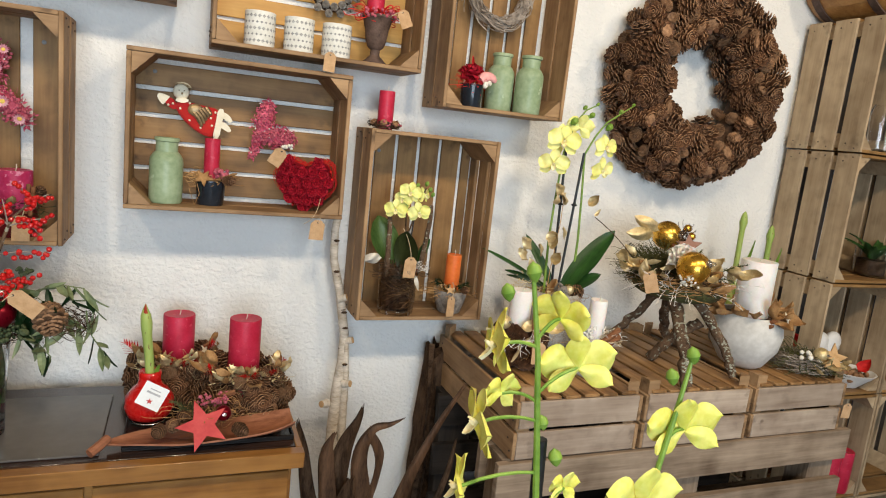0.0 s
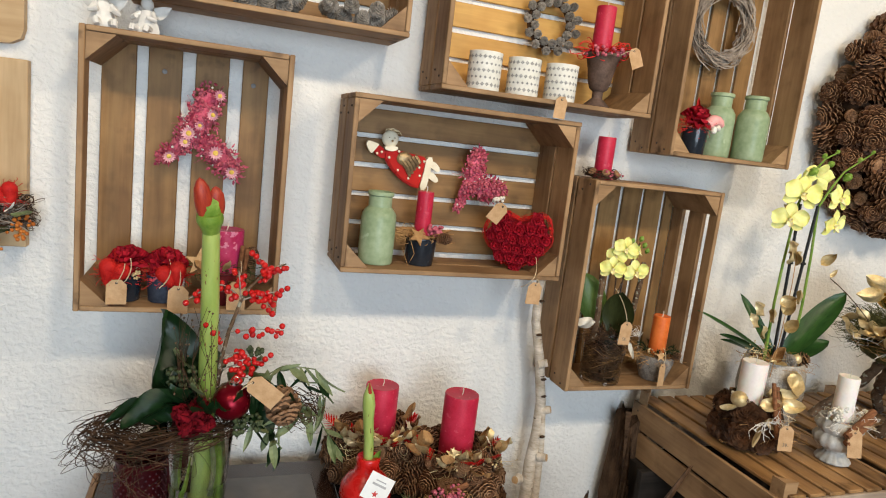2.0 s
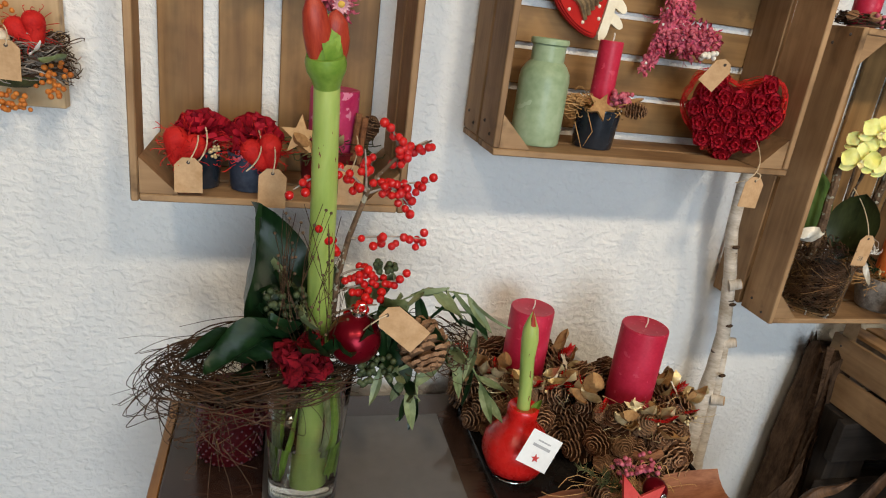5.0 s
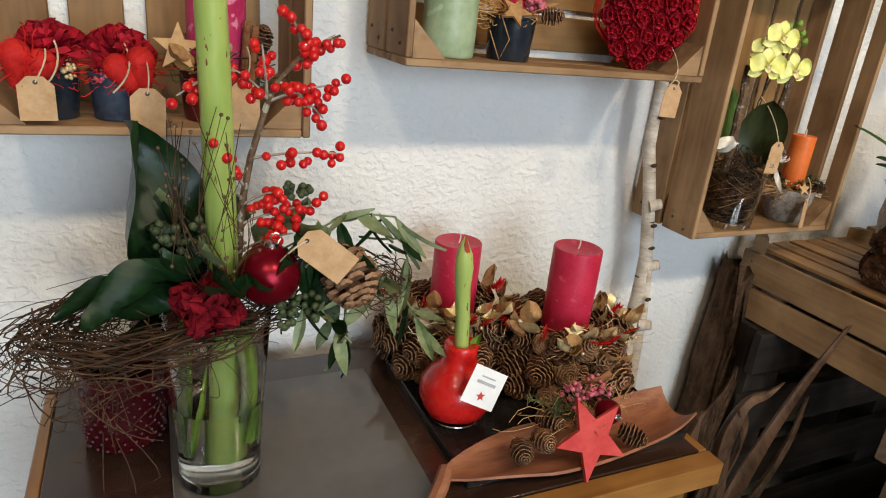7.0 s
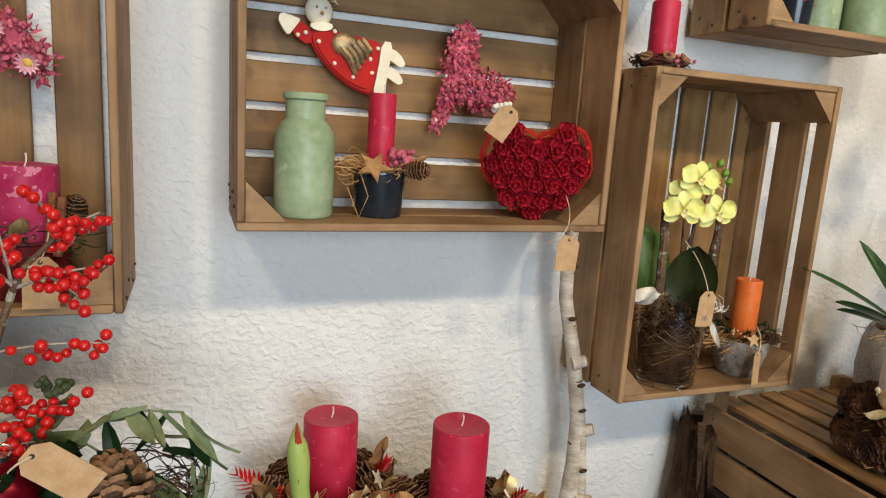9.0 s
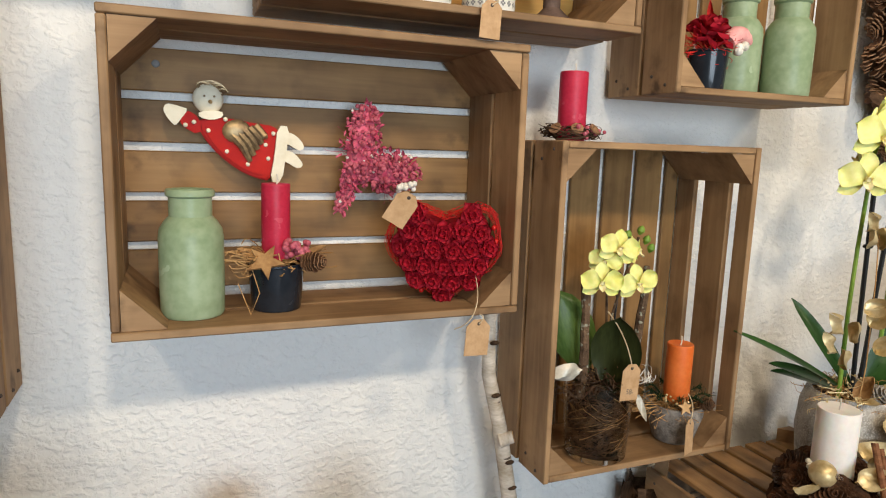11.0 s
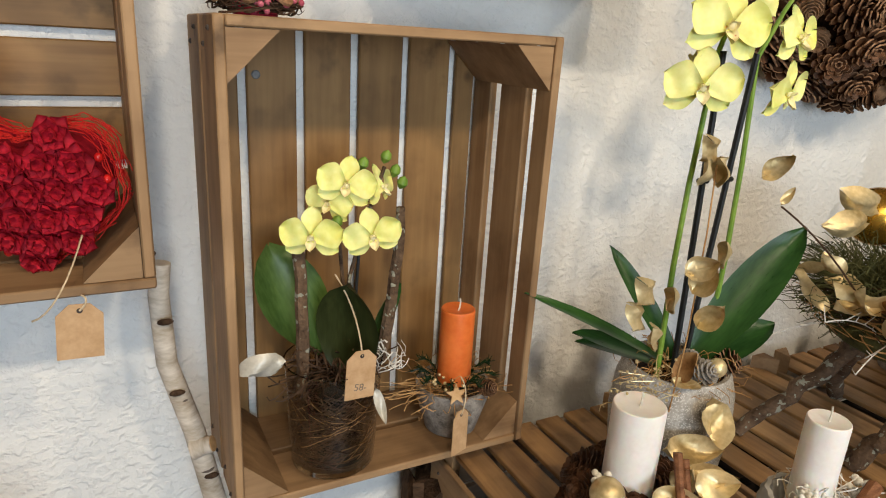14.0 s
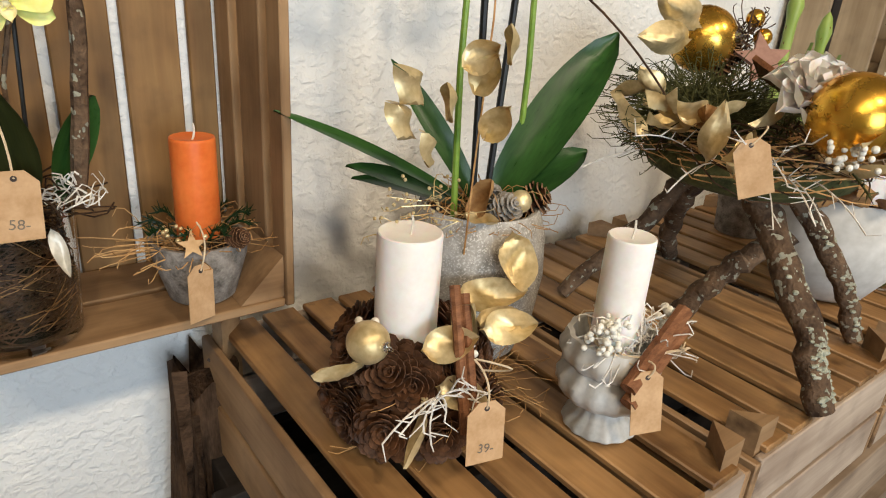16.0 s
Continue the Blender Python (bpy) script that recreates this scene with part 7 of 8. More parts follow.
# branch tripod with a nest
tp = thing("branch_stand", pose(1.31, 1.42, KZ), "stand of lichened branches carrying a nest of twigs and baubles", "plant stand")


def limb(a, b, r0, r1, bow, seed, lichen=0):
    rl_ = random.Random(seed)
    pts = bend(a, b, bow, 16, 0.0035, rl_)
    widths = [0.92 * (r0 + (r1 - r0) * i / 16) * rl_.uniform(0.88, 1.12) for i in range(17)]
    br = part("branch", Geo().tube(pts, widths, 12), BARKWOOD, tp)
    if lichen:
        g_ = Geo()
        for _ in range(lichen):
            i = rl_.randint(1, 12)
            u = pts[i].lerp(pts[i + 1], rl_.random())
            b_ = rl_.uniform(-2.6, -0.2)
            g_.ball(u + Vector((math.cos(b_), math.sin(b_), 0)) * widths[i] * 0.97, rl_.uniform(0.0016, 0.0050), 6, 4, 0, None, 0.6)
        part("lichen", g_, LICHEN, br, "pale grey-green lichen crust", kind="stuff")


limb((-0.086, -0.190, 0.004), (-0.030, -0.02, 0.215), 0.0150, 0.020, (-0.01, -0.02, 0.0), 1, 340)
limb((0.122, -0.140, 0.004), (0.020, -0.03, 0.215), 0.0125, 0.016, (0.01, -0.01, 0.01), 2, 60)
limb((0.160, 0.170, 0.004), (0.030, 0.04, 0.22), 0.0150, 0.014, (-0.01, 0.02, 0.0), 3)
limb((-0.030, 0.030, 0.004), (0.06, -0.05, 0.135), 0.0165, 0.016, (0.0, 0.0, 0.012), 4)
limb((-0.12, 0.155, 0.004), (-0.01, 0.05, 0.21), 0.012, 0.014, (0.01, 0.0, 0.0), 5)
part("straw_nest", tangle((0, 0, 0.220), 0.130, 0.045, 210, 0.0014, 431, reach=0.3, inner=0.2, wild=0.12), STRAW, tp, "nest of straw and twigs", kind="stuff")
part("nest_dark", tangle((0, 0, 0.218), 0.130, 0.06, 140, 0.0014, 432, reach=0.25, inner=0.3, wild=0.2), TWIG, tp, kind="stuff")
part("moss", fluff((-0.022, 0.06, 0.268), (0.085, 0.090, 0.046), 1700, 0.0006, 433), MOSS, tp, "dark moss and heather", kind="stuff")
part("moss_bed", Geo().ball((0, 0, 0.225), 0.125, 18, 10, 0, None, 0.3), MOSS, tp)
g = Geo()
for k in range(12):
    a = k * 0.55
    sprig(g, (0.08 * math.cos(a), 0.08 * math.sin(a), 0.26), ((0.16 + 0.02 * math.cos(a)) * math.cos(a), 0.165 * math.sin(a), 0.275 + 0.05 * math.sin(k * 2.1)), 60, 0.010, 440 + k, 0.7)
part("heather_tuft", g, MOSS, tp, "grey-green heather sprigs", kind="stuff")
g = Geo()
rnd = random.Random(451)
for k in range(14):
    a = rnd.uniform(2.6, 6.2)
    p = Vector((0.10 * math.cos(a), 0.10 * math.sin(a), 0.235))
    q = p + Vector((math.cos(a) * 0.12, math.sin(a) * 0.12, rnd.uniform(-0.03, 0.06)))
    pts = bend(p, q, (0, 0, 0.01), 6)
    g.tube(pts, 0.0008, 4)
    for j in range(7):
        e = pts[1 + j % 6]
        g.tube([e, e + Vector((rnd.uniform(-0.018, 0.018), rnd.uniform(-0.018, 0.018), rnd.uniform(-0.012, 0.02)))], [0.0008, 0.0004], 4)
part("frosted_spray", g, FROST, tp, "white frosted twigs", kind="stuff")
for i in range(30):
    a = rnd.uniform(2.6, 6.6)
    q = rnd.uniform(0.08, 0.16)
    gold_leaf(tp, (q * math.cos(a), q * math.sin(a), rnd.uniform(0.235, 0.31)), (math.cos(a) + rnd.uniform(-0.8, 0.8), math.sin(a) + rnd.uniform(-0.8, 0.8), rnd.uniform(-0.7, 0.9)), rnd.uniform(-1.3, 1.3), rnd.uniform(0.045, 0.075), rnd.uniform(0.026, 0.042), GOLD if i % 6 else BROWNLEAF, i)
big_rose(tp, "cream_rose", upright((-0.070, -0.082, 0.318), (-0.4, -0.6, 0.8), 1.1), 0.038, WHITEROSE, "cream silk rose")
cone(tp, "brown", (0.05, 0.09, 0.31), (0.2, -0.2, 1), 0.8)
berry_cluster(tp, (-0.100, -0.150, 0.276), (0.028, 0.02, 0.012), 34, 0.0036, BERRY_WHITE, 452, "white_berry_cluster")
part("bark_piece", Geo().prism([(-0.03, -0.02), (0.03, -0.024), (0.036, 0.02), (-0.026, 0.024)], 0.006), CINNAMON, tp, "", pose(-0.015, -0.01, 0.325, 30, 20, 20))
part("long_twig", Geo().tube(bend((-0.12, 0.02, 0.27), (-0.26, 0.07, 0.40), (0, 0, 0.01), 6), 0.0013, 5), TWIG, tp)
gold_leaf(tp, (-0.262, 0.07, 0.402), (0.6, 0, 0.5), 0.5, 0.026, 0.011)
part("dark_sprig_tuft", fluff((0.062, 0.072, 1.236 - KZ), (0.026, 0.02, 0.036), 90, 0.0008, 477), TWIG, tp, "tuft of dark dried sprigs", kind="stuff")
part("brown_star", star_geo(0.038, 0.005, 0.45, 96), BROWNSTAR, tp, "brown wooden star", pose(0.056, 0.040, 1.213 - KZ, 58, 0, -35))
for p in ((0.064, 0.066, 1.262 - KZ), (0.074, 0.056, 1.240 - KZ)):
    part("gold_bead", Geo().ball(p, 0.0115), GOLDBALL, tp, "small gold ball")
bauble("christmas_bauble", pose(1.232, 1.288, KZ + 0.308, 60, 30, 0), 0.0430, GOLDBALL, "shiny gold bauble on the nest")
bauble("christmas_bauble", pose(1.345, 1.535, KZ + 0.355, 70, 60, 0), 0.0430, GOLDBALL, "shiny gold bauble among gilded leaves")
for k, a in enumerate((1.1, 1.6)):
    gold_leaf(tp, (-0.022 - 0.014 * k, 0.085, 0.372 - 0.014 * k), (-1, -0.25, 0.25 - 0.22 * k), a, 0.095, 0.040, GOLD, k)
price_tag(pose(1.130, 1.330, KZ + 0.280, -4, -18, -40), 0.034, 0.056, string=(0.02, 0.01, 0.012))

# big pale pot with a candle
gp = thing("concrete_pot", pose(1.570, 1.390, KZ), "round pale concrete pot with dry leaves and cinnamon", "flower pot")
part("pot", Geo().lathe([(0.0001, 0), (0.050, 0), (0.062, 0.008), (0.094, 0.06), (0.102, 0.105), (0.094, 0.150), (0.086, 0.160), (0.080, 0.158), (0.086, 0.11), (0.0001, 0.03)], 40), CONCRETE, gp)
part("filling", Geo().lathe([(0.0001, 0.150), (0.084, 0.146), (0.084, 0.135), (0.0001, 0.135)], 24), TWIG, gp)
for k in range(26):
    a = rnd.uniform(0, math.tau)
    gold_leaf(gp, (0.078 * math.cos(a), 0.078 * math.sin(a), 0.160), (math.cos(a) * 1.5 + rnd.uniform(-0.7, 0.7), math.sin(a) + rnd.uniform(-0.7, 0.7), rnd.uniform(-0.7, 0.9)), rnd.uniform(-1, 1), rnd.uniform(0.05, 0.08), rnd.uniform(0.03, 0.045), BROWNLEAF, k)
cinnamon_sticks(gp, (-0.02, -0.095, 0.150), (0.075, -0.062, 0.150), 2, 0.006)
part("wooden_star", star_geo(0.018, 0.003), CREAMPAINT, gp, "small pale star", pose(0.050, -0.088, 0.166, 60, 0, 20))
candle("pillar_candle", pose(1.575, 1.392, KZ + 0.151), 0.0500, 0.165, WAX_WHITE, "thick cream pillar candle in the concrete pot")
for i, (x, y, top) in enumerate(((1.705, 1.60, 1.315), (1.835, 1.60, 1.275))):
    ab = thing("amaryllis_bulb", pose(x, y, KZ), "amaryllis with a closed green bud in a dark pot", "plant", "amaryllis bulbs")
    tin_pot(ab, 0.05, 0.075, STONEDARK)
    part("bulb", Geo().ball((0, 0, 0.085), 0.040, 16, 10), BROWNLEAF, ab)
    h = top - KZ
    part("shoot", Geo().tube([(0, 0, 0.11), (0.002, 0, h * 0.6), (0.0, 0, h - 0.06), (0.0, 0, h - 0.035), (0.0, 0, h - 0.01), (0.001, 0, h)], [0.010, 0.009, 0.009, 0.0135, 0.008, 0.0012], 10), STEM, ab, "green flower shoot")
    part("shoot_leaf", Geo().blade(h * 0.55, 0.022, None, 0, 0.3, 0.2, 6, 2), GREEN, ab, "", aim((0.012, 0, 0.11), (0.15, 0, 1), 1.2))
ws = thing("star_wreath", pose(1.752, 1.330, KZ), "small wreath of grey moss with a wooden star and gold bauble", "wreath")
part("ring", tangle((0, 0, 0.0), 0.085, 0.05, 150, 0.0016, 461, bottom=0.003, reach=0.2, inner=0.55), TWIG_GREY, ws, kind="stuff")
part("moss", fluff((0, 0, 0.03), (0.09, 0.085, 0.025), 260, 0.0009, 462), MOSS, ws, kind="stuff")
part("wooden_star", star_geo(0.045, 0.005), STARWOOD, ws, "pale wooden star", pose(0.020, -0.080, 0.062, 62, 12, -20))
berry_cluster(ws, (-0.03, -0.05, 0.06), (0.03, 0.02, 0.012), 12, 0.008, BERRY_WHITE, 463, "white_ball_cluster")
for k in range(7):
    gold_leaf(ws, (-0.04 + 0.02 * k, -0.07, 0.035), (rnd.uniform(-1, 1), -0.8, rnd.uniform(-0.4, 0.6)), rnd.uniform(-1, 1), 0.05, 0.022, GOLD, k)
bauble("christmas_bauble", pose(1.745, 1.268, KZ + 0.066, 80, 0, 0), 0.021, GOLD, "matt gold bauble on the moss wreath")

# ---- the big cone wreath ----
bw_ = thing("cone_wreath", pose(1.505, 1.700, 1.692), "large wreath of open brown pine cones on the plaster wall", "wreath")
part("straw_ring", Geo().tube([(0.222 * math.cos(a), 0.01, 0.222 * math.sin(a)) for a in np.linspace(0, math.tau, 41)], 0.052, 14, cap=False), TWIG, bw_, "dark core")
rnd = random.Random(501)
for ring, (n, rr, y) in enumerate(((30, 0.292, 0.03), (29, 0.284, -0.03), (26, 0.252, -0.068), (25, 0.222, -0.070), (21, 0.192, -0.068), (17, 0.164, -0.030), (13, 0.156, 0.03))):
    for k in range(n):
        a = math.tau * (k + 0.5 * (ring % 2)) / n + rnd.uniform(-0.05, 0.05)
        c = Vector((0.222 * math.cos(a), 0.01, 0.222 * math.sin(a)))
        p = Vector((rr * math.cos(a), y, rr * math.sin(a)))
        d = (p - c).normalized() + Vector((rnd.uniform(-0.9, 0.9), rnd.uniform(-0.5, 0.3), rnd.uniform(-0.9, 0.9)))
        q = p - d.normalized() * 0.018
        if rnd.random() < 0.3:
            q, d = p + d.normalized() * 0.020, -d
        cone(bw_, rnd.choice(("bigtan", "big", "big", "bigtan", "tan")), q, d, rnd.uniform(0.72, 0.98))

# ---- birch trunks leaning at the wall ----
bt = thing("birch_trunk", pose(0.40, 1.62, 0), "thin white birch trunks leaning against the wall", "birch trunk")
B1 = [(0.0, 0.0, 0.0), (0.01, 0.02, 0.30), (0.012, 0.06, 0.60), (0.020, 0.075, 0.72), (0.030, 0.08, 0.80), (0.030, 0.083, 0.88), (0.008, 0.085, 1.00), (-0.015, 0.087, 1.09), (-0.018, 0.088, 1.17), (-0.014, 0.088, 1.205)]
B2 = [(0.045, 0.0, 0.0), (0.05, 0.03, 0.35), (0.040, 0.06, 0.60), (0.040, 0.07, 0.76), (0.034, 0.075, 0.86)]
part("trunk", Geo().tube(B1, [0.019, 0.018, 0.016, 0.0155, 0.0145, 0.0128, 0.0118, 0.0110, 0.0105, 0.0105], 14), BIRCH, bt)
part("trunk", Geo().tube(B2, [0.014, 0.013, 0.0115, 0.0105, 0.008], 12), BIRCH, bt)
for p, d in (((0.040, 0.075, 0.862), (0.8, -0.5, 0.3)), ((0.040, 0.06, 0.742), (0.7, -0.7, 0.2)), ((0.012, 0.075, 0.985), (0.9, -0.4, 0.3)), ((-0.012, 0.07, 0.68), (-0.8, -0.6, 0.2))):
    kn = part("knot", Geo().lathe([(0.013, -0.008), (0.0105, 0.004), (0.0095, 0.014), (0.0001, 0.0145)], 12), BIRCH, bt, "cut side branch", upright(p, d))
    part("cut_face", Geo().lathe([(0.0092, 0.0146), (0.009, 0.0152), (0.0001, 0.0153)], 12), STARWOOD, kn)
for z, x in ((0.945, 0.020), (1.06, -0.010), (1.145, -0.0165), (0.80, 0.030), (0.66, 0.015), (0.90, 0.027)):
    part("bark_scar", Geo().ball((0, 0, 0), 0.007, 10, 6, 0, Matrix.Diagonal((1.2, 0.35, 0.55, 1))), BARK, bt, "dark bark scar", pose(x + 0.002, 0.072 if z > 0.8 else 0.055, z, 0, 0, 0))

# ---- bark, palm and twigs in the gap ----
bk = thing("bark_log", pose(0.690, 1.70, 0), "upright old log with deep brown bark in the corner", "log")
verts, faces, rr_ = [], [], random.Random(511)
for j in range(19):
    z = 0.82 * j / 18
    for i in range(22):
        a = math.tau * i / 22
        r = 0.040 * (1 + 0.16 * math.sin(5 * a + 1) + 0.10 * math.sin(9 * a + 0.3 * j) + rr_.uniform(-0.08, 0.08))
        verts.append((0.045 * z / 0.82 + r * math.cos(a), 0.03 * z / 0.82 + r * math.sin(a), z + (rr_.uniform(-0.03, 0.03) if j == 18 else 0)))
for j in range(18):
    for i in range(22):
        k = (i + 1) % 22
        faces.append((j * 22 + i, j * 22 + k, (j + 1) * 22 + k, (j + 1) * 22 + i))
faces.append(tuple(18 * 22 + i for i in range(22)))
part("bark", Geo().add(verts, faces), BARK, bk)
for k in range(7):
    a = rr_.uniform(3.4, 6.0)
    part("bark_strip", Geo().blade(rr_.uniform(0.25, 0.5), rr_.uniform(0.02, 0.04), None, 0, 0.3, 0.1, 6, 2, 0.9, 0.1, k), BARK, bk, "", aim((0.02 + 0.045 * math.cos(a), 0.045 * math.sin(a) + 0.01, rr_.uniform(0.1, 0.4)), (0.08, 0.03, 1), a + 1.57))

pp = thing("palm_bucket", pose(0.440, 1.500, 0), "dark bucket of dried brown palm spathes", "dried plant")
part("bucket", Geo().lathe([(0.0001, 0), (0.085, 0), (0.09, 0.004), (0.115, 0.26), (0.118, 0.265), (0.110, 0.265), (0.085, 0.01), (0.0001, 0.01)], 28), IRONURN, pp)


def ribbon(pts, widths, cup, face):
    """A thick strip along a bent line, cupped across, with a ragged end."""
    pts = [Vector(p) for p in pts]
    fine = []
    for i in range(len(pts) - 1):
        a, b, c, d = pts[max(i - 1, 0)], pts[i], pts[i + 1], pts[min(i + 2, len(pts) - 1)]
        for k in range(5):
            u = k / 5
            fine.append(0.5 * (2 * b + (c - a) * u + (2 * a - 5 * b + 4 * c - d) * u * u + (3 * b - a - 3 * c + d) * u * u * u))
    fine.append(pts[-1])
    n, verts, faces = len(fine), [], []
    for layer in (0, 1):
        for i, p in enumerate(fine):
            t = (fine[min(i + 1, n - 1)] - fine[max(i - 1, 0)]).normalized()
            side = t.cross(Vector(face)).normalized()
            nrm = side.cross(t)
            u = i / (n - 1) * (len(widths) - 1)
            w = widths[int(u)] + (widths[min(int(u) + 1, len(widths) - 1)] - widths[int(u)]) * (u % 1)
            for j in range(7):
                v = j / 3 - 1
                rag = t * (0.012 * math.sin(9 * j + 3 * n) if i == n - 1 else 0)
                verts.append(p + side * v * w / 2 + nrm * (cup * w * v * v - 0.003 * layer + 0.04 * w * math.sin(4 * u + 5 * v)) + rag)
    m = n * 7
    for i in range(n - 1):
        for j in range(6):
            k = i * 7 + j
            faces += [(k, k + 1, k + 8, k + 7), (m + k, m + k + 7, m + k + 8, m + k + 1)]
        for j in (0, 6):
            k = i * 7 + j
            faces.append((k, k + 7, m + k + 7, m + k) if j == 0 else (k + 7, k, m + k, m + k + 7))
    for j in range(6):
        k = (n - 1) * 7 + j
        faces.append((k, k + 1, m + k + 1, m + k))
    return Geo().add(verts, faces)


for pts, widths, cup, face, mat in (
        (((-0.05, -0.02, 0.20), (-0.09, -0.05, 0.50), (-0.105, -0.06, 0.66), (-0.085, -0.065, 0.715)), (0.04, 0.054, 0.040, 0.008), 0.5, (0.4, -1, 0.1), PALM),
        (((0.0, 0.0, 0.20), (-0.055, -0.03, 0.52), (-0.050, -0.04, 0.66), (-0.020, -0.05, 0.745), (-0.012, -0.05, 0.775)), (0.04, 0.060, 0.045, 0.018, 0.005), 0.45, (-0.3, -1, 0.1), BARK),
        (((0.0, -0.02, 0.20), (-0.005, -0.05, 0.50), (-0.020, -0.06, 0.65), (0.010, -0.065, 0.722), (0.055, -0.07, 0.735), (0.085, -0.07, 0.745)), (0.05, 0.060, 0.042, 0.024, 0.012, 0.003), 0.45, (0.2, -1, 0.25), PALM),
        (((-0.010, -0.05, 0.40), (0.028, -0.06, 0.56), (0.036, -0.062, 0.65), (0.006, -0.064, 0.715)), (0.012, 0.024, 0.030, 0.020), 0.2, (0.6, -1, 0), PALM),
        (((0.02, -0.01, 0.10), (-0.03, -0.06, 0.36), (-0.045, -0.07, 0.52), (-0.035, -0.075, 0.60)), (0.06, 0.075, 0.058, 0.018), 0.4, (-0.1, -1, 0.1), BARK),
        (((-0.03, 0.02, 0.20), (-0.12, -0.02, 0.50), (-0.150, -0.03, 0.66), (-0.165, -0.03, 0.735)), (0.03, 0.040, 0.028, 0.008), 0.4, (0.2, -1, 0), BARK),
        (((0.05, 0.0, 0.20), (0.12, -0.02, 0.50), (0.190, -0.03, 0.68), (0.262, -0.04, 0.815)), (0.03, 0.034, 0.018, 0.007), 0.45, (-0.3, -1, 0.2), PALM),
        (((0.07, 0.03, 0.15), (0.20, 0.0, 0.40), (0.250, -0.01, 0.54), (0.268, -0.01, 0.640)), (0.02, 0.024, 0.016, 0.006), 0.4, (-0.1, -1, 0), BARK)):
    part("spathe", ribbon(pts, widths, cup, face), mat, pp)

# ---- crates stacked as a shelf at the side ----
SX = 2.195
for col in (0, 1):
    for i, (z, h) in enumerate(((0.0, 0.285), (0.290, 0.405), (0.700, 0.405), (1.110, 0.428), (1.543, 0.428))):
        # backs near-black, ends darker than sides: interior shade put into their colour
        crate(pose(SX + 0.372 * col + 0.006 * (i % 2), 1.630, z), 0.365, h, 0.300, 5, 0.014, "weathered fruit crate stacked on end as an open shelf", h > 0.3, 61 + i + 7 * col, SHADED_WOOD, CRATE_PALE, ends=CRATE, group="stacked shelf crates", rows=3, between=0.020)
for i, (x, y, z, r, h) in enumerate(((2.08, 1.515, 0.3015, 0.036, 0.17), (2.165, 1.515, 0.3015, 0.036, 0.18), (2.25, 1.515, 0.3015, 0.036, 0.17), (2.328, 1.52, 0.3015, 0.034, 0.16), (2.17, 1.62, 0.3015, 0.036, 0.17), (2.27, 1.64, 0.3015, 0.036, 0.16))):
    candle("pillar_candle", pose(x, y, z), r, h, WAX_RED, "red pillar candle stored in the shelf crate")
hb = thing("china_bowl", pose(2.285, 1.545, 0.7115), "white china bowl with red petals in the shelf crate", "bowl")
part("bowl", Geo().lathe([(0.0001, 0), (0.035, 0), (0.04, 0.006), (0.078, 0.045), (0.090, 0.060), (0.087, 0.061), (0.07, 0.045), (0.0001, 0.010)], 32), WHITECHINA, hb)
berry_cluster(hb, (0, 0, 0.045), (0.05, 0.05, 0.010), 26, 0.012, CONE_LIGHT, 521, "nut_heap")
part("red_petal", Geo().blade(0.06, 0.045, None, 0, 0.3, 0.6, 5, 4), SISAL, hb, "", aim((0.01, -0.03, 0.06), (0.6, -0.2, 0.6), 0.6))
g = Geo()
for s in (-1, 1):
    g.ball((s * 0.034, 0, 0.125), 0.040, 16, 10)
    g.tube([(s * 0.034, 0, 0.115), (s * 0.014, 0, 0.06), (0, 0, 0.008)], [0.040, 0.026, 0.006], 12)
single("china_heart", g, WHITECHINA, pose(2.300, 1.665, 0.7115) @ Matrix.Diagonal((1, 0.6, 1, 1)), "white china heart leaning in the shelf crate", "ornament")
single("red_box", Geo().box((0, 0, 0.085), (0.03, 0.12, 0.17), 0.003), REDPAINT, pose(2.085, 1.60, 0.7115), "narrow red box in the shelf crate", "box")
jr = thing("glass_jar", pose(2.300, 1.560, 1.1215), "clear glass jar holding a small green plant", "vase")
part("glass", Geo().lathe([(0.0001, 0), (0.05, 0), (0.055, 0.004), (0.058, 0.10), (0.056, 0.10), (0.052, 0.01), (0.0001, 0.008)], 30), GLASS, jr)
jp = thing("small_plant", pose(2.300, 1.560, 1.131), "small green plant standing in the glass jar", "plant")
part("soil", Geo().lathe([(0.0001, 0), (0.046, 0), (0.048, 0.05), (0.0001, 0.052)], 20), TWIG, jp)
for k in range(14):
    a = k * 2.4
    part("leaf", Geo().blade(0.10 + 0.02 * (k % 3), 0.03, None, 0, 0.2, -0.8, 6, 3), ORCHLEAF, jp, "", aim((0.01 * math.cos(a), 0.01 * math.sin(a), 0.05), (math.cos(a) * 0.7, math.sin(a) * 0.7, 1), 0.3))
jr2 = thing("glass_jar", pose(2.22, 1.56, 1.5545), "clear glass jar on the upper shelf crate", "vase")
part("glass", Geo().lathe([(0.0001, 0), (0.05, 0), (0.056, 0.006), (0.060, 0.12), (0.045, 0.16), (0.043, 0.16), (0.056, 0.12), (0.05, 0.01), (0.0001, 0.008)], 30), GLASS, jr2)
br = thing("barrel", pose(2.130, 1.640, 1.9735), "small round wooden barrel with dark hoops lying on the crates", "barrel")
STAVE = Geo()
rows_ = [(0.184, -0.14), (0.188, -0.13), (0.195, -0.06), (0.198, 0.0), (0.195, 0.06), (0.188, 0.13), (0.184, 0.14)]
half = math.pi / 24 * 0.97
for r_in in (0.0, 0.014):
    for k, (r, z) in enumerate(rows_):
        for q in (-1, 0, 1):
            STAVE.v.append(((r - r_in) * math.cos(half * q), (r - r_in) * math.sin(half * q), z))
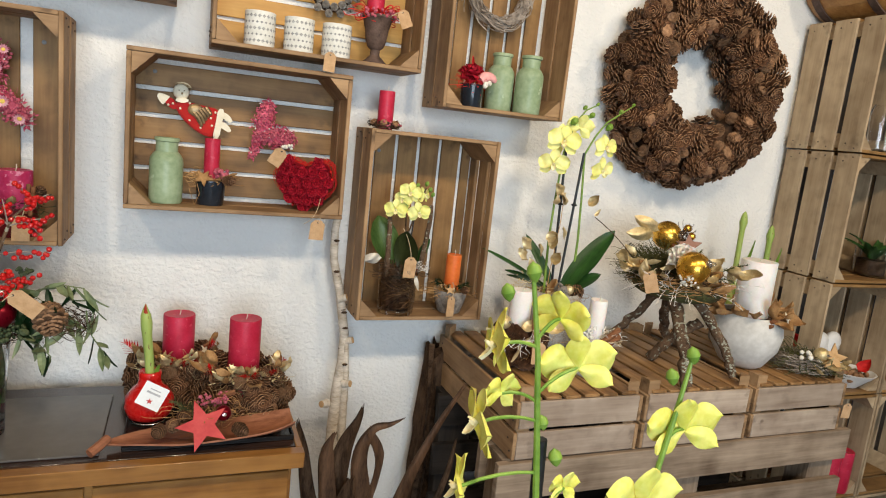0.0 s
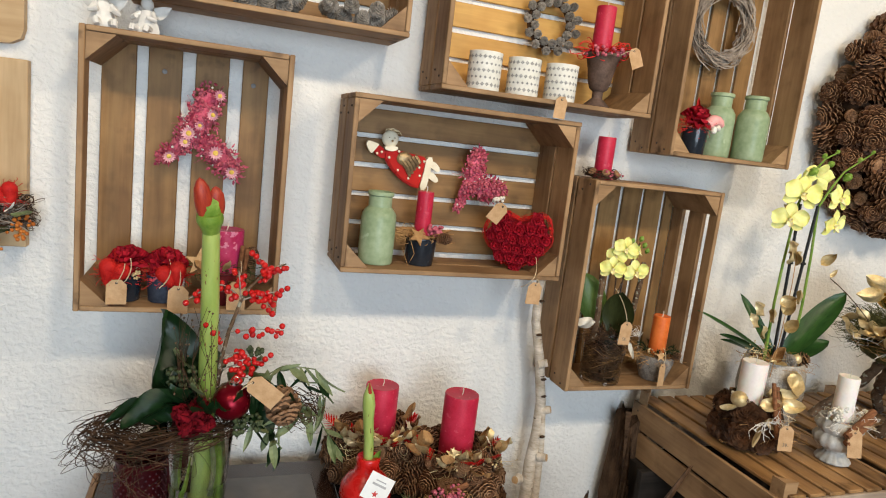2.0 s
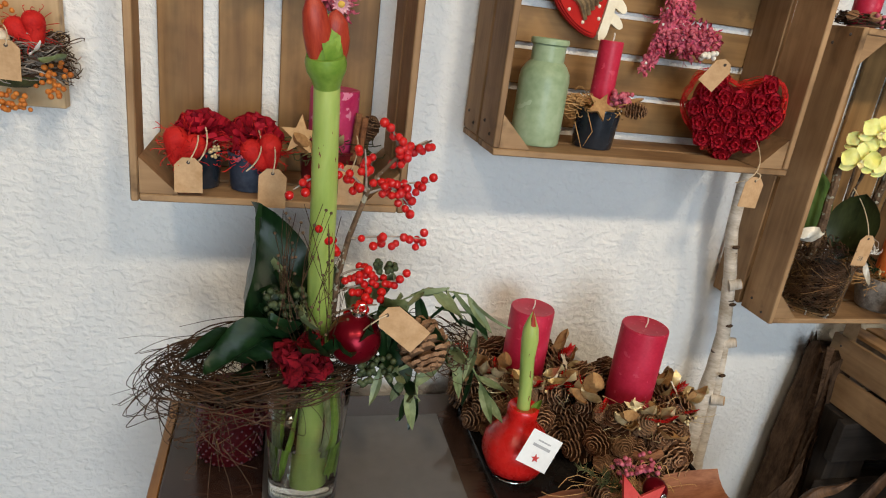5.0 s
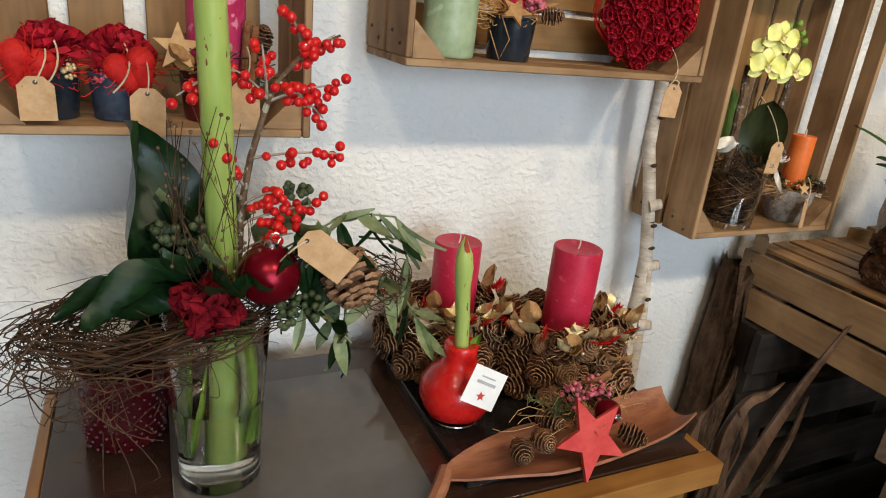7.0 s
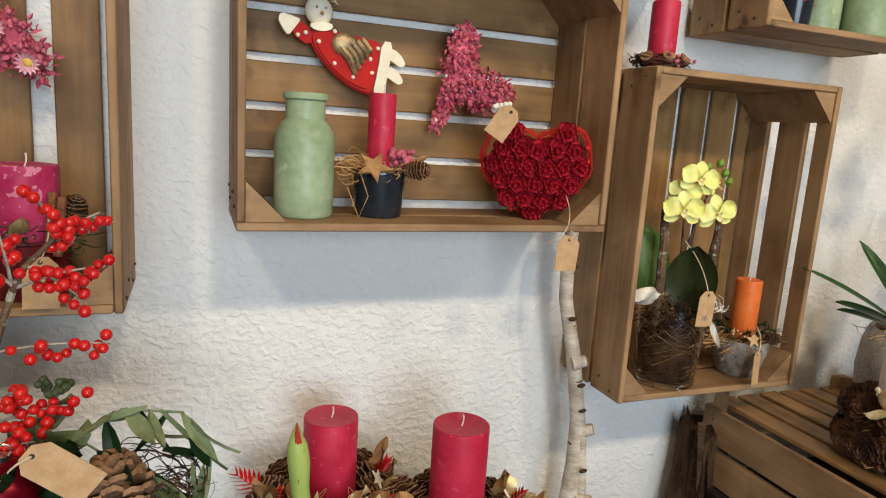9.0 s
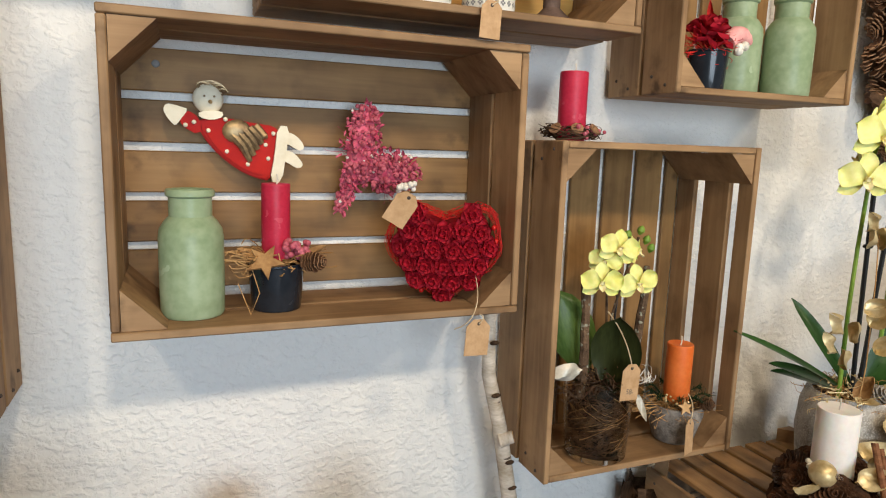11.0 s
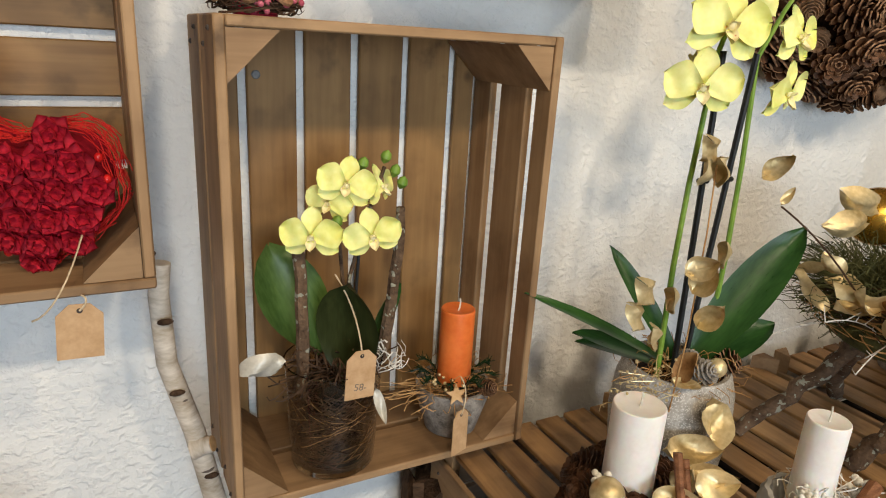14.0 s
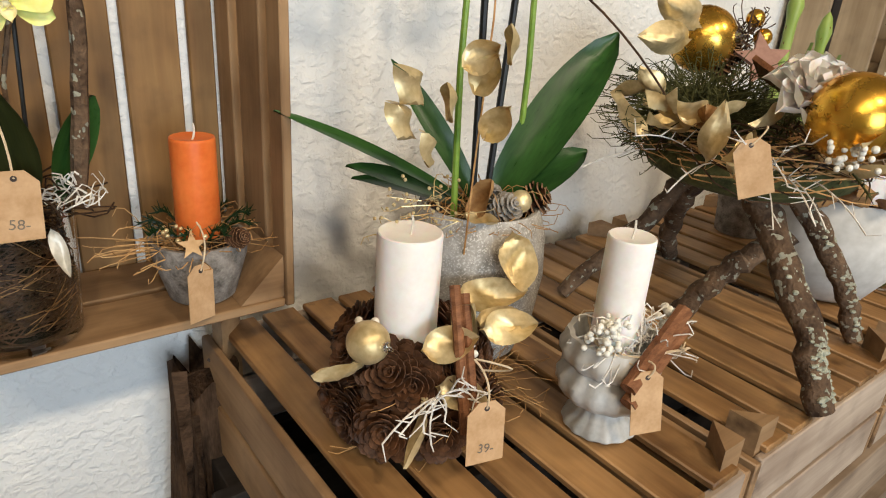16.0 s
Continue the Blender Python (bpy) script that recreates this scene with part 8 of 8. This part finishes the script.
for k in range(6):
    for q in (0, 1):
        a, b = 3 * k + q, 21 + 3 * k + q
        STAVE.f += [(a, a + 1, a + 4, a + 3), (b, b + 3, b + 4, b + 1)]
    STAVE.f += [(3 * k, 3 * k + 3, 3 * k + 24, 3 * k + 21), (3 * k + 2, 3 * k + 23, 3 * k + 26, 3 * k + 5)]
for q in (0, 1):
    STAVE.f += [(q, q + 21, q + 22, q + 1), (18 + q, 19 + q, 40 + q, 39 + q)]
STAVE.s = [0] * len(STAVE.f)
STAVE = STAVE.mesh("stave", BARREL)
for k in range(24):
    part("stave", STAVE, None, br, "", pose(0, 0, 0.199, 90, 0, 0) @ Matrix.Rotation(math.tau * k / 24, 4, "Z"))
for y in (-0.130, 0.122):
    part("barrel_head", Geo().lathe([(0.0001, y), (0.178, y), (0.178, y + 0.008), (0.0001, y + 0.008)], 40), BARREL, br, "", pose(0, 0, 0.199, 90, 0, 0))
for y in (-0.095, 0.095):
    part("hoop", Geo().lathe([(0.1935, y - 0.014), (0.1985, y - 0.014), (0.1985, y + 0.014), (0.1935, y + 0.014)], 40), IRONURN, br, "dark iron hoop", pose(0, 0, 0.199, 90, 0, 0))
price_tag(pose(1.838, 1.221, 0.800, 0, 4, -10), 0.030, 0.045)

# ---- the orchid that stands nearest ----
st = thing("side_table", pose(0.345, 0.44, 0), "small round wooden side table", "table")
part("tabletop", Geo().lathe([(0.0001, 0.725), (0.150, 0.725), (0.155, 0.735), (0.155, 0.745), (0.150, 0.750), (0.0001, 0.750)], 36), OAK, st)
for a in (0.5, 2.6, 4.7):
    part("leg", Geo().tube([(0.10 * math.cos(a), 0.10 * math.sin(a), 0.727), (0.13 * math.cos(a), 0.13 * math.sin(a), 0.0)], [0.017, 0.012], 10), OAK, st)
np_ = thing("flower_pot", pose(0.345, 0.44, 0.7505), "plain pale concrete flower pot on the side table", "flower pot")
part("pot", Geo().lathe([(0.0001, 0), (0.05, 0), (0.055, 0.004), (0.068, 0.13), (0.065, 0.132), (0.060, 0.125), (0.0001, 0.115)], 30), CONCRETE, np_)
N0 = Vector((0.345, 0.44, 0.866))
no = thing("orchid", Matrix.Translation(N0), "lemon yellow orchid in full flower in a concrete pot", "orchid")
T1 = [(0.320, 0.44, 0.87), (0.290, 0.425, 1.10), (0.273, 0.42, 1.21), (0.262, 0.42, 1.29), (0.249, 0.42, 1.352)]
T2 = [(0.365, 0.44, 0.87), (0.385, 0.425, 1.06), (0.398, 0.42, 1.16), (0.412, 0.42, 1.24), (0.418, 0.42, 1.280)]
for s in (T1, T2):
    part("stem", Geo().tube([Vector(p) - N0 for p in s], [0.0036, 0.0032, 0.0028, 0.0024, 0.0018], 8), GREEN, no)
part("stake", Geo().tube([Vector((0.300, 0.43, 0.87)) - N0, Vector((0.279, 0.425, 1.215)) - N0], 0.0055, 8), STAKE, no, "black plant stake")
for i, (p, f, k) in enumerate((((0.305, 0.425, 1.276), (0.25, 0.9, 0.1), 0.92), ((0.281, 0.425, 1.318), (0.8, 0.5, 0.2), 0.72), ((0.222, 0.415, 1.300), (-0.95, 0.25, 0.0), 0.85), ((0.217, 0.418, 1.238), (-0.95, 0.2, -0.1), 0.85), ((0.207, 0.418, 1.185), (-0.9, 0.35, -0.1), 0.8), ((0.240, 0.430, 1.255), (-0.3, 0.95, 0.2), 0.55), ((0.424, 0.420, 1.215), (0.2, 0.9, 0.1), 1.0), ((0.385, 0.415, 1.150), (0.0, 0.95, 0.1), 1.15), ((0.312, 0.43, 1.165), (-0.2, 0.9, 0.1), 0.5))):
    bloom(no, "lemon", Vector(p) - N0, f, i, 0.2 * (i % 3 - 1), k)
    own = T1 if p[0] < 0.34 else T2
    near = min((Vector(own[j]).lerp(Vector(own[j + 1]), q / 10) for j in range(4) for q in range(10)), key=lambda v: (v - Vector(p) + Vector((0, 0, 0.012))).length)
    part("flower_stalk", Geo().tube(bend(Vector(p) - N0, near - N0, (0, 0, 0.004), 4), 0.0015, 6), GREEN, no)
for p, r in (((0.249, 0.42, 1.356), 0.0062), ((0.229, 0.42, 1.340), 0.0055), ((0.400, 0.42, 1.266), 0.006), ((0.419, 0.42, 1.285), 0.0062), ((0.292, 0.42, 1.200), 0.006), ((0.275, 0.42, 1.232), 0.005)):
    bud(no, Vector(p) - N0, r, (-0.2, 0.2, 1))
for tip, w in (((0.50, 0.36, 0.95), 0.06), ((0.20, 0.42, 0.96), 0.06), ((0.36, 0.60, 0.98), 0.055), ((0.33, 0.27, 0.94), 0.055)):
    d = Vector(tip) - N0
    part("leaf", Geo().blade(d.length, w, None, 0, 0.15, -0.4, 8, 4, 0.85), ORCHLEAF, no, "", aim((0, 0, 0.0), d + Vector((0, 0, 0.04)), 0.1))

# ---- floor boards ----
fl = bpy.data.objects["floor"]
for k in range(26):
    board(fl, "floor_plank", 4.6, 0.148, 0.012, pose(0.0, -1.70 + k * 0.151 + 0.21, 0.0535), FLOORWOOD)
